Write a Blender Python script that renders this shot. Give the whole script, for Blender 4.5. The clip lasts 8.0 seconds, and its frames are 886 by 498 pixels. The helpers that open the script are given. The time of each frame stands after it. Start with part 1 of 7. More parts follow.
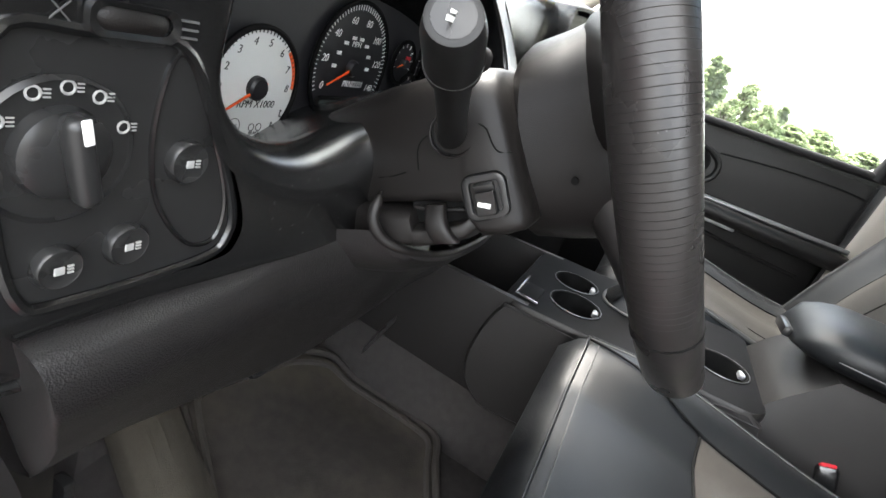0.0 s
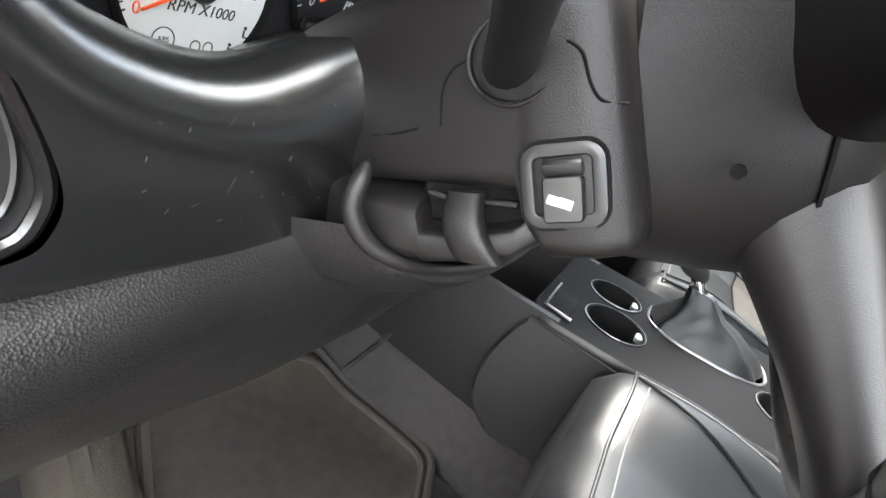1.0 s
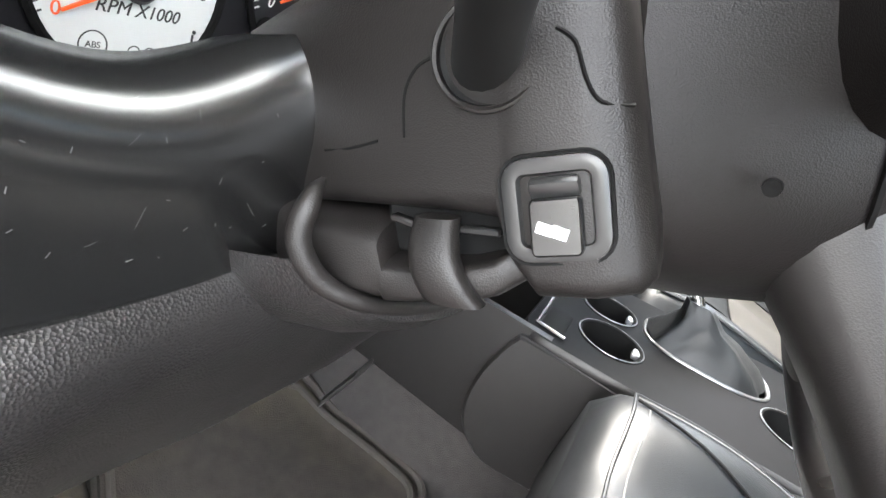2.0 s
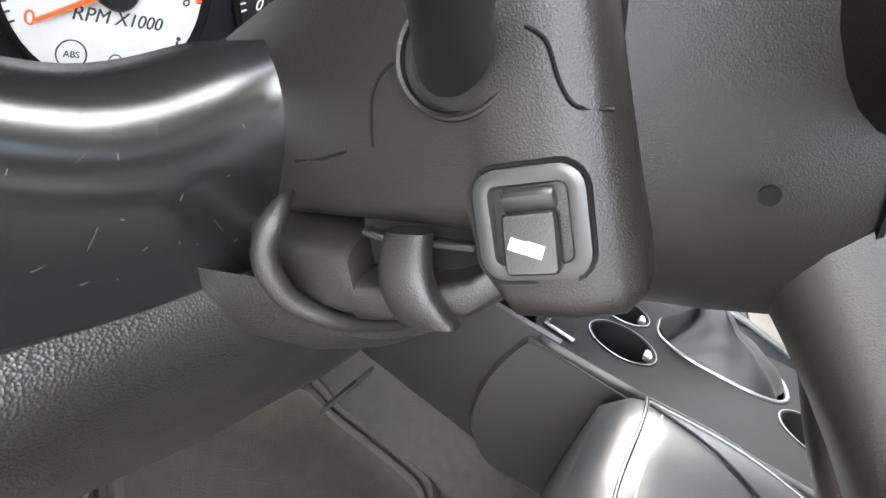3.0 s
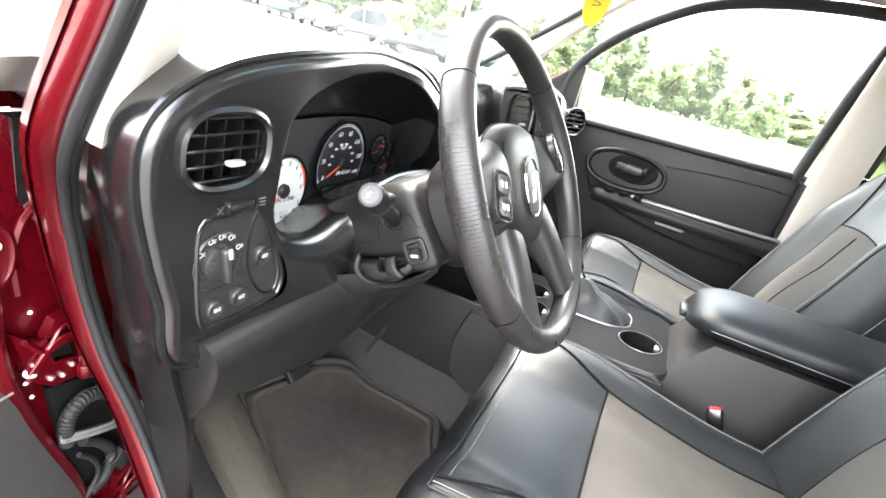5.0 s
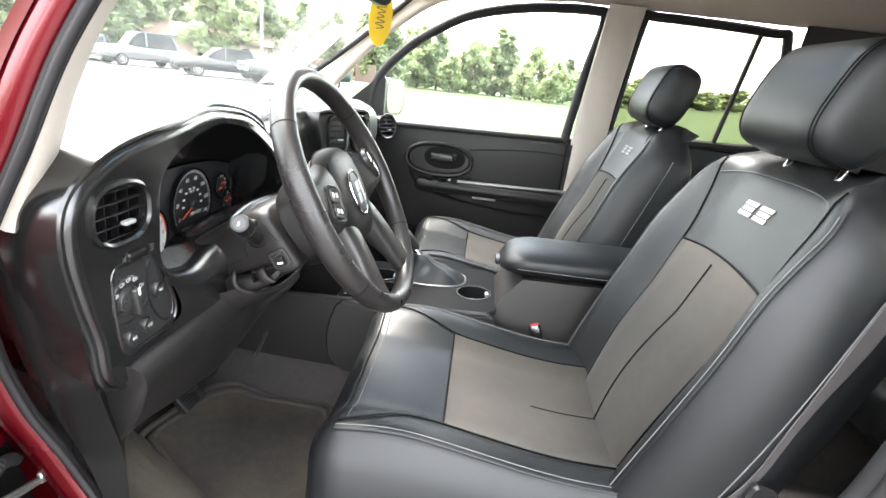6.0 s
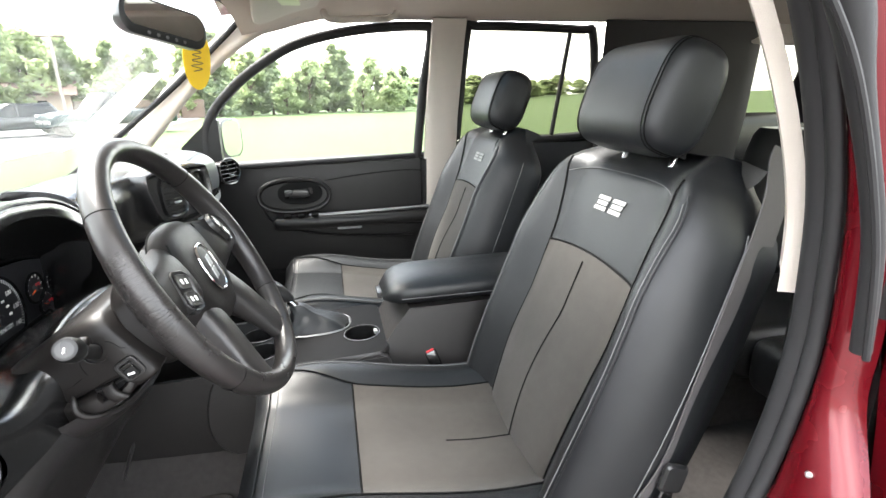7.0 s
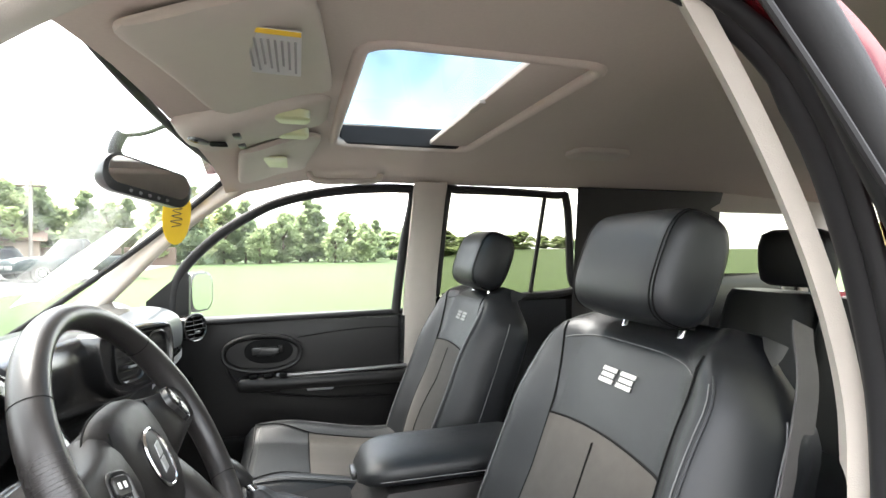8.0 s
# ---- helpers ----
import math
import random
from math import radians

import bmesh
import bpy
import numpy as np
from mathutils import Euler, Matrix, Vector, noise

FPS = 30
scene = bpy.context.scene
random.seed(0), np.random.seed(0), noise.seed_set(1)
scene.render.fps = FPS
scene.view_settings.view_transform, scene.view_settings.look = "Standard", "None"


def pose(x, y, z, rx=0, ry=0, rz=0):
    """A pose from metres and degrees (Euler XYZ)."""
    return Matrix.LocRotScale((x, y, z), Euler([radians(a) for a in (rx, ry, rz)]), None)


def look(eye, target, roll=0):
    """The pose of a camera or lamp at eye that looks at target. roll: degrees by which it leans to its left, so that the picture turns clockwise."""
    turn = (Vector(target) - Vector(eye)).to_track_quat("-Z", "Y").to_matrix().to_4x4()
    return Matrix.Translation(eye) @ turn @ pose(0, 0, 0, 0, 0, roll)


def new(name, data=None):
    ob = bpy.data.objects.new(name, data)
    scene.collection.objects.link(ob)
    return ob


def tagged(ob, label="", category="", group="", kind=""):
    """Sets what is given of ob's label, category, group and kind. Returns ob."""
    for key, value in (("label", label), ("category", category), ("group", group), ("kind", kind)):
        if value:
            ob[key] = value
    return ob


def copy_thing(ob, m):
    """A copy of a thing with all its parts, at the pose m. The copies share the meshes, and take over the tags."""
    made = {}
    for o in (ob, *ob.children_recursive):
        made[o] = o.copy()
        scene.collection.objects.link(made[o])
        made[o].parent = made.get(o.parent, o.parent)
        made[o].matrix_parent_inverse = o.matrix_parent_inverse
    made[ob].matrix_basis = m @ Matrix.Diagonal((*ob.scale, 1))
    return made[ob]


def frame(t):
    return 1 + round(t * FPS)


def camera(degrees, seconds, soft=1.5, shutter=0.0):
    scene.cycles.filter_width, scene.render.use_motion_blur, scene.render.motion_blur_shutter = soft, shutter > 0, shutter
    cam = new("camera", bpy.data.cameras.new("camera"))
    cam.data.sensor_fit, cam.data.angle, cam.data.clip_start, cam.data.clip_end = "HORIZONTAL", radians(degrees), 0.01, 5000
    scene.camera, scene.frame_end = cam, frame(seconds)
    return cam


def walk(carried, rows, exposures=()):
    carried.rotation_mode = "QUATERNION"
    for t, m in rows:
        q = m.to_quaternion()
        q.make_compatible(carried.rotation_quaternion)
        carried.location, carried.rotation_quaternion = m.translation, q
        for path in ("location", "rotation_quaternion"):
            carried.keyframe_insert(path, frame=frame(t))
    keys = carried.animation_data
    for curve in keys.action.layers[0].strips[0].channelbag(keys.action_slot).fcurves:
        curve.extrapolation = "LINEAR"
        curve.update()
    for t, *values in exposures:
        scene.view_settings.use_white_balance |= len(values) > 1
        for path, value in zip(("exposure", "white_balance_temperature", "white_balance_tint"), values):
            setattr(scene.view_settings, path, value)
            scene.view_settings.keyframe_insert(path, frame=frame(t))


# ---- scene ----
from mathutils.bvhtree import BVHTree

cam = camera(80.8, 8.0)
PATH = [
    (0, (-0.7871, 0.4437, 1.1600), (0.9836, 0.9766, 0.3980), 21.09),
    (0.2, (-0.7260, 0.4670, 1.1465), (1.0147, 1.0054, 0.3219), 21.94),
    (0.5, (-0.6851, 0.4829, 1.1284), (1.0384, 1.0251, 0.2708), 24.54),
    (1, (-0.6623, 0.4928, 1.1165), (1.0704, 1.0253, 0.2713), 26.39),
    (1.5, (-0.6447, 0.5005, 1.1119), (1.1154, 1.0154, 0.3138), 25.92),
    (3, (-0.6159, 0.4963, 1.1166), (1.1129, 1.0611, 0.2848), 23.73),
    (3.5, (-0.6871, 0.4823, 1.1379), (0.9878, 1.1849, 0.3005), 22.45),
    (4, (-0.8272, 0.4393, 1.1945), (0.7264, 1.3266, 0.3005), 19.62),
    (4.5, (-0.9187, 0.3871, 1.2474), (0.6981, 1.2186, 0.4140), 19.55),
    (5, (-0.9751, 0.3238, 1.2887), (0.7847, 0.9341, 0.5604), 14.95),
    (6.5, (-1.1982, 0.2661, 1.3548), (0.7003, 0.0947, 0.7497), 2.77),
    (7, (-1.1039, 0.2734, 1.3718), (0.7750, -0.1224, 0.8122), -1.09),
    (7.5, (-1.0270, 0.2837, 1.3901), (0.8521, -0.2819, 1.0037), -1.41),
    (8, (-1.0294, 0.2926, 1.3897), (0.8979, -0.2415, 1.3920), -0.03),
]
walk(cam, [(t, look(e, g, r)) for t, e, g, r in PATH],
     [(0, 3.0), (0.5, 3.55), (1.0, 3.98), (1.5, 4.22), (3.0, 4.55), (3.5, 4.95), (4.0, 5.08), (4.5, 4.82), (5.0, 4.2), (6.5, 3.4), (7.0, 3.3), (7.5, 3.25), (8.0, 3.03)])

# ---- world, sun ----
world = bpy.data.worlds.new("sky")
scene.world = world
world.use_nodes = True
wn, wl = world.node_tree.nodes, world.node_tree.links
sky = wn.new("ShaderNodeTexSky")
sky.sky_type = "NISHITA"
sky.sun_disc = False
sky.sun_elevation, sky.sun_rotation = radians(58), radians(40)
sky.air_density, sky.dust_density, sky.ozone_density = 1.0, 4.0, 1.0
cloud = wn.new("ShaderNodeTexNoise")
cloud.inputs["Scale"].default_value, cloud.inputs["Detail"].default_value = 3.0, 5.0
wramp = wn.new("ShaderNodeValToRGB")
wramp.color_ramp.elements[0].position, wramp.color_ramp.elements[1].position = 0.35, 0.62
wmix = wn.new("ShaderNodeMix")
wmix.data_type = "RGBA"
wco = wn.new("ShaderNodeTexCoord")
wl.new(wco.outputs["Generated"], cloud.inputs["Vector"])
wl.new(cloud.outputs["Fac"], wramp.inputs["Fac"])
wl.new(wramp.outputs["Color"], wmix.inputs["Factor"])
wl.new(sky.outputs["Color"], wmix.inputs["A"])
wmix.inputs["B"].default_value = (12.3, 12.3, 12.2, 1)
wl.new(wmix.outputs["Result"], wn["Background"].inputs["Color"])
wn["Background"].inputs["Strength"].default_value = 0.12
sun_data = bpy.data.lights.new("sun", "SUN")
sun_data.energy, sun_data.angle, sun_data.color = 1.5, radians(14), (1.0, 0.96, 0.9)
sun_ob = new("sun", sun_data)
sun_ob.matrix_world = look((0, 0, 0), (-math.sin(radians(40)) * math.cos(radians(58)), -math.cos(radians(40)) * math.cos(radians(58)), -math.sin(radians(58))))


# ---- materials ----
def mat(name, color, rough=0.5, metal=0.0, var=0.12, vscale=40.0, bump=0.0, bscale=400.0, kind="noise", coat=0.0, spec=0.5,
        stain=0.0, sscale=6.0, stain_color=(0.2, 0.17, 0.12), sheen=0.0, rvar=0.1, island=0.0):
    m = bpy.data.materials.new(name)
    m.use_nodes = True
    n, l = m.node_tree.nodes, m.node_tree.links
    b = n["Principled BSDF"]
    b.inputs["Metallic"].default_value = metal
    b.inputs["Coat Weight"].default_value = coat
    b.inputs["Coat Roughness"].default_value = 0.05
    b.inputs["Specular IOR Level"].default_value = spec
    b.inputs["Sheen Weight"].default_value = sheen
    co = n.new("ShaderNodeTexCoord")
    nz = n.new("ShaderNodeTexNoise")
    nz.inputs["Scale"].default_value, nz.inputs["Detail"].default_value = vscale, 4.0
    l.new(co.outputs["Object"], nz.inputs["Vector"])
    mx = n.new("ShaderNodeMix")
    mx.data_type = "RGBA"
    mx.inputs["A"].default_value = (*[c * (1 - var) for c in color], 1)
    mx.inputs["B"].default_value = (*[min(1, c * (1 + var)) for c in color], 1)
    l.new(nz.outputs["Fac"], mx.inputs["Factor"])
    out = mx.outputs["Result"]
    big = n.new("ShaderNodeTexNoise")
    big.inputs["Scale"].default_value, big.inputs["Detail"].default_value = sscale, 6.0
    l.new(co.outputs["Object"], big.inputs["Vector"])
    if stain:
        rp = n.new("ShaderNodeMapRange")
        rp.inputs["From Min"].default_value, rp.inputs["From Max"].default_value = 0.42, 0.7
        rp.inputs["To Max"].default_value = stain
        l.new(big.outputs["Fac"], rp.inputs["Value"])
        m2 = n.new("ShaderNodeMix")
        m2.data_type = "RGBA"
        m2.inputs["B"].default_value = (*stain_color, 1)
        l.new(rp.outputs["Result"], m2.inputs["Factor"])
        l.new(out, m2.inputs["A"])
        out = m2.outputs["Result"]
    if island:
        gi = n.new("ShaderNodeNewGeometry")
        m3 = n.new("ShaderNodeHueSaturation")
        mr = n.new("ShaderNodeMapRange")
        mr.inputs["To Min"].default_value, mr.inputs["To Max"].default_value = 1 - island, 1 + island
        l.new(gi.outputs["Random Per Island"], mr.inputs["Value"])
        l.new(mr.outputs["Result"], m3.inputs["Value"])
        l.new(out, m3.inputs["Color"])
        out = m3.outputs["Color"]
    l.new(out, b.inputs["Base Color"])
    rr = n.new("ShaderNodeMapRange")
    rr.inputs["To Min"].default_value, rr.inputs["To Max"].default_value = max(0.02, rough - rvar), min(1, rough + rvar)
    l.new(big.outputs["Fac"], rr.inputs["Value"])
    l.new(rr.outputs["Result"], b.inputs["Roughness"])
    if bump:
        bp = n.new("ShaderNodeBump")
        bp.inputs["Strength"].default_value, bp.inputs["Distance"].default_value = bump, 0.001
        if kind == "grain":
            tx = n.new("ShaderNodeTexVoronoi")
            tx.inputs["Scale"].default_value = bscale
            l.new(co.outputs["Object"], tx.inputs["Vector"])
            l.new(tx.outputs["Distance"], bp.inputs["Height"])
        else:
            tx = n.new("ShaderNodeTexNoise")
            tx.inputs["Scale"].default_value, tx.inputs["Detail"].default_value = bscale, 3.0
            l.new(co.outputs["Object"], tx.inputs["Vector"])
            l.new(tx.outputs["Fac"], bp.inputs["Height"])
        l.new(bp.outputs["Normal"], b.inputs["Normal"])
    return m


def glass_mat(name, tint, gloss=0.25, haze=0.0):
    m = bpy.data.materials.new(name)
    m.use_nodes = True
    n, l = m.node_tree.nodes, m.node_tree.links
    tr, gl, mx = n.new("ShaderNodeBsdfTransparent"), n.new("ShaderNodeBsdfGlossy"), n.new("ShaderNodeMixShader")
    lw, pw, ml = n.new("ShaderNodeLayerWeight"), n.new("ShaderNodeMath"), n.new("ShaderNodeMath")
    tr.inputs["Color"].default_value = (*tint, 1)
    gl.inputs["Roughness"].default_value = 0.02
    pw.operation, ml.operation = "POWER", "MULTIPLY_ADD"
    pw.inputs[1].default_value = 4.0
    ml.inputs[1].default_value, ml.inputs[2].default_value = gloss, 0.015
    l.new(lw.outputs["Facing"], pw.inputs[0])
    l.new(pw.outputs["Value"], ml.inputs[0])
    l.new(ml.outputs["Value"], mx.inputs["Fac"])
    l.new(tr.outputs["BSDF"], mx.inputs[1])
    l.new(gl.outputs["BSDF"], mx.inputs[2])
    out = mx.outputs["Shader"]
    # pale diffuse film mixed in, imitating the haze of reflections on the glass
    if haze:
        df, dm, dn, dr = n.new("ShaderNodeBsdfDiffuse"), n.new("ShaderNodeMixShader"), n.new("ShaderNodeTexNoise"), n.new("ShaderNodeMapRange")
        df.inputs["Color"].default_value = (0.75, 0.75, 0.74, 1)
        dn.inputs["Scale"].default_value, dn.inputs["Detail"].default_value = 2.5, 5.0
        dr.inputs["To Min"].default_value, dr.inputs["To Max"].default_value = haze * 0.6, haze * 1.4
        l.new(dn.outputs["Fac"], dr.inputs["Value"])
        l.new(dr.outputs["Result"], dm.inputs["Fac"])
        l.new(out, dm.inputs[1])
        l.new(df.outputs["BSDF"], dm.inputs[2])
        out = dm.outputs["Shader"]
    l.new(out, n["Material Output"].inputs["Surface"])
    return m


PLASTIC = mat("dash_plastic", (0.0072, 0.0072, 0.0073), 0.205, var=0.15, bump=0.04, bscale=2600, kind="grain", rvar=0.04, sscale=12, spec=0.95)
BOLSTER = mat("soft_dash_plastic", (0.0110, 0.0102, 0.0103), 0.34, spec=0.65, bump=0.32, bscale=1000, kind="grain", rvar=0.06)
CONSOLE = mat("console_plastic", (0.019, 0.0178, 0.0174), 0.42, bump=0.12, bscale=2200, kind="grain")
COLUMN = mat("column_plastic", (0.0085, 0.0074, 0.0070), 0.45, spec=0.36, bump=0.15, bscale=1900, kind="grain")
GLOSS = mat("smooth_black_plastic", (0.02, 0.02, 0.02), 0.28)
STALK_BLACK = mat("matt_black_stalk", (0.009, 0.009, 0.009), 0.42, spec=0.35)
# near-black; in slots, holes and pockets its colour stands in for shade
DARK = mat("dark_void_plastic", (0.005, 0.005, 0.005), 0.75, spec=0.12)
LEATHER = mat("black_leather", (0.0082, 0.0091, 0.0102), 0.41, spec=0.45, var=0.2, bump=0.2, bscale=1200, kind="grain", rvar=0.07, sscale=9)
WHEEL_LEATHER = mat("worn_wheel_leather", (0.018, 0.0165, 0.016), 0.30, var=0.2, bump=0.12, bscale=2400, kind="grain", rvar=0.12, sscale=20)
SUEDE = mat("taupe_suede", (0.037, 0.033, 0.028), 0.95, var=0.2, vscale=60, bump=0.2, bscale=1500, stain=0.35, sscale=7,
            stain_color=(0.026, 0.023, 0.019), sheen=0.08)
BADGE = mat("pale_embroidery", (0.30, 0.30, 0.29), 0.8)
SCUFF = mat("pale_scuffs", (0.055, 0.055, 0.055), 0.8)
STITCH = mat("grey_thread", (0.13, 0.13, 0.13), 0.8)
SYMBOL = mat("dim_white_symbol", (0.34, 0.34, 0.33), 0.7, var=0.05)
DIM_PRINT = mat("faded_grey_print", (0.09, 0.09, 0.088), 0.7)
PRINT_GREY = mat("grey_print", (0.28, 0.28, 0.27), 0.7)
CARPET = mat("charcoal_carpet", (0.042, 0.038, 0.037), 1.0, var=0.45, vscale=70, bump=0.8, bscale=700, stain=0.2, sscale=10,
             stain_color=(0.066, 0.059, 0.053))
MAT_CARPET = mat("dirty_mat_carpet", (0.036, 0.031, 0.027), 1.0, var=0.5, vscale=55, bump=1.0, bscale=500, stain=0.65, sscale=6,
                 stain_color=(0.082, 0.070, 0.045))
TAN_CARPET = mat("tan_dusty_carpet", (0.046, 0.040, 0.030), 1.0, var=0.25, vscale=250, bump=0.8, bscale=700, stain=0.5, sscale=12, stain_color=(0.066, 0.058, 0.046))
MAT_EDGE = mat("mat_binding", (0.058, 0.052, 0.047), 0.9, bump=0.5, bscale=600)
HEADLINER = mat("beige_headliner_cloth", (0.52, 0.455, 0.395), 1.0, var=0.06, vscale=200, bump=0.25, bscale=900, stain=0.15, sscale=3,
                stain_color=(0.45, 0.385, 0.33))
BEIGE = mat("beige_plastic", (0.47, 0.425, 0.37), 0.6, var=0.04, bump=0.25, bscale=800, kind="grain")
PAINT = mat("dark_red_metallic_paint", (0.098, 0.0010, 0.0046), 0.27, metal=0.40, var=0.2, vscale=900, coat=0.35, rvar=0.04)
TOP_PLATE = mat("satin_black_plate", (0.010, 0.010, 0.0105), 0.55, spec=0.03, rvar=0.06)
DOOR_BLACK = mat("black_door_panel", (0.0075, 0.0072, 0.0072), 0.42, spec=0.30, var=0.15, bump=0.08, bscale=1500, kind="grain", rvar=0.06)
FASCIA = mat("satin_grey_fascia", (0.055, 0.060, 0.061), 0.33, spec=0.6, var=0.08, rvar=0.05)
DARK_METAL = mat("dark_satin_metal", (0.2, 0.2, 0.2), 0.3, metal=0.8)
CHARCOAL = mat("charcoal_trim_plastic", (0.019, 0.0178, 0.017), 0.5, bump=0.2, bscale=900, kind="grain")
RUBBER = mat("black_rubber", (0.014, 0.0135, 0.014), 0.58, spec=0.3, bump=0.15, bscale=300)
TRIM_GREY = mat("grey_door_plastic", (0.032, 0.030, 0.0285), 0.5, bump=0.4, bscale=700, kind="grain")
CHROME = mat("chrome", (0.8, 0.8, 0.8), 0.12, metal=1.0, rvar=0.04)
STEEL = mat("zinc_steel", (0.55, 0.54, 0.52), 0.35, metal=0.9)
SILVER = mat("silver_plastic", (0.42, 0.43, 0.44), 0.35, metal=0.5)
GREYPLASTIC = mat("grey_spoke_plastic", (0.018, 0.0168, 0.0164), 0.38, bump=0.10, bscale=1900, kind="grain")
GAUGE_WHITE = mat("silver_white_dial", (0.62, 0.63, 0.62), 0.5, var=0.03)
GAUGE_BLACK = mat("black_dial", (0.012, 0.012, 0.014), 0.45)
ORANGE = mat("orange_needle", (0.85, 0.11, 0.02), 0.5)
RED = mat("red_plastic", (0.6, 0.02, 0.03), 0.4)
PRINT_WHITE = mat("white_print", (0.75, 0.75, 0.73), 0.6, var=0.02)
PRINT_BLACK = mat("black_print", (0.03, 0.03, 0.03), 0.6)
LCD = mat("grey_lcd", (0.022, 0.029, 0.027), 0.3, spec=0.3)
YELLOW = mat("yellow_card", (0.85, 0.55, 0.02), 0.6, var=0.04)
PAPER = mat("white_paper", (0.75, 0.75, 0.74), 0.8, var=0.03)
_n, _l = PAPER.node_tree.nodes, PAPER.node_tree.links
_tl, _mx = _n.new("ShaderNodeBsdfTranslucent"), _n.new("ShaderNodeMixShader")
_tl.inputs["Color"].default_value = (0.8, 0.8, 0.78, 1)
_l.new(_n["Principled BSDF"].outputs["BSDF"], _mx.inputs[1])
_l.new(_tl.outputs["BSDF"], _mx.inputs[2])
_l.new(_mx.outputs["Shader"], _n["Material Output"].inputs["Surface"])
BELT = mat("grey_seat_belt_webbing", (0.075, 0.07, 0.07), 0.7, bump=0.6, bscale=900)
LENS = mat("yellowish_lamp_lens", (0.5, 0.52, 0.3), 0.3)
MIRROR = mat("mirror_glass", (0.85, 0.86, 0.87), 0.02, metal=1.0, rvar=0.0)
HUB = mat("dark_hub_cover", (0.0085, 0.0076, 0.0074), 0.42, spec=0.20, var=0.2, bump=0.14, bscale=2100, kind="grain", rvar=0.08, sscale=15)
# both panes carry the painted reflection haze, the windscreen more
GLASS = glass_mat("clear_glass", (0.93, 0.95, 0.94), haze=0.02)
SCREEN_GLASS = glass_mat("hazy_windscreen_glass", (0.93, 0.95, 0.94), haze=0.05)
TINT = glass_mat("tinted_glass", (0.55, 0.55, 0.50))
ASPHALT = mat("pale_parking_lot", (0.13, 0.127, 0.124), 0.9, var=0.2, vscale=8, bump=0.5, bscale=60, stain=0.3, sscale=0.3, stain_color=(0.10, 0.098, 0.095))
GRASS = mat("mown_grass", (0.034, 0.066, 0.008), 1.0, var=0.35, vscale=3, bump=0.5, bscale=30, stain=0.5, sscale=0.08, stain_color=(0.046, 0.082, 0.011))
LEAF = mat("green_foliage", (0.18, 0.215, 0.125), 0.7, var=0.3, vscale=2, island=0.5)
LEAF_PINE = mat("pine_foliage", (0.16, 0.195, 0.145), 0.8, var=0.3, vscale=2, island=0.5)
for _m in (LEAF, LEAF_PINE):
    _n, _l = _m.node_tree.nodes, _m.node_tree.links
    _tl, _mx = _n.new("ShaderNodeBsdfTranslucent"), _n.new("ShaderNodeMixShader")
    _tl.inputs["Color"].default_value = (0.46, 0.54, 0.30, 1)
    _mx.inputs["Fac"].default_value = 0.6
    _l.new(_n["Principled BSDF"].outputs["BSDF"], _mx.inputs[1])
    _l.new(_tl.outputs["BSDF"], _mx.inputs[2])
    _l.new(_mx.outputs["Shader"], _n["Material Output"].inputs["Surface"])
BARK = mat("bark", (0.12, 0.09, 0.07), 0.9, bump=0.8, bscale=30)
TYRE = mat("tyre_rubber", (0.02, 0.02, 0.02), 0.8)


# ---- mesh helpers ----
BASES = {}


def part(name, bm, material, parent=None, label="", smooth=40):
    bmesh.ops.recalc_face_normals(bm, faces=bm.faces[:])
    me = bpy.data.meshes.new(name)
    bm.to_mesh(me)
    bm.free()
    for p in me.polygons:
        p.use_smooth = smooth > 0
    if smooth:
        me.set_sharp_from_angle(angle=radians(smooth))
    me.materials.append(material)
    ob = new(name, me)
    if parent is not None:
        ob.parent = parent
        if parent in BASES:
            ob.matrix_parent_inverse = Matrix.Translation([-c for c in BASES[parent]])
    return tagged(ob, label)


def thing(name, label, category, at=(0, 0, 0), group="", kind=""):
    e = new(name)
    e.empty_display_size = 0.05
    e.location = at
    BASES[e] = at
    return tagged(e, label, category, group, kind)


def spline(pts, n=8, closed=False):
    """Catmull-Rom through the points, n steps a span."""
    P = [Vector(p) for p in pts]
    k = len(P)
    out = []
    for i in range(k if closed else k - 1):
        if closed:
            a, b, c, d = P[(i - 1) % k], P[i], P[(i + 1) % k], P[(i + 2) % k]
        else:
            a, b, c, d = P[max(i - 1, 0)], P[i], P[i + 1], P[min(i + 2, k - 1)]
        for j in range(n):
            t = j / n
            out.append(0.5 * (2 * b + (c - a) * t + (2 * a - 5 * b + 4 * c - d) * t * t + (3 * b - a - 3 * c + d) * t ** 3))
    if not closed:
        out.append(P[-1].copy())
    return out


def loft(rings, closed=True, caps=True, bm=None):
    bm = bm or bmesh.new()
    vs = [[bm.verts.new(p) for p in r] for r in rings]
    n = len(vs[0])
    for a, b in zip(vs, vs[1:]):
        for i in range(n if closed else n - 1):
            j = (i + 1) % n
            bm.faces.new((a[i], a[j], b[j], b[i]))
    if caps and closed:
        bm.faces.new(vs[0][::-1])
        bm.faces.new(vs[-1])
    return bm


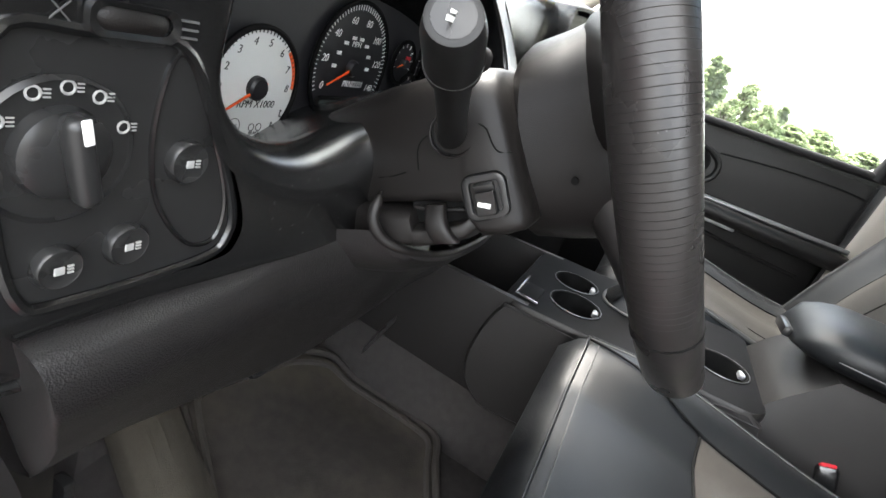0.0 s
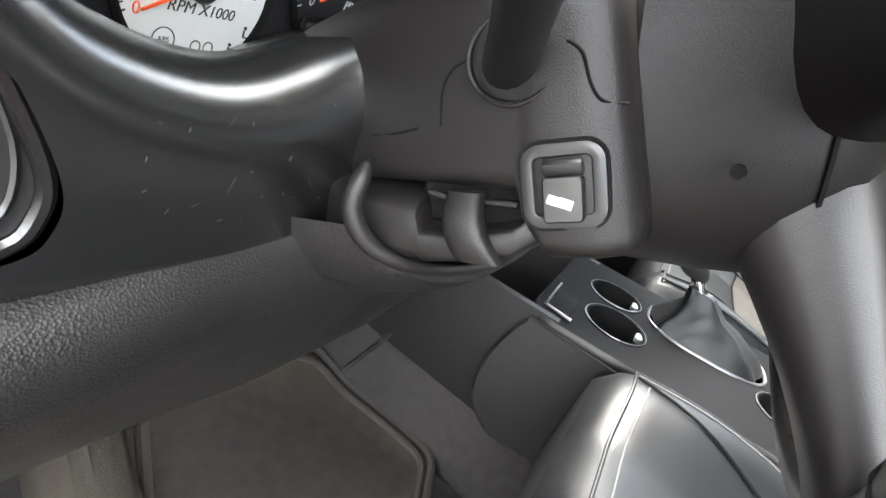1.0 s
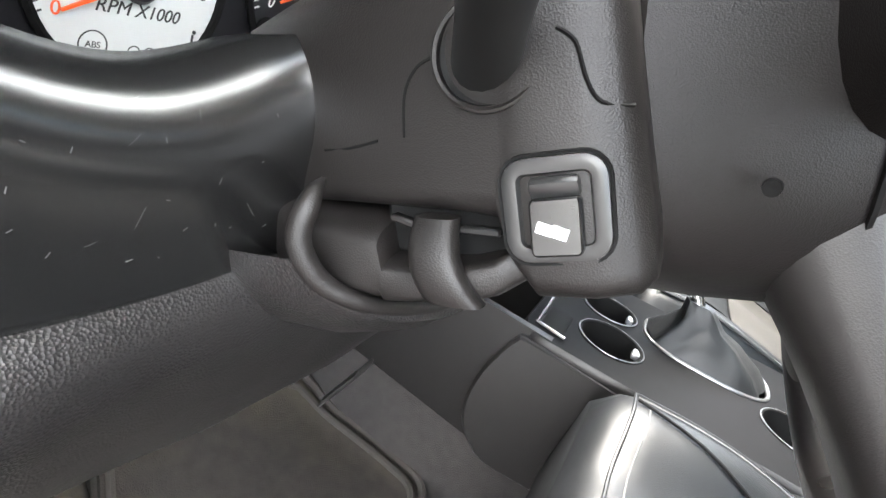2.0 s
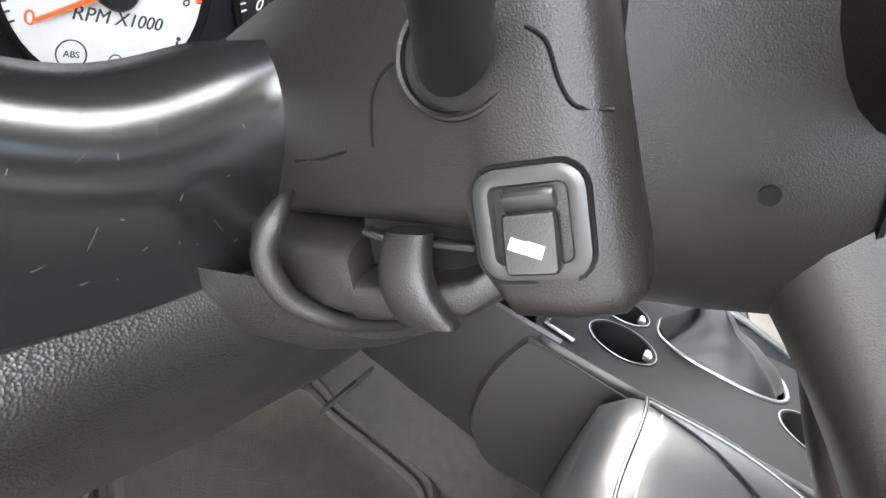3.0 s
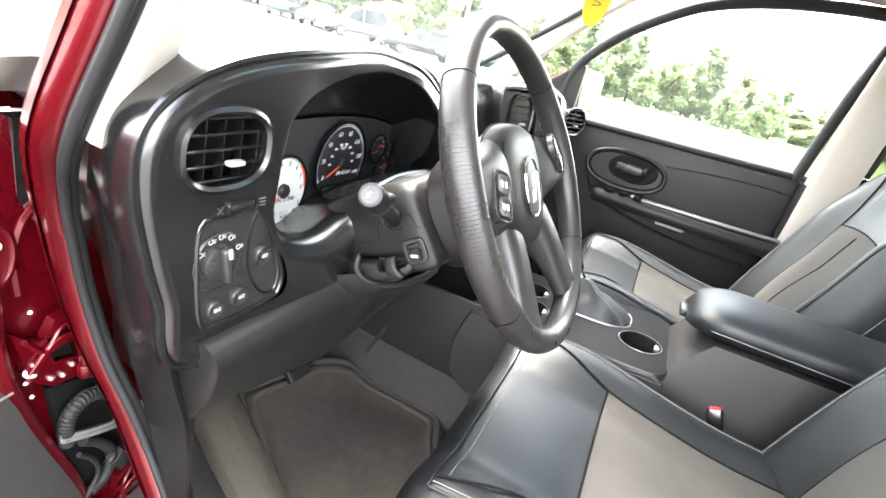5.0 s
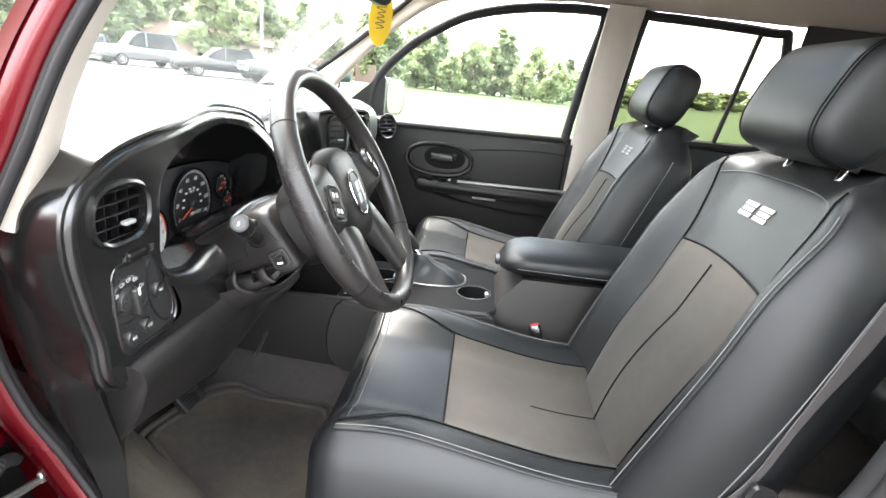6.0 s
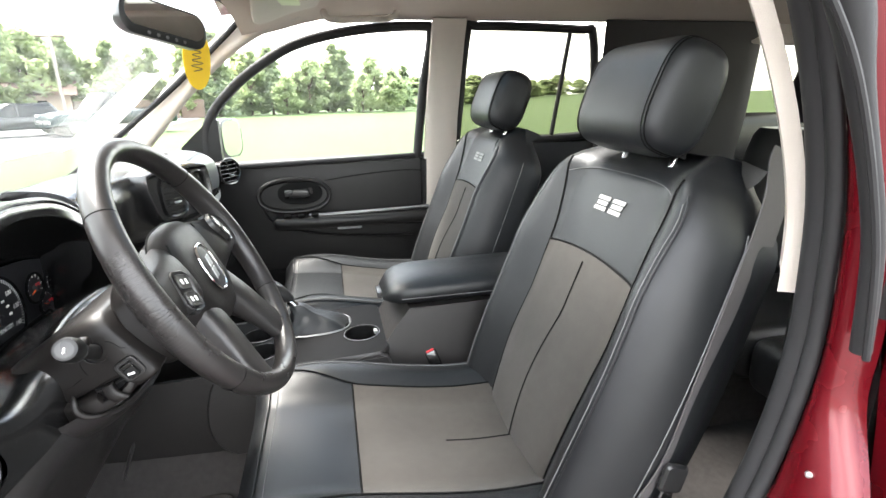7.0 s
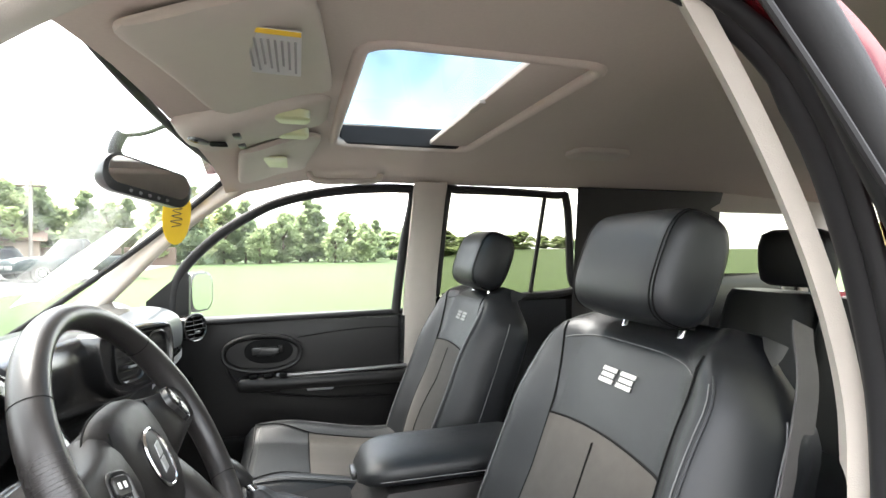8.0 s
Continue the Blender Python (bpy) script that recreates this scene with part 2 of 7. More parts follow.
def tube(pts, r, seg=10, closed=False, bm=None, flat=1.0, radii=None):
    P = [Vector(p) for p in pts]
    k = len(P)
    rings = []
    up = Vector((0.13, 0.21, 0.97)).normalized()
    for i in range(k):
        a = P[(i - 1) % k] if closed or i else P[i]
        b = P[(i + 1) % k] if closed or i < k - 1 else P[i]
        d = (b - a).normalized()
        side = d.cross(up)
        if side.length < 1e-3:
            side = d.cross(Vector((1, 0, 0)))
        side.normalize()
        up = side.cross(d).normalized()
        q = radii[i] if radii else r
        rings.append([P[i] + side * math.cos(2 * math.pi * j / seg) * q + up * math.sin(2 * math.pi * j / seg) * q * flat for j in range(seg)])
    if closed:
        rings.append(rings[0])
        bm = loft(rings, True, False, bm)
        bmesh.ops.remove_doubles(bm, verts=bm.verts[:], dist=1e-6)
        return bm
    return loft(rings, True, True, bm)


def rbox(c, s, r=0.005, seg=2, m=None, bm=None):
    """A box with rounded edges: centre, sizes, radius, turned by m about its centre."""
    fresh = bmesh.new()
    bmesh.ops.create_cube(fresh, size=1)
    bmesh.ops.scale(fresh, vec=s, verts=fresh.verts)
    if r:
        bmesh.ops.bevel(fresh, geom=fresh.edges[:], offset=min(r, 0.49 * min(s)), segments=seg, affect="EDGES", profile=0.5)
    bmesh.ops.transform(fresh, matrix=Matrix.Translation(c) @ (m.to_4x4() if m else Matrix()), verts=fresh.verts)
    return merge(bm, fresh)


def merge(bm, extra):
    if bm is None:
        return extra
    me = bpy.data.meshes.new("joined")
    extra.to_mesh(me)
    extra.free()
    bm.from_mesh(me)
    bpy.data.meshes.remove(me)
    return bm


def lathe(profile, m, seg=32, bm=None):
    """Profile of (radius, height) turned about the local z axis of m."""
    rings = [[m @ Vector((r * math.cos(2 * math.pi * i / seg), r * math.sin(2 * math.pi * i / seg), h)) for i in range(seg)] for r, h in profile]
    return loft(rings, True, True, bm)


def axis(at, d, up=(0, 0, 1)):
    """A frame at a place with its z axis along d and its y axis towards up."""
    z = Vector(d).normalized()
    x = Vector(up).cross(z).normalized()
    y = z.cross(x)
    return Matrix.Translation(at) @ Matrix((x, y, z)).transposed().to_4x4()


def plate(outline, m, t, bevel=0.0, bm=None):
    """A flat outline (x, y) in the frame m, with the thickness t along its z, its front rim chamfered."""
    o = [Vector((p[0], p[1])) for p in outline]
    rings = [[m @ Vector((p.x, p.y, 0)) for p in o]]
    if bevel:
        rings.append([m @ Vector((p.x, p.y, t - bevel)) for p in o])
        rings.append([m @ Vector((*p, t)) for p in shrink(o, bevel)])
    else:
        rings.append([m @ Vector((p.x, p.y, t)) for p in o])
    return loft(rings, True, True, bm)


def shrink(o, d):
    """A closed 2D outline moved inwards by d (outwards where d is negative)."""
    k = len(o)
    area = sum(o[i].x * o[(i + 1) % k].y - o[(i + 1) % k].x * o[i].y for i in range(k))
    s = 1 if area > 0 else -1
    out = []
    for i in range(k):
        t = (o[(i + 1) % k] - o[i - 1]).normalized()
        out.append(o[i] + Vector((-t.y, t.x)) * d * s)
    return out


def rrect(w, h, r, n=5):
    out = []
    for cx, cy, a0 in ((w / 2 - r, h / 2 - r, 0), (-w / 2 + r, h / 2 - r, 90), (-w / 2 + r, -h / 2 + r, 180), (w / 2 - r, -h / 2 + r, 270)):
        for i in range(n + 1):
            a = radians(a0 + 90 * i / n)
            out.append(Vector((cx + r * math.cos(a), cy + r * math.sin(a))))
    return out


def ellipse(a, b, n=40, p=2.0):
    out = []
    for i in range(n):
        c, s = math.cos(2 * math.pi * i / n), math.sin(2 * math.pi * i / n)
        out.append(Vector((a * math.copysign(abs(c) ** (2 / p), c), b * math.copysign(abs(s) ** (2 / p), s))))
    return out


def sheet_with_holes(outer, holes, m, bm=None):
    """A flat sheet in the frame m, filled between an outline and its holes."""
    fresh = bmesh.new()
    edges = []
    for loop in (outer, *holes):
        v = [fresh.verts.new(m @ Vector((p[0], p[1], 0))) for p in loop]
        edges += [fresh.edges.new((v[i], v[(i + 1) % len(v)])) for i in range(len(v))]
    bmesh.ops.triangle_fill(fresh, use_beauty=True, use_dissolve=False, edges=edges)
    return merge(bm, fresh)


def refined(bm, length, passes=4):
    """Splits the edges of a sheet that are longer than length, so that it can be bent smoothly."""
    for _ in range(passes):
        long = [e for e in bm.edges if e.calc_length() > length]
        if not long:
            break
        bmesh.ops.subdivide_edges(bm, edges=long, cuts=1)
        bmesh.ops.triangulate(bm, faces=[f for f in bm.faces if len(f.verts) > 3])
    return bm


def grid(nu, nv, f, bm=None, thick=None):
    """A sheet of points f(u, v), u and v from 0 to 1; thick: a vector along which it gets a back side."""
    fresh = bmesh.new()
    P = [[Vector(f(i / nu, j / nv)) for j in range(nv + 1)] for i in range(nu + 1)]
    A = [[fresh.verts.new(p) for p in row] for row in P]
    for i in range(nu):
        for j in range(nv):
            fresh.faces.new((A[i][j], A[i + 1][j], A[i + 1][j + 1], A[i][j + 1]))
    if thick:
        k = Vector(thick)
        C = [[fresh.verts.new(p + k) for p in row] for row in P]
        for i in range(nu):
            for j in range(nv):
                fresh.faces.new((C[i][j], C[i][j + 1], C[i + 1][j + 1], C[i + 1][j]))
        rim = [(i, 0) for i in range(nu)] + [(nu, j) for j in range(nv)] + [(i, nv) for i in range(nu, 0, -1)] + [(0, j) for j in range(nv, 0, -1)]
        for (a, b), (c, d) in zip(rim, rim[1:] + rim[:1]):
            fresh.faces.new((A[a][b], C[a][b], C[c][d], A[c][d]))
    return merge(bm, fresh)


def ribbon(pts, width, across, t=0.002, bm=None):
    """A strap along the points, its width along the vector across."""
    w = Vector(across).normalized() * width / 2
    P = [Vector(p) for p in pts]
    rings = []
    for i, p in enumerate(P):
        d = (P[min(i + 1, len(P) - 1)] - P[max(i - 1, 0)]).normalized()
        n = d.cross(w).normalized() * t / 2
        rings.append([p - w - n, p + w - n, p + w + n, p - w + n])
    return loft(rings, True, True, bm)


def lettering(text, m, size, material, parent, depth=0.0003, italic=0.0, name="lettering"):
    cu = bpy.data.curves.new("text", "FONT")
    cu.body, cu.size, cu.align_x, cu.align_y, cu.extrude, cu.shear = text, size, "CENTER", "CENTER", depth, italic
    ob = bpy.data.objects.new("text", cu)
    scene.collection.objects.link(ob)
    me = bpy.data.meshes.new_from_object(ob.evaluated_get(bpy.context.evaluated_depsgraph_get()))
    bpy.data.objects.remove(ob)
    me.transform(m)
    bm = bmesh.new()
    bm.from_mesh(me)
    bpy.data.meshes.remove(me)
    return part(name, bm, material, parent, smooth=0)


def smooth01(x):
    x = min(1, max(0, x))
    return x * x * (3 - 2 * x)


# ---- dashboard ----
dash = thing("dashboard", "black grained plastic dashboard with hooded instrument pod", "dashboard", (0, 0.8, 1.0))
FY = 0.613
F0 = axis((0, FY, 0), (0, -1, 0))
pod = [p.to_2d() for p in spline([(-0.694, 0.994, 0), (-0.713, 1.055, 0), (-0.726, 1.100, 0), (-0.736, 1.150, 0), (-0.732, 1.185, 0), (-0.706, 1.209, 0),
                                  (-0.655, 1.228, 0), (-0.56, 1.241, 0), (-0.45, 1.245, 0), (-0.36, 1.241, 0), (-0.27, 1.228, 0), (-0.20, 1.196, 0),
                                  (-0.165, 1.15, 0), (-0.16, 1.08, 0), (-0.18, 1.0, 0), (-0.30, 1.000, 0), (-0.45, 1.000, 0), (-0.58, 0.998, 0)], 6, True)]
opening = [p.to_2d() for p in spline([(-0.607, 1.130, 0), (-0.610, 1.165, 0), (-0.598, 1.200, 0), (-0.555, 1.222, 0), (-0.47, 1.232, 0), (-0.36, 1.230, 0),
                                      (-0.27, 1.214, 0), (-0.215, 1.18, 0), (-0.20, 1.13, 0), (-0.225, 1.105, 0), (-0.30, 1.112, 0), (-0.37, 1.114, 0),
                                      (-0.43, 1.109, 0), (-0.462, 1.099, 0), (-0.487, 1.086, 0), (-0.508, 1.075, 0), (-0.535, 1.067, 0), (-0.562, 1.070, 0), (-0.585, 1.081, 0), (-0.600, 1.100, 0)], 6, True)]
# arched cut-out through which the steering column passes
column_hole = [p.to_2d() for p in spline([(-0.476, 1.006, 0), (-0.4785, 1.03, 0), (-0.4785, 1.055, 0), (-0.472, 1.076, 0), (-0.452, 1.091, 0), (-0.42, 1.100, 0), (-0.37, 1.105, 0),
                                          (-0.32, 1.102, 0), (-0.28, 1.092, 0), (-0.262, 1.07, 0), (-0.26, 1.03, 0), (-0.262, 1.006, 0)], 5)]
VENT = (-0.677, 1.174)
vent_hole = [Vector(VENT) + p for p in ellipse(0.044, 0.0325, 44, 2.5)]
panel = [p.to_2d() for p in spline([(-0.682, 1.112, 0), (-0.655, 1.117, 0), (-0.620, 1.116, 0), (-0.601, 1.09, 0), (-0.579, 1.045, 0), (-0.577, 1.024, 0),
                                    (-0.592, 1.014, 0), (-0.655, 1.013, 0), (-0.674, 1.02, 0), (-0.682, 1.06, 0)], 5, True)]
panel = [p + Vector((-0.015, 0.003)) for p in panel]


def swept(bm):
    """Leans the upper right of the instrument pod towards the windscreen, and swells the lower face towards the column."""
    for v in bm.verts:
        v.co.y += 0.050 * smooth01((v.co.x + 0.60) / 0.28) * smooth01((v.co.z - 1.09) / 0.14) * smooth01((0.74 - v.co.y) / 0.08)
        v.co.y -= 0.018 * smooth01((v.co.x + 0.66) / 0.175) * smooth01((1.118 - v.co.z) / 0.04) * smooth01((0.68 - v.co.y) / 0.05)
    return bm


def lip(p):
    return 0.0045 + 0.0185 * smooth01((1.165 - p.y) / 0.08) * smooth01((-0.472 - p.x) / 0.035)


def moved(o, dist):
    k = len(o)
    out = []
    for i in range(k):
        t = (o[(i + 1) % k] - o[i - 1]).normalized()
        out.append(o[i] + Vector((-t.y, t.x)) * dist[i])
    return out


sgn = 1 if sum(opening[i].x * opening[(i + 1) % len(opening)].y - opening[(i + 1) % len(opening)].x * opening[i].y for i in range(len(opening))) < 0 else -1
lips = [lip(p) for p in opening]
rings = []
for j in range(8):
    a = radians(90 * j / 7)
    o = moved(opening, [sgn * r * (1 - math.sin(a)) for r in lips])
    rings.append([F0 @ Vector((p.x, p.y, -1.35 * r * (1 - math.cos(a)))) for p, r in zip(o, lips)])
face_hole = moved(opening, [sgn * r for r in lips])
for d, k in ((0.05, 0.3), (0.09, 0.7), (0.131, 1.0)):
    rings.append([F0 @ Vector((p.x + k * (-0.345 + (p.x + 0.405) * 1.02 - p.x), p.y + k * (1.075 + (p.y - 1.14) * 0.86 - p.y), -d)) for p in opening])
bowl = loft(rings, True, False)
face = merge(refined(sheet_with_holes(pod, [face_hole, vent_hole, panel, column_hole], F0), 0.016, 5), bowl)
bmesh.ops.remove_doubles(face, verts=face.verts[:], dist=1e-5)
part("pod_face", swept(face), PLASTIC, dash, "black pod face with a deep rounded hood round the gauges", 50)
tree_ = BVHTree.FromPolygons([v.co.copy() for v in bpy.data.objects["pod_face"].data.vertices], [list(p.vertices) for p in bpy.data.objects["pod_face"].data.polygons])
rng = random.Random(17)
bm = bmesh.new()
for k in range(30):
    x, z, a = rng.uniform(-0.575, -0.486), 1.022 + 0.050 * rng.random() ** 1.3, rng.gauss(0.5, 0.7)
    n_ = rng.uniform(0.0006, 0.0018) if k % 3 else rng.uniform(0.002, 0.006)
    line = []
    for q in (0, 0.5, 1):
        hit_ = tree_.ray_cast(Vector((x + n_ * q * math.cos(a), 0.4, z + n_ * (q * math.sin(a) + 0.15 * q * q))), Vector((0, 1, 0)))[0]
        if hit_:
            line.append(hit_)
    if len(line) == 3:
        tube(line, 0.00006 if n_ > 0.0018 else 0.00014, 4, bm=bm)
tagged(part("scuff_wear", bm, SCUFF, dash, "pale scratches and dusty specks"), "pale scratches and dusty specks", "", "", "stuff")
prings = []
for j in range(7):
    a = radians(90 * j / 6)
    prings.append([F0 @ Vector((p.x, p.y, -0.012 * (1 - math.cos(a)))) for p in shrink(pod, -0.012 * math.sin(a))])
big = shrink(pod, -0.014)
for y, drop in ((0.70, 0.0), (0.80, 0.012), (0.95, 0.05), (1.10, 0.10)):
    prings.append([Vector((p.x + 0.40 * (y - 0.62) * smooth01((-0.45 - p.x) / 0.25), y, p.y - drop * smooth01((p.y - 1.0) / 0.2))) for p in big])
part("instrument_pod", swept(loft(prings, True, False)), PLASTIC, dash)
# raised line round the pod
part("pod_rim", swept(tube([F0 @ Vector((p.x, p.y, -0.006)) for p in shrink(pod, -0.013)], 0.003, 6, True)), PLASTIC, dash)

# gauges
GY = 0.733
back = plate([Vector((-0.345 + (p.x + 0.405) * 1.03, 1.075 + (p.y - 1.14) * 0.88)) for p in opening], axis((0, GY + 0.006, 0), (0, -1, 0)), 0.004)
cluster = part("gauge_backplate", back, GAUGE_BLACK, dash, "black gauge cluster")


def dial(x, z, r, material, name, label):
    m = axis((x, GY, z), (0, -1, 0))
    d = part(name, lathe([(r, 0), (r, 0.002)], m, 48), material, dash, label)
    part("dial_rim", tube([m @ Vector((r * math.cos(a * math.pi / 24), r * math.sin(a * math.pi / 24), 0.003)) for a in range(48)], 0.0022, 6, True), DARK, d)
    return d, m


def needle(m, ang, length, hub, parent):
    a = radians(ang)
    d, s = Vector((math.cos(a), math.sin(a), 0)), Vector((-math.sin(a), math.cos(a), 0))
    o = [d * -hub + s * 0.0012, d * -hub - s * 0.0012, d * length - s * 0.0005, d * length + s * 0.0005]
    part("needle", loft([[m @ (p + Vector((0, 0, 0.005))) for p in o], [m @ (p + Vector((0, 0, 0.0062))) for p in o]]), ORANGE, parent, "orange needle", 0)
    part("needle_hub", lathe([(hub, 0.002), (hub, 0.006), (hub * 0.8, 0.008)], m, 24), GAUGE_BLACK, parent)


def ticks(m, r0, r1, a0, a1, n, w, material, parent, name="tick_marks"):
    bm = bmesh.new()
    for i in range(n):
        a = radians(a0 + (a1 - a0) * i / (n - 1))
        d, s = Vector((math.cos(a), math.sin(a), 0)), Vector((-math.sin(a), math.cos(a), 0))
        o = [d * r0 - s * w, d * r1 - s * w, d * r1 + s * w, d * r0 + s * w]
        loft([[m @ (p + Vector((0, 0, 0.0018))) for p in o], [m @ (p + Vector((0, 0, 0.0026))) for p in o]], bm=bm)
    return part(name, bm, material, parent, smooth=0)


def band(m, r0, r1, a0, a1, material, parent, name="warning_band"):
    pts = [radians(a0 + (a1 - a0) * i / 16) for i in range(17)]
    o = [Vector((r1 * math.cos(a), r1 * math.sin(a), 0)) for a in pts] + [Vector((r0 * math.cos(a), r0 * math.sin(a), 0)) for a in reversed(pts)]
    return part(name, loft([[m @ (p + Vector((0, 0, z))) for p in o] for z in (0.0015, 0.0024)]), material, parent, smooth=0)


tach, TM = dial(-0.459, 1.066, 0.046, GAUGE_WHITE, "tachometer", "white-faced rev counter with orange needle")
ticks(TM, 0.0415, 0.0450, 208, 0, 41, 0.0003, PRINT_BLACK, tach)
band(TM, 0.0410, 0.0455, 44, 0, ORANGE, tach)
for i in range(1, 9):
    a = radians(208 - 208 * i / 8)
    lettering(str(i), TM @ Matrix.Translation((0.0355 * math.cos(a), 0.0355 * math.sin(a), 0.002)), 0.0085, PRINT_BLACK, tach, italic=0.2)
lettering("0", TM @ Matrix.Translation((-0.0315, -0.0180, 0.002)), 0.0085, ORANGE, tach)
lettering("RPM X1000", TM @ Matrix.Translation((0.004, -0.0135, 0.002)), 0.0084, PRINT_BLACK, tach, italic=0.2)
lettering("ABS", TM @ Matrix.Translation((-0.0152, -0.0310, 0.002)), 0.004, PRINT_BLACK, tach)
part("warning_symbol", tube([TM @ Vector((-0.0152 + 0.0062 * math.cos(a / 12 * math.pi), -0.0310 + 0.0062 * math.sin(a / 12 * math.pi), 0.002)) for a in range(24)], 0.0004, 4, True), PRINT_BLACK, tach)
lettering("BRAKE", TM @ Matrix.Translation((0.008, -0.0375, 0.002)), 0.004, PRINT_BLACK, tach)
for dx in (0.004, 0.012):
    part("warning_symbol", tube([TM @ Vector((dx + 0.003 * math.cos(a / 8 * math.pi), -0.0325 + 0.003 * math.sin(a / 8 * math.pi), 0.002)) for a in range(16)], 0.0004, 4, True), PRINT_BLACK, tach)
for sx, sy in ((0.0255, -0.0320), (0.034, -0.0215)):
    bm = rbox(TM @ Vector((sx, sy - 0.0005, 0.002)), (0.0012, 0.0006, 0.0042), 0)
    rbox(TM @ Vector((sx + 0.0012, sy - 0.0024, 0.002)), (0.0026, 0.0006, 0.0010), 0, bm=bm)
    lathe([(0.001, 0.0018), (0.001, 0.0026)], TM @ Matrix.Translation((sx + 0.0004, sy + 0.0028, 0)), 10, bm=bm)
    part("warning_symbol", bm, PRINT_BLACK, tach, smooth=0)
needle(TM, 209, 0.036, 0.0095, tach)

speedo, SM = dial(-0.338, 1.090, 0.060, GAUGE_BLACK, "speedometer", "black speedometer with white figures")
ticks(SM, 0.053, 0.058, 205, -25, 57, 0.00035, PRINT_WHITE, speedo)
for i in range(8):
    a = radians(205 - 230 * i / 7)
    lettering(str(20 * i), SM @ Matrix.Translation((0.044 * math.cos(a), 0.044 * math.sin(a), 0.002)), 0.0095, PRINT_WHITE, speedo, italic=0.2)
for i in range(1, 9):
    a = radians(205 - 230 * i / 9)
    part("small_mark", rbox(SM @ Vector((0.028 * math.cos(a), 0.028 * math.sin(a), 0.0025)), (0.006, 0.001, 0.003), 0), PRINT_WHITE, speedo, smooth=0)
lettering("MPH", SM @ Matrix.Translation((0, 0.022, 0.002)), 0.0075, PRINT_WHITE, speedo, italic=0.2)
lettering("PRND321", SM @ Matrix.Translation((0.01, -0.016, 0.002)), 0.0085, PRINT_WHITE, speedo, italic=0.2)
needle(SM, 205, 0.040, 0.008, speedo)
for i, (gx, gz) in enumerate(((-0.240, 1.103), (-0.187, 1.098), (-0.215, 1.068), (-0.158, 1.058))):
    g, GM = dial(gx, gz, 0.023, GAUGE_BLACK, "small_gauge", "small black gauge with red needle")
    ticks(GM, 0.0165, 0.021, 200, -20, 9, 0.0005, PRINT_WHITE, g)
    needle(GM, (200, 40, 160, 120)[i], 0.016, 0.0055, g)
    part("red_marks", rbox(GM @ Vector((0.002, 0.005, 0.0065)), (0.010, 0.0012, 0.006), 0), RED, g, smooth=0)
lm = axis((-0.308, 0.722, 1.047), (0, -0.93, 0.30))
lcd = part("message_display", plate(rrect(0.16, 0.026, 0.004), lm, 0.003), LCD, dash, "blank grey message display")
part("display_frame", tube([lm @ Vector((*p, 0.003)) for p in rrect(0.164, 0.030, 0.005)], 0.0022, 6, True), DARK, lcd)


# ---- air vents ----
def vent(x, y, z, a, b, facing, parent, rows=5, cols=4, p=2.5):
    m = axis((x, y, z), facing)
    o = ellipse(a, b, 44, p)
    v = part("air_vent", loft([[m @ Vector((*q, h)) for q in shrink(o, s)] for s, h in ((-0.001, 0.0), (-0.0012, 0.003), (0.002, 0.0045), (0.005, 0.002), (0.0055, -0.03))], True, False), PLASTIC, parent, "oval louvred air vent")
    part("vent_back", plate(shrink(o, 0.004), m @ Matrix.Translation((0, 0, -0.034)), 0.003), DARK, v)
    for i in range(rows):
        h = (i - (rows - 1) / 2) * 2 * b * 0.86 / (rows - 0.3)
        w = (a - 0.004) * (1 - abs(h / b) ** p) ** (1 / p)
        if w < 0.01:
            continue
        part("slat", rbox(m @ Vector((0, h, -0.004)), (2 * w, 0.011, 0.0026), 0.0011, 1, m.to_3x3() @ Matrix.Rotation(radians(76), 3, "X")), PLASTIC, v)
    for j in range(cols + 1):
        u = (j - cols / 2) * 2 * a * 0.8 / cols
        h = (b - 0.004) * (1 - abs(u / a) ** p) ** (1 / p)
        part("vane", rbox(m @ Vector((u, 0, -0.0085)), (0.0016, 2 * h, 0.008), 0, 1, m.to_3x3()), PLASTIC, v, smooth=0)
    part("vent_tab", rbox(m @ Vector((a * 0.12, -b * 0.3, 0.003)), (0.016, 0.0045, 0.008), 0.002, 2, m.to_3x3()), SILVER, v, "silver slider tab")
    return v


vent(VENT[0], FY, VENT[1], 0.044, 0.0325, (0, -1, 0), dash)
# dimmer wheel
wm = axis((-0.656, FY, 1.125), (0, -1, 0))
part("dimmer_frame", loft([[wm @ Vector((*q, h)) for q in rrect(w_, h_, 0.0045)] for w_, h_, h in ((0.034, 0.012, 0.0005), (0.033, 0.0115, 0.003), (0.028, 0.0075, 0.002), (0.028, 0.0075, -0.004))], True, False), PLASTIC, dash)
part("dimmer_wheel", lathe([(0.004, -0.013), (0.006, -0.01), (0.006, 0.01), (0.004, 0.013)], wm @ Matrix.Rotation(radians(90), 4, "Y") @ Matrix.Translation((0.003, 0, 0)), 20), COLUMN, dash, "ribbed dimmer wheel")
for i in range(3):
    part("print_mark", rbox((-0.634, FY - 0.0005, 1.122 + 0.003 * i), (0.008, 0.0008, 0.0008), 0), DIM_PRINT, dash, smooth=0)
part("print_mark", tube([wm @ Vector((-0.024 + 0.003 * sx, 0.003 * sy, 0.0008)) for sx, sy in ((-1, -1), (1, -1), (-1, 1), (1, 1))], 0.0004, 4, True), DIM_PRINT, dash)
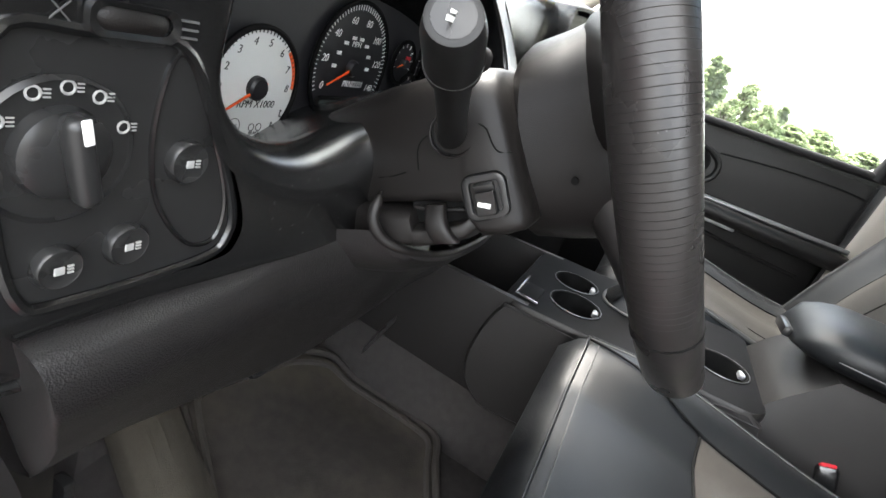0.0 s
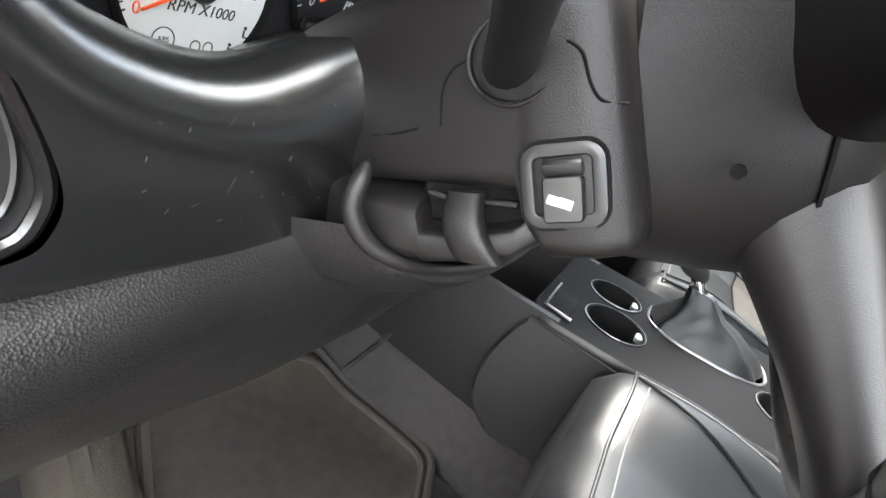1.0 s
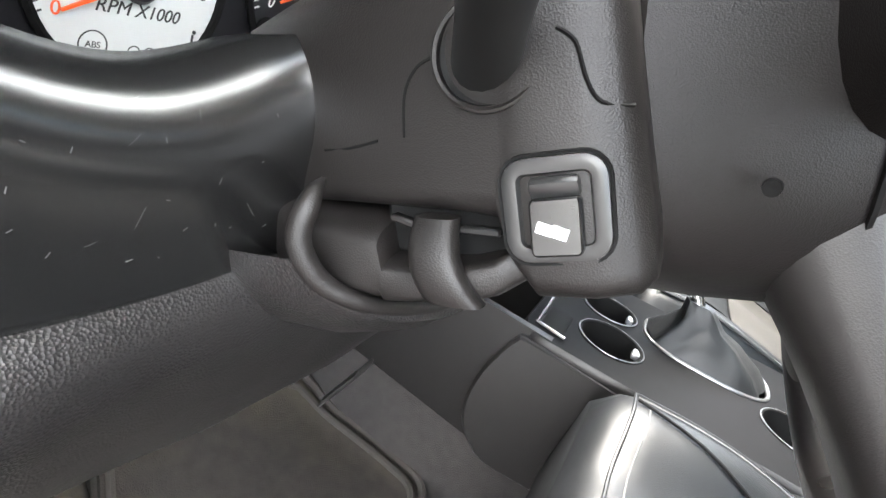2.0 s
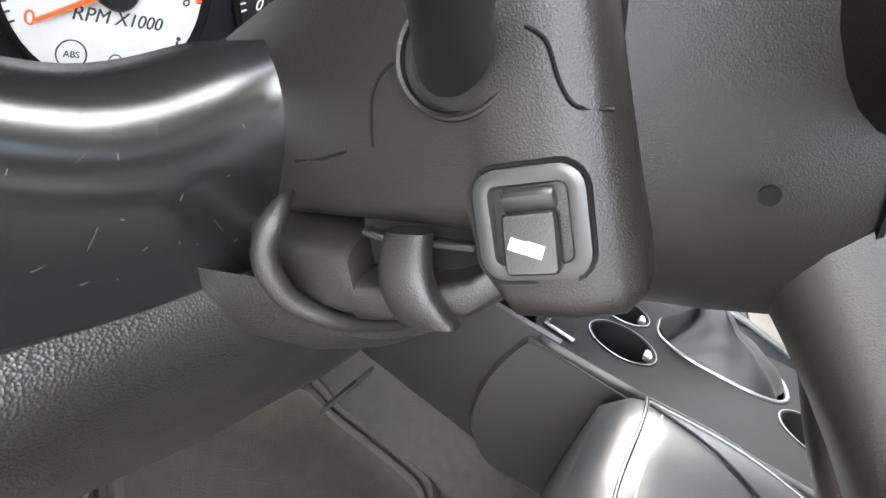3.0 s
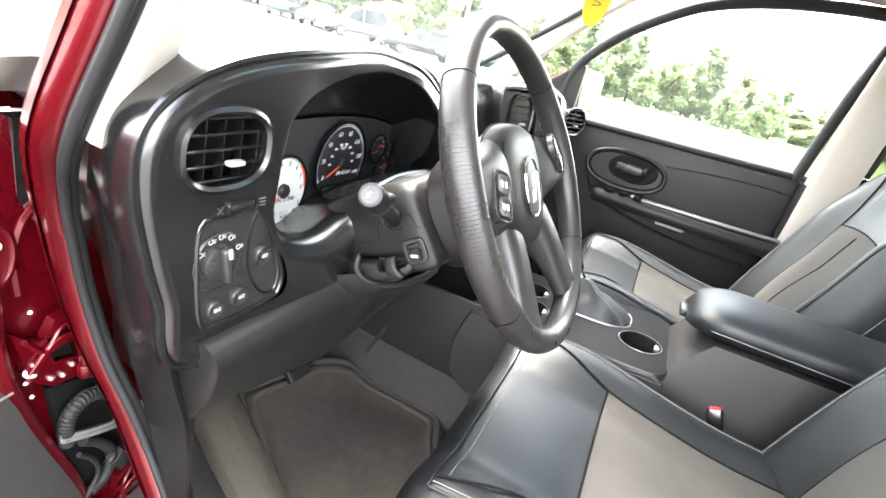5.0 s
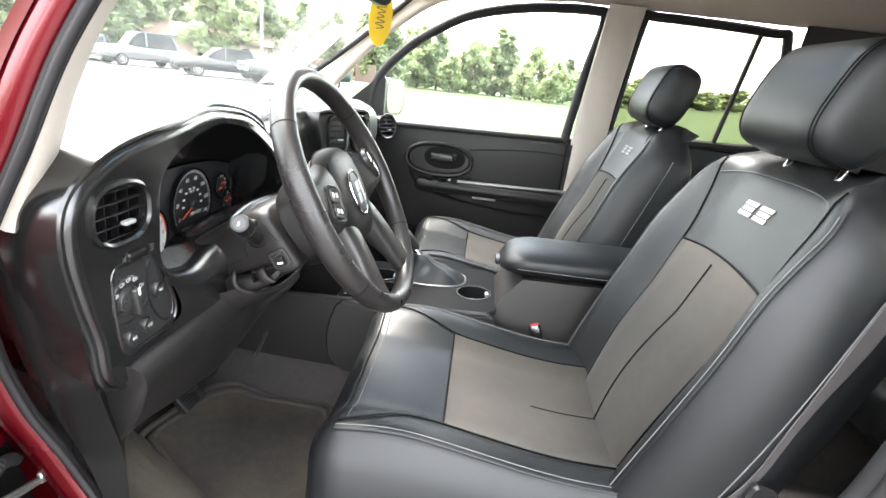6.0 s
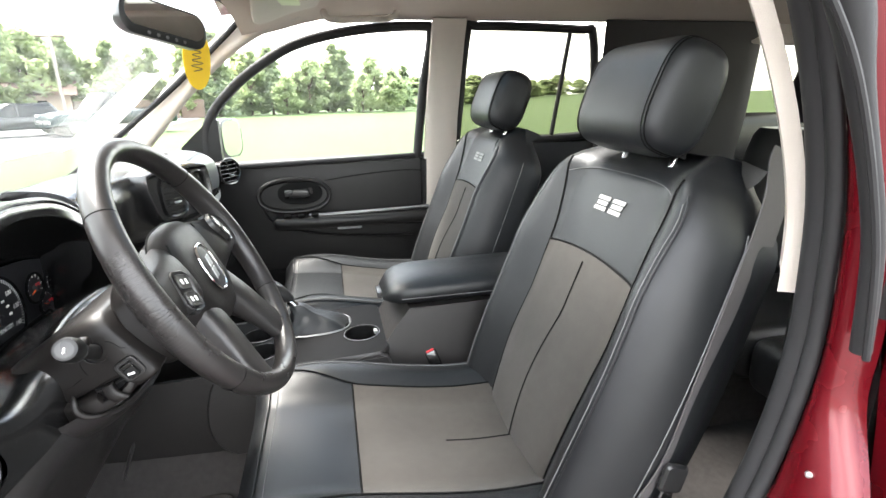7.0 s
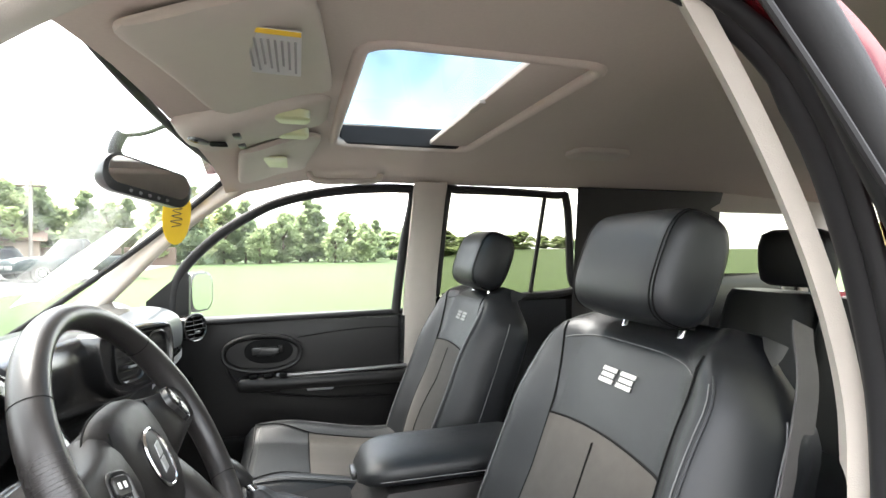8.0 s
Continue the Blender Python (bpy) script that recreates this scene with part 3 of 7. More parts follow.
# headlamp switch panel
PM = axis((0, FY + 0.004, 0), (0, -1, 0))
plate_part = part("switch_panel", plate(shrink(panel, 0.0), PM, 0.002), GLOSS, dash, "black headlamp switch panel")
part("panel_rim", tube([F0 @ Vector((*p, -0.001)) for p in panel], 0.0026, 8, True), PLASTIC, plate_part)
pocket = [p.to_2d() for p in spline([(-0.622, 1.110, 0), (-0.611, 1.108, 0), (-0.597, 1.08, 0), (-0.583, 1.045, 0), (-0.586, 1.024, 0), (-0.603, 1.026, 0), (-0.621, 1.05, 0), (-0.627, 1.08, 0)], 5, True)]
pocket = [p + Vector((-0.015, 0.003)) for p in pocket]
part("panel_recess", tube([F0 @ Vector((*p, -0.0015)) for p in pocket], 0.0012, 6, True), PLASTIC, plate_part)
km = axis((-0.6765, FY, 1.079), (0, -1, 0))
part("dial_ring", lathe([(0.0265, -0.004), (0.0265, -0.001), (0.025, 0.0005), (0.0245, -0.001), (0.0, -0.001)], km, 40), GLOSS, plate_part)
knob = part("headlamp_knob", lathe([(0.0165, -0.001), (0.0155, 0.003), (0.012, 0.005), (0.0, 0.0055)], km, 32), GLOSS, plate_part, "glossy rotary headlamp knob")
part("knob_grip", rbox(km @ Vector((0.001, 0.0, 0.008)), (0.0085, 0.033, 0.010), 0.0035, 3, km.to_3x3() @ Matrix.Rotation(radians(12), 3, "Z")), GLOSS, knob)
part("knob_pointer", rbox(km @ Vector((-0.001, 0.0125, 0.0133)), (0.0035, 0.009, 0.001), 0.0004, 1, km.to_3x3() @ Matrix.Rotation(radians(12), 3, "Z")), PRINT_WHITE, knob)
for ang in (150, 115, 88, 60, 22):
    a = radians(ang)
    c = (0.0225 * math.cos(a), 0.0225 * math.sin(a))
    bm = tube([km @ Vector((c[0] + 0.0022 * math.cos(q / 6 * math.pi), c[1] + 0.0022 * math.sin(q / 6 * math.pi), 0.0)) for q in range(12)], 0.0005, 4, True)
    for q in (-1, 0, 1):
        rbox(km @ Vector((c[0] + 0.004, c[1] + 0.0013 * q, 0.0)), (0.0022, 0.0005, 0.0005), 0, bm=bm)
    part("switch_symbol", bm, SYMBOL, plate_part, smooth=0)
for bx, bz, br in ((-0.676, 1.034, 0.0088), (-0.649, 1.037, 0.0092), (-0.625, 1.071, 0.0098)):
    bmx = axis((bx, FY, bz), (0, -1, 0))
    b = part("push_button", lathe([(br, -0.003), (br, 0.001), (br * 0.9, 0.0025), (br * 0.85, 0.0022), (0, 0.0018)], bmx, 28), GLOSS, plate_part, "round push button with white symbol")
    bm = rbox(bmx @ Vector((-0.001, 0, 0.003)), (0.004, 0.0008, 0.0035), 0.0008, 1)
    for q in (-1, 0, 1):
        rbox(bmx @ Vector((0.003, 0.0014 * q, 0.003)), (0.0022, 0.0008, 0.0006), 0, bm=bm)
    part("button_symbol", bm, SYMBOL, b, smooth=0)

# knee panel, scooped out under the steering column
def knee_top(x):
    return 1.006 + 0.012 * smooth01((x + 0.62) / 0.14) - 0.026 * smooth01((x + 0.455) / 0.03) - 0.026 * smooth01((x + 0.44) / 0.14)


rings = []
for i in range(81):
    u = (i / 80) ** 1.25
    x = -0.690 + 0.510 * u
    zt = knee_top(x)
    zb = 0.876 - 0.022 * smooth01((x + 0.66) / 0.15) + 0.03 * smooth01((x + 0.46) / 0.10)
    yo = 0.008 - 0.020 * smooth01((x + 0.55) / 0.15) + 0.04 * smooth01((x + 0.26) / 0.08)
    prof = [(0.80, -0.5), (0.660, -0.45), (0.630, -0.18), (0.617, -0.03), (0.610, 0.0), (0.603, 0.001), (0.596, -0.010), (0.590, -0.032), (0.5865, -0.062), (0.5845, -0.10), (0.584, -0.20), (0.591, -0.33), (0.601, -0.50), (0.620, -0.74), (0.636, -0.93), (0.642, -0.985), (0.652, -1.0), (0.69, -1.02), (0.80, -1.02)]
    deep = 0.645 + 0.155 * smooth01((x + 0.69) / 0.06)
    inset = 0.030 * (1 - u) ** 6
    rings.append([Vector((x + inset * smooth01(-k), min(y + yo * (1 if y < 0.7 else 0), deep + 0.02 * (x + 0.722) + 0.03 * smooth01(-k)), zt + (zt - zb) * k)) for y, k in prof])
knee = part("knee_bolster", loft(rings), BOLSTER, dash, "grained lower knee panel", 85)
part("panel_crease", tube(spline([(-0.594, 0.6140, 0.944), (-0.588, 0.6115, 0.945), (-0.580, 0.6075, 0.949), (-0.573, 0.6040, 0.956), (-0.569, 0.6015, 0.963), (-0.572, 0.6000, 0.967)], 6), 0.0008, 5), DARK, knee)
part("panel_gap", tube([(-0.69, 0.613, 1.0085), (-0.62, 0.614, 1.0105), (-0.55, 0.613, 1.0165), (-0.475, 0.610, 1.018)], 0.0010, 6), DARK, knee)
# cowl where the column enters
part("column_cowl", swept(tube([F0 @ Vector((*p, 0.0005)) for p in column_hole], 0.0055, 12)), PLASTIC, dash, "smooth rounded cowl over the steering column")
part("cowl_step", swept(tube([F0 @ Vector((*p, -0.010)) for p in shrink(column_hole, 0.003)[2:-2]], 0.0040, 10)), PLASTIC, dash)
# left end cap
part("dash_end_panel", grid(12, 10, lambda u, v: (-0.716 - 0.012 * math.sin(math.pi * min(1, v * 1.1)) + 0.17 * u, 0.628 + 0.39 * u, 0.990 + (0.201 - 0.11 * u) * v), thick=(0.012, 0, 0)), PLASTIC, dash)
edge_ = spline([(-0.712, 0.720, 1.15), (-0.700, 0.742, 1.10), (-0.682, 0.754, 1.04), (-0.668, 0.758, 0.98), (-0.656, 0.746, 0.91), (-0.644, 0.725, 0.85), (-0.636, 0.701, 0.79), (-0.638, 0.655, 0.71)], 4)
part("hinge_pillar_trim", loft([[p + Vector((0.0, -0.004, 0)), p * 0.6 + Vector((-0.690, 0.648, p.z)) * 0.4 + Vector((-0.006, -0.004, 0)), Vector((-0.692 + 0.03 * smooth01((0.99 - p.z) / 0.15), 0.645, p.z)), Vector((-0.640, 0.660, p.z)), p + Vector((0.03, 0.03, 0))] for p in edge_]), PLASTIC, dash, "black plastic trim at the foot of the door pillar")
for i in range(5):
    part("side_vent_slot", rbox((-0.722 + 0.003 * i, 0.665 + 0.007 * i, 1.160 + 0.004 * i), (0.004, 0.003, 0.035 - 0.003 * abs(i - 2)), 0.001, 1), DARK, dash)

# dash top, middle and passenger side
def dash_profile(x):
    c = smooth01((x + 0.20) / 0.15)
    k = 0.045 * smooth01((x - 0.40) / 0.3)
    return [(1.12, 1.115), (1.02, 1.165), (0.90, 1.205), (0.78, 1.235), (0.70, 1.246 - k), (0.645, 1.243 - k), (0.615, 1.230 - k), (0.602, 1.208 - k), (0.600, 1.165 - k),
            (0.605, 1.115), (0.625, 1.090), (0.628, 1.055), (0.612, 1.03), (0.60, 0.98), (0.605, 0.90), (0.65, 0.87), (0.80, 0.86)]


rings = []
for i in range(33):
    x = -0.20 + 0.93 * i / 32
    bend = 0.05 * smooth01((x - 0.40) / 0.35) ** 2 - 0.012 * math.exp(-((x - 0.10) / 0.16) ** 2)
    back = 0.060 * (1 - smooth01((x + 0.07) / 0.22))
    rings.append(spline([Vector((x, y + (bend + back * smooth01((0.80 - y) / 0.12)) * (1 if y < 0.9 else 0), z)) for y, z in dash_profile(x)], 3))
rings = [r_ + [Vector((r_[0].x, 1.12, 0.86))] for r_ in rings]
part("dash_main", loft(rings, True, True), PLASTIC, dash, "black dashboard body with curved top pad")
part("dash_top_pad", grid(30, 8, lambda u, v: (-0.685 + 1.40 * u, 0.76 + 0.40 * v, 1.238 - 0.12 * v ** 1.3 - 0.035 * (2 * u - 1) ** 4), thick=(0, 0, -0.03)), PLASTIC, dash)
part("trim_band", loft([spline([Vector((x, 0.5965 + 0.05 * smooth01((x - 0.40) / 0.35) ** 2 - 0.012 * math.exp(-((x - 0.10) / 0.16) ** 2), z)) for z in (1.118, 1.112, 1.104, 1.098)], 2) for x in [0.18 + 0.52 * i / 16 for i in range(17)]], False, False), SILVER, dash, "thin silver trim strip")
panel_rings = []
for i in range(25):
    x = 0.155 + 0.550 * i / 24
    bend = 0.05 * smooth01((x - 0.40) / 0.35) ** 2 - 0.012 * math.exp(-((x - 0.10) / 0.16) ** 2)
    prof = spline([Vector((x, y + bend, z)) for y, z in dash_profile(x)[4:10]], 4)
    sel = prof[2:19]
    panel_rings.append([p + Vector((0, -0.005, 0.003)) for p in sel] + [p + Vector((0, 0.006, -0.006)) for p in reversed(sel)])
part("passenger_fascia", loft(panel_rings), FASCIA, dash, "satin grey fascia panel on the passenger side")
cp = axis((0.085, 0.592, 1.185), (-0.42, -1, 0.10))
sur = [p.to_2d() for p in spline([(-0.098, 0.046, 0), (-0.096, 0.010, 0), (-0.086, -0.030, 0), (-0.062, -0.056, 0), (-0.025, -0.063, 0), (0.035, -0.060, 0), (0.085, -0.052, 0), (0.100, -0.010, 0), (0.098, 0.040, 0), (0.080, 0.056, 0), (0.0, 0.058, 0), (-0.075, 0.056, 0)], 5, True)]
part("centre_vent_pod", loft([[cp @ Vector((*q, h)) for q in shrink(sur, s)] for s, h in ((-0.006, -0.06), (-0.003, -0.004), (0.0, 0.006), (0.003, 0.010), (0.007, 0.010), (0.010, 0.004), (0.013, 0.001))]), PLASTIC, dash, "rounded centre vent surround with a raised edge")
for vx, va in ((-0.022, 0.036), (0.058, 0.030)):
    q = cp @ Vector((vx, -0.001, 0.003))
    vent(q.x, q.y, q.z, va, 0.043, (-0.42, -1, 0.10), dash, 6, 1, 3.2)
vent(0.662, 0.590, 1.158, 0.048, 0.042, (-0.55, -1, 0.1), dash, 6, 2, 2.2)
# radio and climate unit below the vents
rm = axis((0.085, 0.604, 1.0), (0, -1, 0.15))
radio = part("radio", plate(rrect(0.19, 0.085, 0.008), rm, 0.010, 0.003), GLOSS, dash, "black radio with rows of buttons")
part("radio_screen", plate(rrect(0.10, 0.022, 0.002), rm @ Matrix.Translation((0, 0.022, 0.010)), 0.001), LCD, radio)
for i in range(6):
    part("radio_button", rbox(rm @ Vector((-0.055 + 0.022 * i, -0.005, 0.011)), (0.018, 0.004, 0.010), 0.001, 1, None), COLUMN, radio)
for sx in (-1, 1):
    part("radio_knob", lathe([(0.012, 0.008), (0.011, 0.022), (0.0, 0.023)], rm @ Matrix.Translation((0.078 * sx, -0.02, 0)), 24), COLUMN, radio)
hm = axis((0.085, 0.604, 0.925), (0, -1, 0.1))
climate = part("climate_panel", plate(rrect(0.19, 0.05, 0.008), hm, 0.008, 0.003), GLOSS, dash, "climate panel with three round knobs")
for sx in (-1, 0, 1):
    part("climate_knob", lathe([(0.017, 0.006), (0.015, 0.02), (0.0, 0.021)], hm @ Matrix.Translation((0.06 * sx, 0, 0)), 24), COLUMN, climate)
part("glovebox_door", rbox((0.45, 0.60, 0.955), (0.38, 0.02, 0.13), 0.015, 3), PLASTIC, dash)

# ---- steering ----
WC = Vector((-0.384, 0.445, 1.157))
WM = axis(WC, (0, -0.906, 0.423), (0, 0.423, 0.906))
RM = axis((-0.383, 0.449, 1.159), (-0.022, -0.873, 0.487), (0, 0.487, 0.873))
wheel = thing("steering_wheel", "worn black leather four-spoke steering wheel", "steering wheel", tuple(WC))
R = 0.1795
bm = bmesh.new()
rings = []
for i in range(96):
    a = i * math.pi / 48
    e = Vector((math.cos(a), math.sin(a), 0))
    grip = 1 + 0.10 * (math.exp(-((math.sin(a) - 0.1) / 0.35) ** 2))
    rings.append([RM @ (e * (R + 0.0142 * grip * math.cos(q)) + Vector((0, 0, 0.0165 * grip * math.sin(q)))) for q in [k * math.pi / 18 for k in range(36)]])
rings.append(rings[0])
bm = loft(rings, True, False)
bmesh.ops.remove_doubles(bm, verts=bm.verts[:], dist=1e-6)
part("rim", bm, WHEEL_LEATHER, wheel, "worn glossy leather rim")
for sgnx in (-1, 1):
    for a0 in [-30 + 1.15 * k for k in range(48)]:
        a = radians(a0) if sgnx > 0 else radians(180 - a0)
        e = Vector((math.cos(a), math.sin(a), 0))
        grip = 1 + 0.10 * (math.exp(-((math.sin(a) - 0.1) / 0.35) ** 2))
        ridge = [RM @ (e * (R + (0.0142 * grip - 0.00010) * math.cos(q)) + Vector((0, 0, (0.0165 * grip - 0.00010) * math.sin(q)))) for q in [radians(v) for v in range(-70, 251, 10)]]
        part("grip_rib", tube(ridge, 0.00022, 4), WHEEL_LEATHER, wheel)
for a0 in (40, 140, 215, 325):
    a = radians(a0)
    e = Vector((math.cos(a), math.sin(a), 0))
    part("rim_seam", tube([RM @ (e * (R + 0.0146 * math.cos(q)) + Vector((0, 0, 0.0169 * math.sin(q)))) for q in [k * math.pi / 8 for k in range(16)]], 0.0006, 4, True), DARK, wheel)
rings = []
for w, hw, hv, cv in ((-0.0895, 0.085, 0.050, -0.014), (-0.088, 0.100, 0.062, -0.014), (-0.082, 0.1035, 0.067, -0.014), (-0.060, 0.098, 0.071, -0.012), (-0.040, 0.094, 0.075, -0.008), (-0.026, 0.091, 0.077, 0.0), (-0.014, 0.085, 0.074, 0.0),
                      (-0.005, 0.074, 0.066, 0.0), (0.0, 0.055, 0.050, 0.0), (0.0015, 0.03, 0.028, 0.0)):
    rings.append([WM @ Vector((p.x, p.y + cv, w)) for p in ellipse(hw, hv, 48, 2.8)])
hub = part("hub_cover", loft(rings), HUB, wheel, "black airbag hub cover")
part("hub_screw_hole", lathe([(0.0024, -0.001), (0.0022, 0.0006), (0.0, 0.0005)], axis(WM @ Vector((-0.1000, -0.034, -0.050)), WM.to_3x3() @ Vector((-0.97, -0.1, -0.2))), 14), DARK, wheel)
part("hub_seam", tube([WM @ Vector((*p, -0.026)) for p in ellipse(0.0915, 0.0775, 48, 2.8)], 0.001, 4, True), DARK, hub)


def spoke(inner, outer, widths, depths, material, label=""):
    """A spoke from a place on the hub to a place on the rim, both as x, y, z in the wheel's frame; half widths and half depths at its two ends."""
    a, b = Vector(inner), Vector(outer)
    d = (b - a).normalized()
    s_ = Vector((0, 0, 1)).cross(d).normalized()
    n_ = d.cross(s_)
    rs = []
    for i in range(11):
        u = i / 10
        w = (widths[0] + (widths[1] - widths[0]) * u) * (1 - 0.16 * math.sin(math.pi * u))
        h = depths[0] + (depths[1] - depths[0]) * smooth01(u)
        rs.append([RM @ (a + (b - a) * u + Vector((0, 0, 0.006 * math.sin(math.pi * u))) + s_ * p.x + n_ * p.y) for p in ellipse(w, h, 24, 2.8)])
    return part("spoke", loft(rs), material, wheel, label)


left = spoke((-0.060, 0.014, -0.024), (0.006 - R, 0.012, -0.006), (0.050, 0.030), (0.026, 0.013), HUB)
right = spoke((0.060, 0.014, -0.024), (R - 0.006, 0.014, -0.006), (0.050, 0.030), (0.026, 0.013), HUB)
for sx in (-1, 1):
    spoke((sx * 0.046, -0.006, -0.044), (sx * 0.086, -0.150, -0.004), (0.034, 0.029), (0.030, 0.013), GREYPLASTIC, "smooth grey lower spoke")
TURN = Matrix.Rotation(radians(5), 4, "Z")
for sx, holder in ((-1, left), (1, right)):
    m = RM @ TURN @ Matrix.Translation((0.1175 * sx, 0.014, 0.0115)) @ Matrix.Rotation(radians(26 * sx), 4, "Z") @ Matrix.Rotation(radians(9 * sx), 4, "Y")
    bez = rrect(0.031, 0.050, 0.012)
    pad = part("button_pad", loft([[m @ Vector((*p, h)) for p in shrink(bez, q)] for q, h in ((-0.003, -0.006), (-0.0015, 0.0006), (0.0, 0.0016), (0.0016, 0.0010), (0.003, -0.001))]), GLOSS, holder, "black bezel with two silver switches")
    for q in (-0.0112, 0.0112):
        part("pad_button", loft([[m @ Vector((p.x, q + p.y, h)) for p in shrink(rrect(0.0215, 0.0195, 0.006), z_)] for z_, h in ((0.0, -0.002), (0.0, 0.0016), (0.001, 0.0024), (0.004, 0.0020))]), GLOSS, pad)
        for k in (-1, 1):
            part("button_mark", rbox(m @ Vector((0.0038 * k, q, 0.0024)), (0.0030, 0.0060, 0.0008), 0, 1, m.to_3x3()), PRINT_WHITE, pad, smooth=0)
cover = spline([(-0.060, 0.058, -0.0055), (-0.071, 0.030, -0.0050), (-0.066, -0.004, -0.0040), (-0.057, -0.030, -0.0040), (-0.034, -0.050, -0.0042), (0.0, -0.056, -0.0045), (0.034, -0.050, -0.0042), (0.057, -0.030, -0.0040), (0.066, -0.004, -0.0040), (0.071, 0.030, -0.0050), (0.060, 0.058, -0.0055)], 5)
part("cover_seam", tube([WM @ p for p in cover], 0.0009, 5), DARK, hub, "seam of the airbag cover")
em = WM @ TURN @ Matrix.Translation((0, 0.0, 0.0012))
emblem = part("emblem", loft([[em @ Vector((*p, h)) for p in shrink(ellipse(0.0265, 0.034, 44, 2.2), q)] for q, h in ((-0.001, -0.002), (0.0, 0.0018), (0.004, 0.0030), (0.012, 0.0034))]), GAUGE_BLACK, wheel, "black oval emblem with chrome ring")
part("emblem_ring", tube([em @ Vector((*p, 0.0022)) for p in ellipse(0.0265, 0.034, 44, 2.2)], 0.0022, 8, True), CHROME, emblem)
for q in (-0.0085, 0.0085):
    part("emblem_bar", plate([(-0.0085 + 0.30 * q, q - 0.0072), (0.0045 + 0.30 * q, q - 0.0072), (0.0085 + 0.30 * q, q + 0.0072), (-0.0045 + 0.30 * q, q + 0.0072)], em @ Matrix.Translation((0, 0, 0.0034)), 0.0012), SILVER, emblem, smooth=0)

column = thing("steering_column", "dark grey plastic steering column shroud with stalk", "steering column", (-0.36, 0.6, 1.05))
SHROUD = ((-0.235, 0.088, 0.016, -0.050), (-0.20, 0.102, 0.022, -0.048), (-0.165, 0.114, 0.028, -0.045), (-0.125, 0.1205, 0.033, -0.0435), (-0.113, 0.1215, 0.033, -0.044), (-0.110, 0.1218, 0.033, -0.056),
          (-0.106, 0.122, 0.033, -0.064), (-0.094, 0.122, 0.033, -0.0625), (-0.0835, 0.1205, 0.032, -0.0600), (-0.0795, 0.117, 0.029, -0.0565), (-0.078, 0.105, 0.022, -0.045))
slant = lambda v, w: w - 0.2 * (v + 0.02) * smooth01((w + 0.118) / 0.02)
rings = []
for w, hw, vt, vb in SHROUD:
    o = []
    for qx, qy, r_, a0 in ((hw, vt, 0.024, 0), (-hw, vt, 0.024, 90), (-hw, vb, 0.007, 180), (hw, vb, 0.007, 270)):
        for k in range(6):
            a = radians(a0 + 18 * k)
            o.append(Vector((qx - math.copysign(r_, qx) + r_ * math.cos(a), qy - (r_ if a0 < 180 else -r_) + r_ * math.sin(a))))
    rings.append([WM @ Vector((p.x, p.y, slant(p.y, w))) for p in o])
shroud = part("shroud", loft(rings), COLUMN, column)


def side(v, w, d=0.0):
    """A place on the driver's outer side of the shroud."""
    for (w0, h0, _, _), (w1, h1, _, _) in zip(SHROUD, SHROUD[1:]):
        if w0 <= w <= w1:
            return WM @ Vector((-(h0 + (h1 - h0) * (w - w0) / (w1 - w0)) - d, v, w))
    return WM @ Vector((-0.121 - d, v, w))


for line in (((-0.0287, -0.172), (-0.0275, -0.160), (-0.0251, -0.1496)), ((-0.0239, -0.1401), (-0.0127, -0.1398), (-0.0059, -0.1358), (-0.003, -0.129)),
             ((0.0015, -0.0990), (-0.0018, -0.0945), (-0.0098, -0.0915), (-0.0146, -0.0878), (-0.0152, -0.0810))):
    part("shroud_seam", tube(spline([side(v, w) for v, w in line], 5), 0.0005, 4), DARK, shroud)
sm = axis(side(-0.003, -0.1155), WM.to_3x3() @ Vector((-1, 0.15, 0.1)), WM.to_3x3() @ Vector((0, 1, 0)))
part("stalk_socket", lathe([(0.0146, -0.006), (0.0144, 0.0002), (0.0138, 0.0007), (0.0130, 0.0002), (0.0126, -0.010), (0.0, -0.010)], sm, 36), COLUMN, column)
part("socket_well", lathe([(0.0128, -0.0050), (0.0124, -0.0012), (0.0108, -0.0030), (0.0, -0.0050)], sm, 30), STALK_BLACK, column)
end = WM @ Vector((-0.2465, 0.0385, -0.060))
base = sm.translation
dirv = (end - base).normalized()
stalk = part("stalk", tube([base + dirv * d for d in (-0.006, 0.02, 0.05, 0.085, 0.095)], 0.008, 18, radii=[0.0088, 0.0080, 0.0080, 0.0086, 0.0082]), STALK_BLACK, column, "black indicator and wiper stalk")
part("stalk_knob", lathe([(0.009, 0.0), (0.0118, 0.002), (0.0118, 0.030), (0.0108, 0.036), (0.0100, 0.040), (0.0085, 0.0405), (0.0, 0.0395)], axis(base + dirv * 0.092, dirv), 32), STALK_BLACK, stalk)
part("stalk_band", lathe([(0.0122, 0.0), (0.0122, 0.0012), (0.0118, 0.0012)], axis(base + dirv * 0.098, dirv), 32), COLUMN, stalk)
part("stalk_lever", rbox(base + dirv * 0.105 + Vector((0.012, -0.004, 0.001)), (0.014, 0.012, 0.010), 0.004, 3), COLUMN, stalk)
part("stalk_end", lathe([(0.0078, 0.0), (0.0076, 0.0016), (0.0, 0.0019)], axis(base + dirv * 0.1310, dirv), 28), GLOSS, stalk, "glossy black end face")
im = axis(base + dirv * 0.1333, dirv)
bm = rbox(im @ Vector((0, 0.001, 0)), (0.0055, 0.0008, 0.0012), 0)
rbox(im @ Vector((0, -0.0015, 0)), (0.008, 0.0008, 0.0018), 0, bm=bm)
part("stalk_symbol", bm, PRINT_WHITE, stalk, smooth=0)
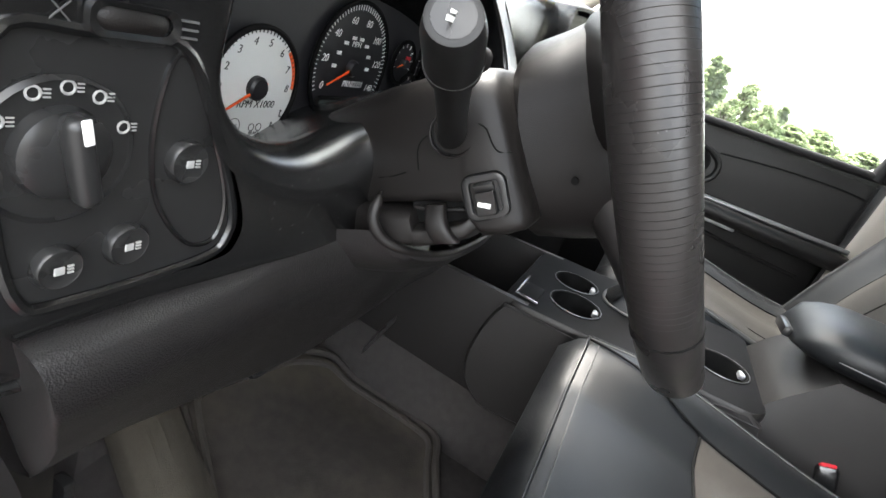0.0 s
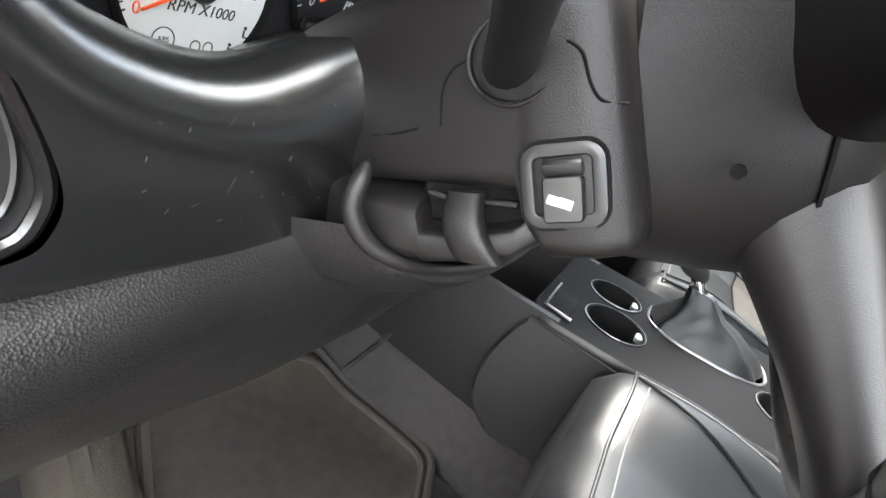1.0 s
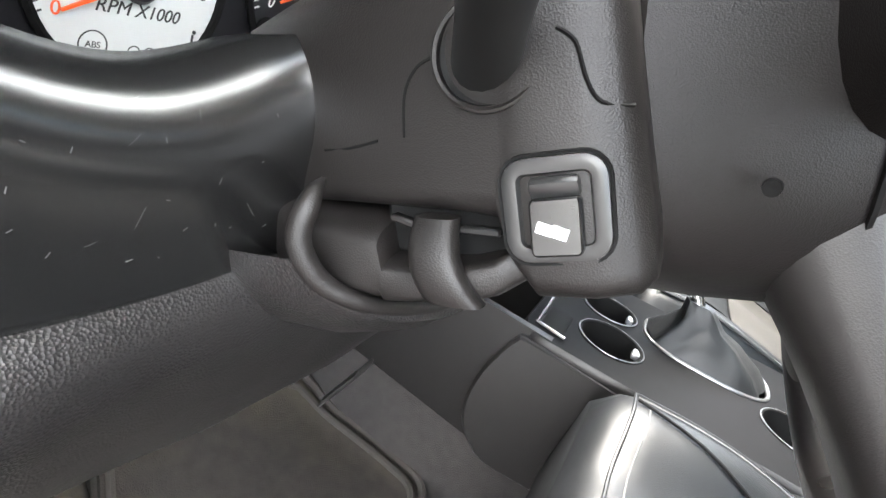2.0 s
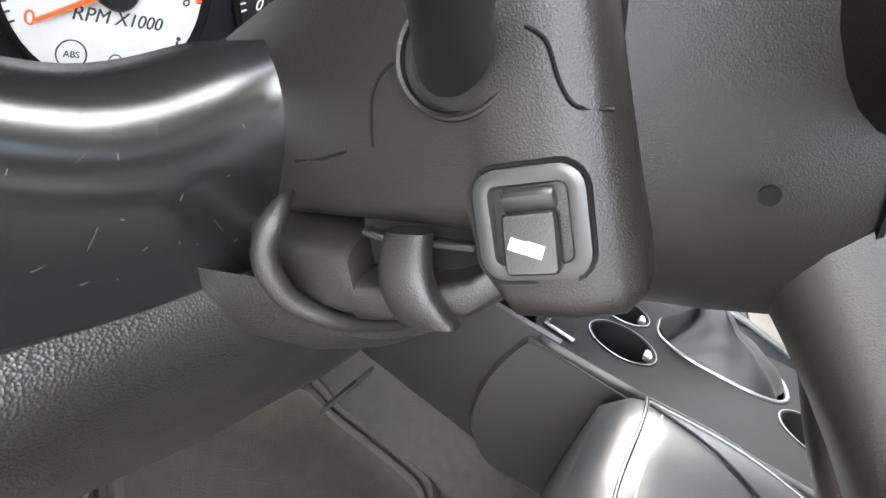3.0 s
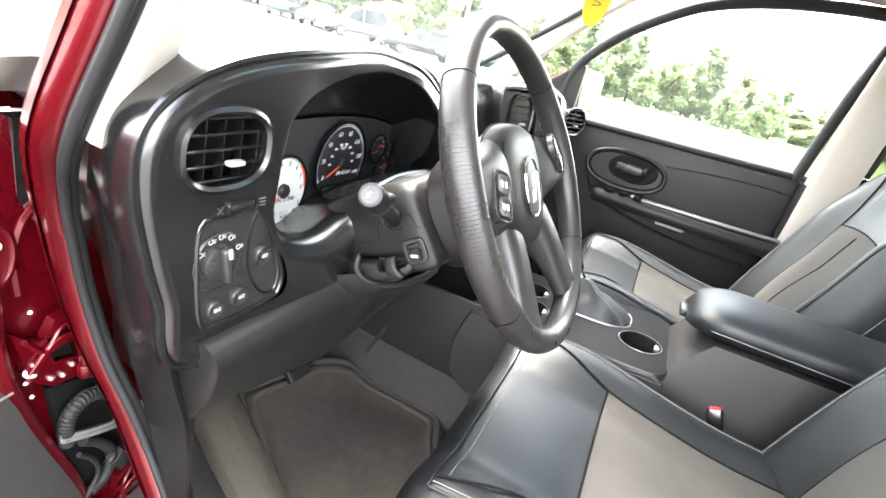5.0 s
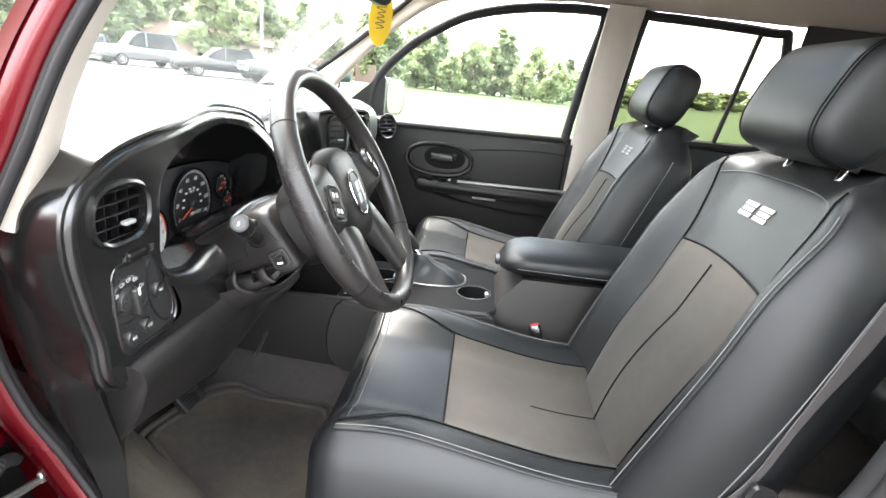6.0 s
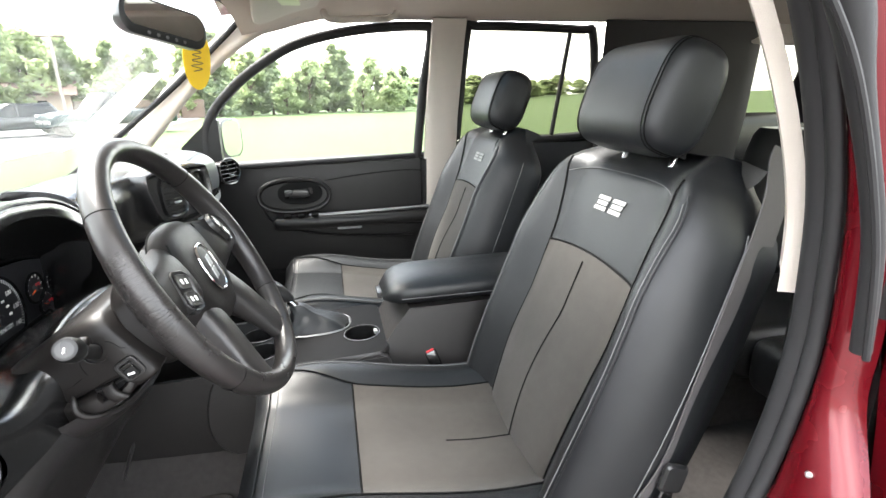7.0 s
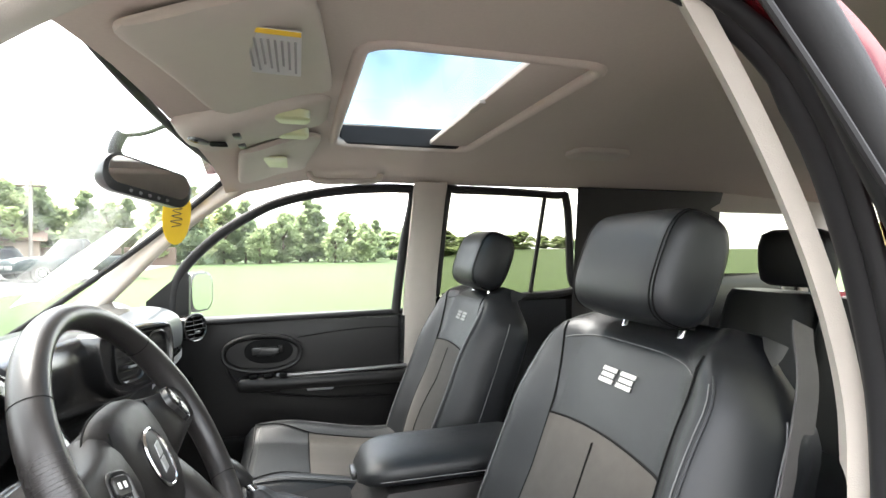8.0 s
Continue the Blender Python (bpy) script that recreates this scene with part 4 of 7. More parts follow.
# rocker for the adjustable pedals in a raised frame
am = axis(side(-0.0395, -0.0965, -0.0010), WM.to_3x3() @ Vector((-1, -0.02, 0.04)), WM.to_3x3() @ Vector((0, 1, -0.15)))
frame_o = rrect(0.0238, 0.0240, 0.0050)
sw = part("pedal_switch", loft([[am @ Vector((*p, h)) for p in shrink(frame_o, q)] for q, h in ((-0.0014, -0.001), (-0.0008, 0.0020), (0.0008, 0.0026), (0.0028, 0.0022), (0.0036, 0.0004), (0.0042, -0.001))]), GLOSS, column, "small rocker switch with white pedal symbol")
part("switch_gap", tube([am @ Vector((*p, 0.0010)) for p in shrink(frame_o, -0.0016)], 0.0005, 4, True), DARK, sw)
part("rocker", loft([[am @ Vector((p.x + 0.0004, -0.0036 + p.y, 0.0004 + h + 0.12 * (0.007 - p.y) * (h > 0.001))) for p in shrink(rrect(0.0124, 0.0140, 0.0016), q)] for q, h in ((0.0, 0.0), (0.0, 0.0036), (0.0006, 0.0044))]), PLASTIC, sw, "black rocker pad")
part("rocker_top", rbox(am @ Vector((0.0004, 0.0056, 0.0022)), (0.0122, 0.0054, 0.0036), 0.0012, 2, am.to_3x3() @ Matrix.Rotation(radians(32), 3, "X")), GLOSS, sw)
bm = bmesh.new()
for qx, qy, qw, qh in ((-0.0022, -0.0036, 0.0036, 0.0026), (0.0014, -0.0048, 0.0040, 0.0028)):
    rbox(am @ Vector((qx, qy, 0.0062)), (qw, qh, 0.0008), 0, 1, am.to_3x3() @ Matrix.Rotation(radians(-22), 3, "Z"), bm)
part("rocker_symbol", bm, PRINT_WHITE, sw, smooth=0)
# lower half of the shroud, with the tilt lever in the slot between the halves
rings = []
for w, hw, hv, cv in ((-0.245, 0.090, 0.030, -0.046), (-0.205, 0.104, 0.026, -0.052), (-0.185, 0.1190, 0.0150, -0.0590), (-0.165, 0.1235, 0.0142, -0.0592), (-0.150, 0.1235, 0.0148, -0.0605), (-0.1470, 0.1232, 0.0144, -0.0604), (-0.1455, 0.1232, 0.0090, -0.0655), (-0.135, 0.1230, 0.0084, -0.0645), (-0.120, 0.1225, 0.0080, -0.0625), (-0.112, 0.1215, 0.0080, -0.0600), (-0.1075, 0.1200, 0.0085, -0.0565), (-0.100, 0.115, 0.0060, -0.0540)):
    rings.append([WM @ Vector((p.x, p.y + cv, w)) for p in ellipse(hw, hv, 60, 5.0)])
part("lower_shroud", loft(rings), COLUMN, column)
# box in near-black, painting the slot's shade behind the gap
part("slot_shade_box", rbox(WM @ Vector((-0.095, -0.0490, -0.128)), (0.034, 0.044, 0.020), 0.002, 1, WM.to_3x3() @ Matrix.Rotation(radians(90), 3, "X")), DARK, column, "near-black box standing for the shade between the shroud halves")
part("slot_bracket", rbox(WM @ Vector((-0.1165, -0.0480, -0.1175)), (0.004, 0.0022, 0.012), 0.0006, 1, WM.to_3x3()), STALK_BLACK, column, "thin bracket in the slot")
part("slot_rib", rbox(WM @ Vector((-0.1175, -0.0470, -0.1405)), (0.004, 0.0022, 0.008), 0.0006, 1, WM.to_3x3() @ Matrix.Rotation(radians(14), 3, "X")), COLUMN, column)
part("tilt_lever", loft([[WM @ Vector((-0.1195 - 0.0060 * math.sin(2.5 * u) + p.x, -0.0445 - 0.0225 * u, -0.1290 + 0.007 * u * u + p.y * (0.88 + 0.32 * u))) for p in ellipse(0.0045, 0.0070, 20, 3.0)] for u in (0, 0.08, 0.2, 0.4, 0.6, 0.8, 0.95, 1.0)]), COLUMN, column, "plastic tilt lever")
# soft collar round the foot of the column
rim = spline([(-0.121, -0.0365, -0.166), (-0.130, -0.0400, -0.163), (-0.1335, -0.0520, -0.166), (-0.1290, -0.0650, -0.163), (-0.1180, -0.0745, -0.155), (-0.098, -0.0820, -0.149), (-0.072, -0.0875, -0.145), (-0.045, -0.0900, -0.143), (0.0, -0.0910, -0.142), (0.06, -0.086, -0.147), (0.10, -0.074, -0.155)], 6)
part("column_collar", tube([WM @ p for p in rim], 0.0055, 14, radii=[0.0010 + 0.0027 * smooth01(k / 9) * (1 - 0.35 * smooth01((k - 14) / 14)) for k in range(len(rim))]), COLUMN, column, "soft black collar round the column")
rings = []
for dy, dz in ((0.001, -0.002), (0.005, -0.001), (0.010, 0.008), (0.014, 0.026), (0.014, 0.056), (0.004, 0.110)):
    rings.append([WM @ Vector((p.x, p.y - dy * smooth01((k + 1) / 16), p.z - dz * (0.4 + 0.6 * smooth01((k + 1) / 16)))) for k, p in enumerate(rim[15:])])
part("column_cradle", loft(rings, False, False), BOLSTER, column, "grained cradle of the knee panel under the column")


# ---- front seats ----
def front_seat(cx, side):
    """A bucket seat; side is the sign of x towards its door."""
    seat = thing("front_seat", "black leather bucket seat with taupe suede centre", "car seat", (cx, 0.2, 0.50), "front seats")
    Y0, Y1 = -0.06, 0.44

    def top(x, y):
        """Height of the cushion over the seat's own x and y."""
        a = abs(x)
        v = (y - Y0) / (Y1 - Y0)
        h = 0.812 + 0.046 * smooth01((v - 0.2) / 0.7)
        h += 0.034 * smooth01((a - 0.105) / 0.075) * (1 - 0.35 * smooth01((v - 0.72) / 0.28))
        h -= (0.070 - 0.030 * v) * smooth01((a - 0.195) / 0.05) ** 1.5
        h -= 0.030 * smooth01((v - 0.93) / 0.07) ** 2
        return h - 0.006 * math.exp(-(x / 0.05) ** 2) * (1 - v)

    rings = []
    for j in range(29):
        v = j / 28
        y = Y0 + (Y1 - Y0) * v
        half = 0.236 - 0.025 * smooth01((v - 0.93) / 0.07) ** 2 - 0.006 * math.cos(v * 3)
        row = [Vector((cx + half * (2 * k / 40 - 1), y, top(half * (2 * k / 40 - 1), y))) for k in range(41)]
        low = 0.70 + 0.03 * smooth01((v - 0.8) / 0.2)
        row += [Vector((cx + half * 1.02, y, 0.755)), Vector((cx + half * 1.0, y, low)), Vector((cx, y, low - 0.01)), Vector((cx - half * 1.0, y, low)), Vector((cx - half * 1.02, y, 0.755))]
        rings.append(row)
    cushion = part("cushion", loft(rings), LEATHER, seat, "black leather cushion", 60)
    ix = 0.143
    part("cushion_insert", grid(24, 24, lambda u, v: (cx + ix * (2 * u - 1), -0.045 + 0.31 * v, top(ix * (2 * u - 1), -0.045 + 0.31 * v) + 0.0015 + 0.004 * (1 - abs(2 * u - 1) ** 8) * (1 - abs(2 * v - 1) ** 10)), thick=(0, 0, -0.01)), SUEDE, cushion, "taupe suede cushion centre", 60)
    for sx in (-1, 1):
        part("seam", tube([(cx + sx * sw_, y, top(sw_, y) + 0.002) for sw_, y in [(ix + 0.052 * smooth01((y - 0.24) / 0.20), y) for y in [-0.045 + 0.455 * k / 24 for k in range(25)]]], 0.0016, 5), DARK, cushion)
        part("piping", tube([(cx + sx * 0.207, y, top(0.207, y) + 0.001) for y in [-0.04 + 0.45 * k / 24 for k in range(25)]], 0.0015, 6), LEATHER, cushion)
        part("stitching", tube([(cx + sx * 0.200, y, top(0.200, y) + 0.0006) for y in [-0.04 + 0.45 * k / 24 for k in range(25)]], 0.0007, 4), STITCH, cushion)
    part("seam", tube([(cx + ix * (2 * k / 16 - 1), 0.266, top(ix * (2 * k / 16 - 1), 0.266) + 0.002) for k in range(17)], 0.0016, 5), DARK, cushion)
    part("seam", tube([(cx, y, top(0, y) + 0.0058) for y in [-0.04 + 0.16 * k / 10 for k in range(11)]], 0.0012, 5), DARK, cushion)
    part("stitching", tube([(cx + 0.19 * (2 * k / 20 - 1), 0.398, top(0.19 * (2 * k / 20 - 1), 0.398) + 0.001) for k in range(21)], 0.0007, 4), STITCH, cushion)
    part("piping", tube([(cx + 0.207 * (2 * k / 24 - 1), 0.412, top(0.207 * (2 * k / 24 - 1), 0.412) + 0.001) for k in range(25)], 0.0015, 6), LEATHER, cushion)
    part("seat_base", rbox((cx, 0.17, 0.655), (0.42, 0.44, 0.11), 0.02, 2), PLASTIC, seat, "black plastic seat base")
    sidex = cx + side * 0.235
    part("side_trim", loft([[Vector((sidex + p.x, y, 0.70 + p.y)) for p in ellipse(0.016, 0.055 + 0.012 * math.sin(k), 16, 3)] for k, y in enumerate((-0.12, -0.10, 0.0, 0.15, 0.30, 0.36, 0.38))]), PLASTIC, seat)
    part("power_switch", rbox((sidex + side * 0.017, 0.20, 0.71), (0.012, 0.07, 0.014), 0.004, 2), GLOSS, seat)
    for sx in (-1, 1):
        part("seat_rail", rbox((cx + sx * 0.17, 0.15, 0.575), (0.04, 0.52, 0.09), 0.01, 1), DARK, seat)
    # backrest, leaning back
    lean = radians(21)
    up, nrm = Vector((0, -math.sin(lean), math.cos(lean))), Vector((0, math.cos(lean), math.sin(lean)))
    B0 = Vector((cx, 0.006, 0.795))

    def wide(s):
        return 0.232 + 0.012 * math.sin(math.pi * min(1, s / 0.42)) - 0.062 * smooth01((s - 0.42) / 0.13) ** 1.5

    def front(x, s):
        a = abs(x) / wide(s)
        f = 0.042 * smooth01((a - 0.52) / 0.3) * (1 - 0.55 * smooth01((s - 0.33) / 0.18)) - 0.055 * max(0, (a - 0.82) / 0.18) ** 2
        f += 0.014 * math.sin(math.pi * min(1, s / 0.25)) * (1 - a)
        return f - 0.05 * smooth01((s - 0.47) / 0.075) ** 2

    def at(x, s, d=0.0):
        return B0 + Vector((x, 0, 0)) + up * s + nrm * (front(x, s) + d)

    rings = []
    for j in range(37):
        s = -0.04 + 0.585 * j / 36
        w = wide(s)
        th = 0.115 - 0.05 * smooth01((s - 0.40) / 0.145) ** 2
        row = [at(w * (2 * k / 40 - 1), s) for k in range(41)]
        row += [B0 + Vector((w * q, 0, 0)) + up * s + nrm * (-th * dd) for q, dd in ((1.015, 0.62), (0.99, 0.9), (0.9, 1.0), (0.4, 1.05), (-0.4, 1.05), (-0.9, 1.0), (-0.99, 0.9), (-1.015, 0.62))]
        rings.append(row)
    back = part("backrest", loft(rings), LEATHER, seat, "black leather backrest", 60)
    ti = lambda s: 0.137 - 0.012 * smooth01((0.18 - s) / 0.18)
    part("backrest_insert", grid(24, 30, lambda u, v: at(ti(0.355 * v) * (2 * u - 1), 0.355 * v - 0.012 * (2 * u - 1) ** 2 * v, 0.0015 + 0.005 * (1 - abs(2 * u - 1) ** 8) * (1 - abs(2 * v - 1) ** 12)), thick=tuple(nrm * -0.01)), SUEDE, back, "taupe suede backrest centre", 60)
    part("seam", tube([at(0, s, 0.0072) for s in [0.015 + 0.325 * k / 20 for k in range(21)]], 0.0014, 5), DARK, back)
    part("seam", tube([at(ti(0.35) * (2 * k / 20 - 1), 0.357 - 0.012 * (2 * k / 20 - 1) ** 2, 0.002) for k in range(21)], 0.0017, 5), DARK, back)
    for sx in (-1, 1):
        part("seam", tube([at(sx * (ti(s) + 0.0 + 0.02 * smooth01((s - 0.36) / 0.15)), s, 0.0015) for s in [0.0 + 0.50 * k / 30 for k in range(31)]], 0.0015, 5), DARK, back)
        part("piping", tube([at(sx * wide(s) * 0.86, s, 0.0008) for s in [-0.02 + 0.50 * k / 30 for k in range(31)]], 0.0015, 6), LEATHER, back)
        part("stitching", tube([at(sx * wide(s) * 0.835, s, 0.0006) for s in [-0.02 + 0.49 * k / 30 for k in range(31)]], 0.0008, 4), STITCH, back)
        part("side_stitching", tube([B0 + Vector((sx * wide(s) * 1.012, 0, 0)) + up * s + nrm * -0.045 for s in [0.0 + 0.46 * k / 24 for k in range(25)]], 0.001, 4), STITCH, back)
    part("top_stitching", tube([at(0.15 * (2 * k / 20 - 1), 0.492 - 0.02 * (2 * k / 20 - 1) ** 4, 0.001) for k in range(21)], 0.0007, 4), STITCH, back)
    # embroidered badge: two plain slanted blocks
    for q in (-0.0215, 0.0215):
        m = Matrix.Translation(at(q, 0.437, 0.001)) @ axis((0, 0, 0), nrm, up)
        for k, (bx, bw) in enumerate(((0.0018, 0.034), (0.0, 0.030), (-0.0018, 0.034))):
            part("badge_bar", plate([(bx - bw / 2 - 0.001, 0.0062 - 0.0088 * k), (bx + bw / 2 - 0.001, 0.0062 - 0.0088 * k), (bx + bw / 2 + 0.001, 0.0128 - 0.0088 * k), (bx - bw / 2 + 0.001, 0.0128 - 0.0088 * k)], m, 0.0012), BADGE, back, "pale grey embroidered bar", 0)
    # head restraint
    hc = B0 + up * 0.602 + nrm * (0.020 if side < 0 else 0.004) + Vector((-0.008 - side * 0.004, 0, 0))
    rings = []
    for k in range(25):
        u = 2 * k / 24 - 1
        sc = max(0.02, (1 - abs(u) ** 7)) ** (1 / 2.6)
        rings.append([hc + Vector((u * 0.112, 0, 0)) + up * (p.y * (0.62 + 0.38 * sc)) * (1 if sc > 0.2 else 0.6) + nrm * p.x * (0.45 + 0.55 * sc) for p in ellipse(0.052, 0.080, 32, 3.0)])
    head = part("headrest", loft(rings), LEATHER, seat, "black leather head restraint", 60)
    for q in (0.091, 0.096, -0.091, -0.096):
        u = q / 0.112
        sc = (1 - abs(u) ** 7) ** (1 / 2.6)
        part("headrest_seam", tube([hc + Vector((q, 0, 0)) + up * (p.y * (0.62 + 0.38 * sc)) * 1.003 + nrm * p.x * (0.45 + 0.55 * sc) * 1.006 for p in ellipse(0.052, 0.080, 32, 3.0)], 0.001, 4, True), DARK, head)
    for sx in (-1, 1):
        p0 = B0 + up * 0.50 + Vector((sx * 0.062, 0, 0)) - nrm * 0.03
        part("headrest_post", tube([p0, p0 + up * 0.08], 0.006, 12), CHROME, head, "chrome post")
        part("post_guide", lathe([(0.013, 0), (0.012, 0.01), (0.007, 0.012)], axis(p0 + up * 0.035, up, (1, 0, 0)), 16), GLOSS, back)
    return seat


def seat_belt(cx, side):
    belt = thing("seat_belt", "grey seat belt webbing with chrome latch plate", "seat belt", (cx, -0.1, 0.7), "front seat belts")
    x = cx + side * 0.243
    pts = spline([(cx + side * 0.175, -0.285, 1.300), (cx + side * 0.195, -0.262, 1.285), (cx + side * 0.222, -0.235, 1.235), (cx + side * 0.238, -0.192, 1.13), (x, -0.150, 1.0), (x, -0.118, 0.905), (x - side * 0.003, -0.05, 0.81), (x - side * 0.004, 0.02, 0.74)], 8)
    part("webbing", ribbon(pts, 0.046, (side * 0.25, 1, 0.35)), BELT, belt)
    m = axis((x + side * 0.008, -0.118, 0.905), (side, 0, 0), (0, -0.3, 1))
    part("latch_plate", plate(rrect(0.034, 0.040, 0.008), m, 0.008, 0.003), GLOSS, belt, "black latch plate cover")
    part("latch_tongue", plate(rrect(0.017, 0.030, 0.004), m @ Matrix.Translation((0, -0.032, 0.002)), 0.003, 0.001), CHROME, belt, "chrome latch tongue")
    return belt


front_seat(-0.372, -1)
front_seat(0.372, 1)
seat_belt(-0.372, -1)
seat_belt(0.372, 1)
buckle = thing("belt_buckle", "black belt buckle with red release button", "seat belt buckle", (-0.12, 0.08, 0.78))
bmx = axis((-0.090, 0.092, 0.838), (0.1, 0.35, 0.93), (1, 0, 0))
part("buckle_body", loft([[bmx @ Vector((*p, h)) for p in shrink(rrect(0.026, 0.040, 0.006), s)] for s, h in ((0.004, -0.07), (0.0, -0.05), (0.0, 0.004), (0.002, 0.008))]), PLASTIC, buckle)
part("release_button", plate(rrect(0.020, 0.032, 0.004), bmx @ Matrix.Translation((0, 0, 0.007)), 0.005, 0.002), RED, buckle, "red release button")

# ---- floor, carpet, mat, pedals ----
floor = part("floor", grid(30, 36, lambda u, v: (-0.66 + 1.32 * u, -2.0 + 3.1 * v, 0.525 + 0.24 * smooth01((0.09 - abs(-0.66 + 1.32 * u)) / 0.05) * (1 if v < 2 else 0) + 0.30 * smooth01((v - 0.93) / 0.07) + 0.004 * math.sin(37 * u) * math.cos(41 * v)), thick=(0, 0, -0.03)), CARPET, None, "charcoal carpeted cabin floor with centre tunnel", 60)
tagged(floor, "", "car floor", "", "structure")
firewall = part("firewall", grid(20, 12, lambda u, v: (-0.60 + 1.2 * u, 0.86 + 0.16 * smooth01(v * 1.3), 0.46 + 0.62 * v), thick=(0, 0.03, 0)), CARPET, None, "carpeted footwell bulkhead")
tagged(firewall, "", "bulkhead", "", "structure")
for sx in (-1, 1):
    kp = part("kick_panel", grid(8, 8, lambda u, v: (sx * (0.640 - 0.01 * v - 0.22 * u), 0.715 + 0.22 * u, 0.45 + 0.44 * v), thick=(-sx * 0.01, 0, 0)), PLASTIC, None, "black footwell side panel")
    tagged(kp, "", "kick panel", "", "structure")
mat_out = [p.to_2d() for p in spline([(-0.54, 0.36, 0), (-0.36, 0.38, 0), (-0.24, 0.47, 0), (-0.16, 0.515, 0), (-0.095, 0.545, 0), (-0.082, 0.60, 0), (-0.082, 0.68, 0), (-0.088, 0.755, 0), (-0.105, 0.785, 0), (-0.17, 0.822, 0), (-0.26, 0.842, 0), (-0.335, 0.852, 0), (-0.365, 0.825, 0), (-0.42, 0.725, 0), (-0.50, 0.62, 0), (-0.55, 0.48, 0)], 6, True)]
mz = lambda x, y: 0.546 + 0.004 * math.sin(19 * x) * math.sin(13 * y) + 0.05 * smooth01((y - 0.70) / 0.15)
matm = thing("floor_mat", "dirty taupe carpet floor mat with raised binding", "floor mat", (-0.3, 0.6, 0.49))
bm = bmesh.new()
inner = [[mat_out[i] * (1 - s) + Vector((-0.3, 0.62)) * s for i in range(len(mat_out))] for s in (0, 0.06, 0.09, 0.12, 0.3, 0.5, 0.7, 0.9, 0.999)]
dz = (0.0, 0.012, 0.013, 0.006, 0.006, 0.006, 0.006, 0.006, 0.006)
loft([[Vector((p.x, p.y, mz(p.x, p.y) - 0.02)) for p in mat_out]] + [[Vector((p.x, p.y, mz(p.x, p.y) + d)) for p in o] for o, d in zip(inner, dz)], True, False, bm)
part("mat_carpet", bm, MAT_CARPET, matm, "worn dirty carpet pile", 60)
part("mat_binding", tube([(p.x, p.y, mz(p.x, p.y) + 0.006) for p in mat_out], 0.007, 8, True), MAT_EDGE, matm)
part("mat_ridge", tube([(p.x, p.y, mz(p.x, p.y) + 0.011) for p in [q * 0.9 + Vector((-0.3, 0.62)) * 0.1 for q in mat_out]], 0.005, 6, True), MAT_EDGE, matm)
fr_pad = part("foot_rest", grid(10, 14, lambda u, v: (-0.548 + 0.080 * u + 0.10 * v, 0.54 + 0.36 * v, 0.545 + 0.12 * smooth01((v - 0.05) / 0.95) + 0.02 * math.sin(math.pi * u) + 0.004 * math.sin(31 * u + 17 * v)), thick=(0, 0.01, -0.03)), TAN_CARPET, None, "dusty tan carpeted foot rest beside the mat", 60)
tagged(fr_pad, "", "foot rest", "", "structure")
pedals = thing("pedals", "black rubber brake and accelerator pedals", "pedals", (-0.3, 0.8, 0.6))
for px, pw, ph, py, pz in ((-0.235, 0.075, 0.042, 0.815, 0.625), (-0.150, 0.045, 0.09, 0.835, 0.665)):
    pm = axis((px, py, pz), (0, -0.75, 0.66))
    pd = part("pedal_pad", plate(rrect(pw, ph, 0.008), pm, 0.012, 0.003), RUBBER, pedals)
    for k in range(5):
        part("pedal_rib", rbox(pm @ Vector((0, (k - 2) * ph / 6, 0.013)), (pw * 0.8, 0.004, 0.004), 0.001, 1, pm.to_3x3()), GLOSS, pd)
    part("pedal_arm", tube(spline([(px, py + 0.01, pz), (px, py + 0.08, pz + 0.08), (px + 0.01, py + 0.10, pz + 0.24)], 6), 0.008, 8), GLOSS, pedals)
hl = part("hood_release", rbox((-0.622, 0.705, 0.790), (0.008, 0.022, 0.010), 0.003, 2), DARK, None, "black bonnet release handle")
tagged(hl, "", "lever")
accb = part("footwell_bracket", loft([[Vector((-0.345 + p.x, 0.60 + 0.012 * k, 0.870 - 0.030 * k + p.y)) for p in ellipse(0.011 - 0.003 * k, 0.006, 14, 2.6)] for k in (0, 0.5, 1, 1.6)]), GREYPLASTIC, None, "light grey bracket under the dashboard")
tagged(accb, "", "bracket")
conn = part("cable_connector", rbox((-0.590, 0.722, 0.745), (0.010, 0.016, 0.024), 0.003, 2), GLOSS, None, "black wiring connector low in the footwell")
tagged(conn, "", "connector")

# ---- centre console ----
con = thing("centre_console", "dark grey plastic centre console", "console", (0, 0.3, 0.55))
side_out = [p.to_2d() for p in spline([(0.186, 0.862, 0), (0.30, 0.857, 0), (0.42, 0.854, 0), (0.518, 0.850, 0), (0.533, 0.842, 0), (0.543, 0.812, 0), (0.549, 0.780, 0), (0.549, 0.745, 0), (0.541, 0.714, 0), (0.520, 0.691, 0), (0.490, 0.679, 0), (0.40, 0.690, 0), (0.26, 0.690, 0), (0.186, 0.690, 0)], 4, True)]
for sx in (-1, 1):
    sm_ = Matrix.Translation((sx * 0.124, 0, 0)) @ Matrix(((0, 0, sx), (1, 0, 0), (0, 1, 0))).to_4x4()
    part("console_side", plate(side_out, sm_, 0.011, 0.004), CONSOLE, con, "dark grey console side")
    part("tunnel_side", grid(14, 10, lambda u, v: (sx * (0.128 - 0.012 * u - 0.02 * v * v), 0.50 + 0.44 * u, 0.86 - 0.02 * u - (0.185 - 0.03 * u) * v), thick=(-sx * 0.01, 0, 0)), CONSOLE, con, "smooth grey tunnel side panel")
part("console_front", rbox((0, 0.525, 0.78), (0.24, 0.012, 0.12), 0.005, 2), CONSOLE, con)
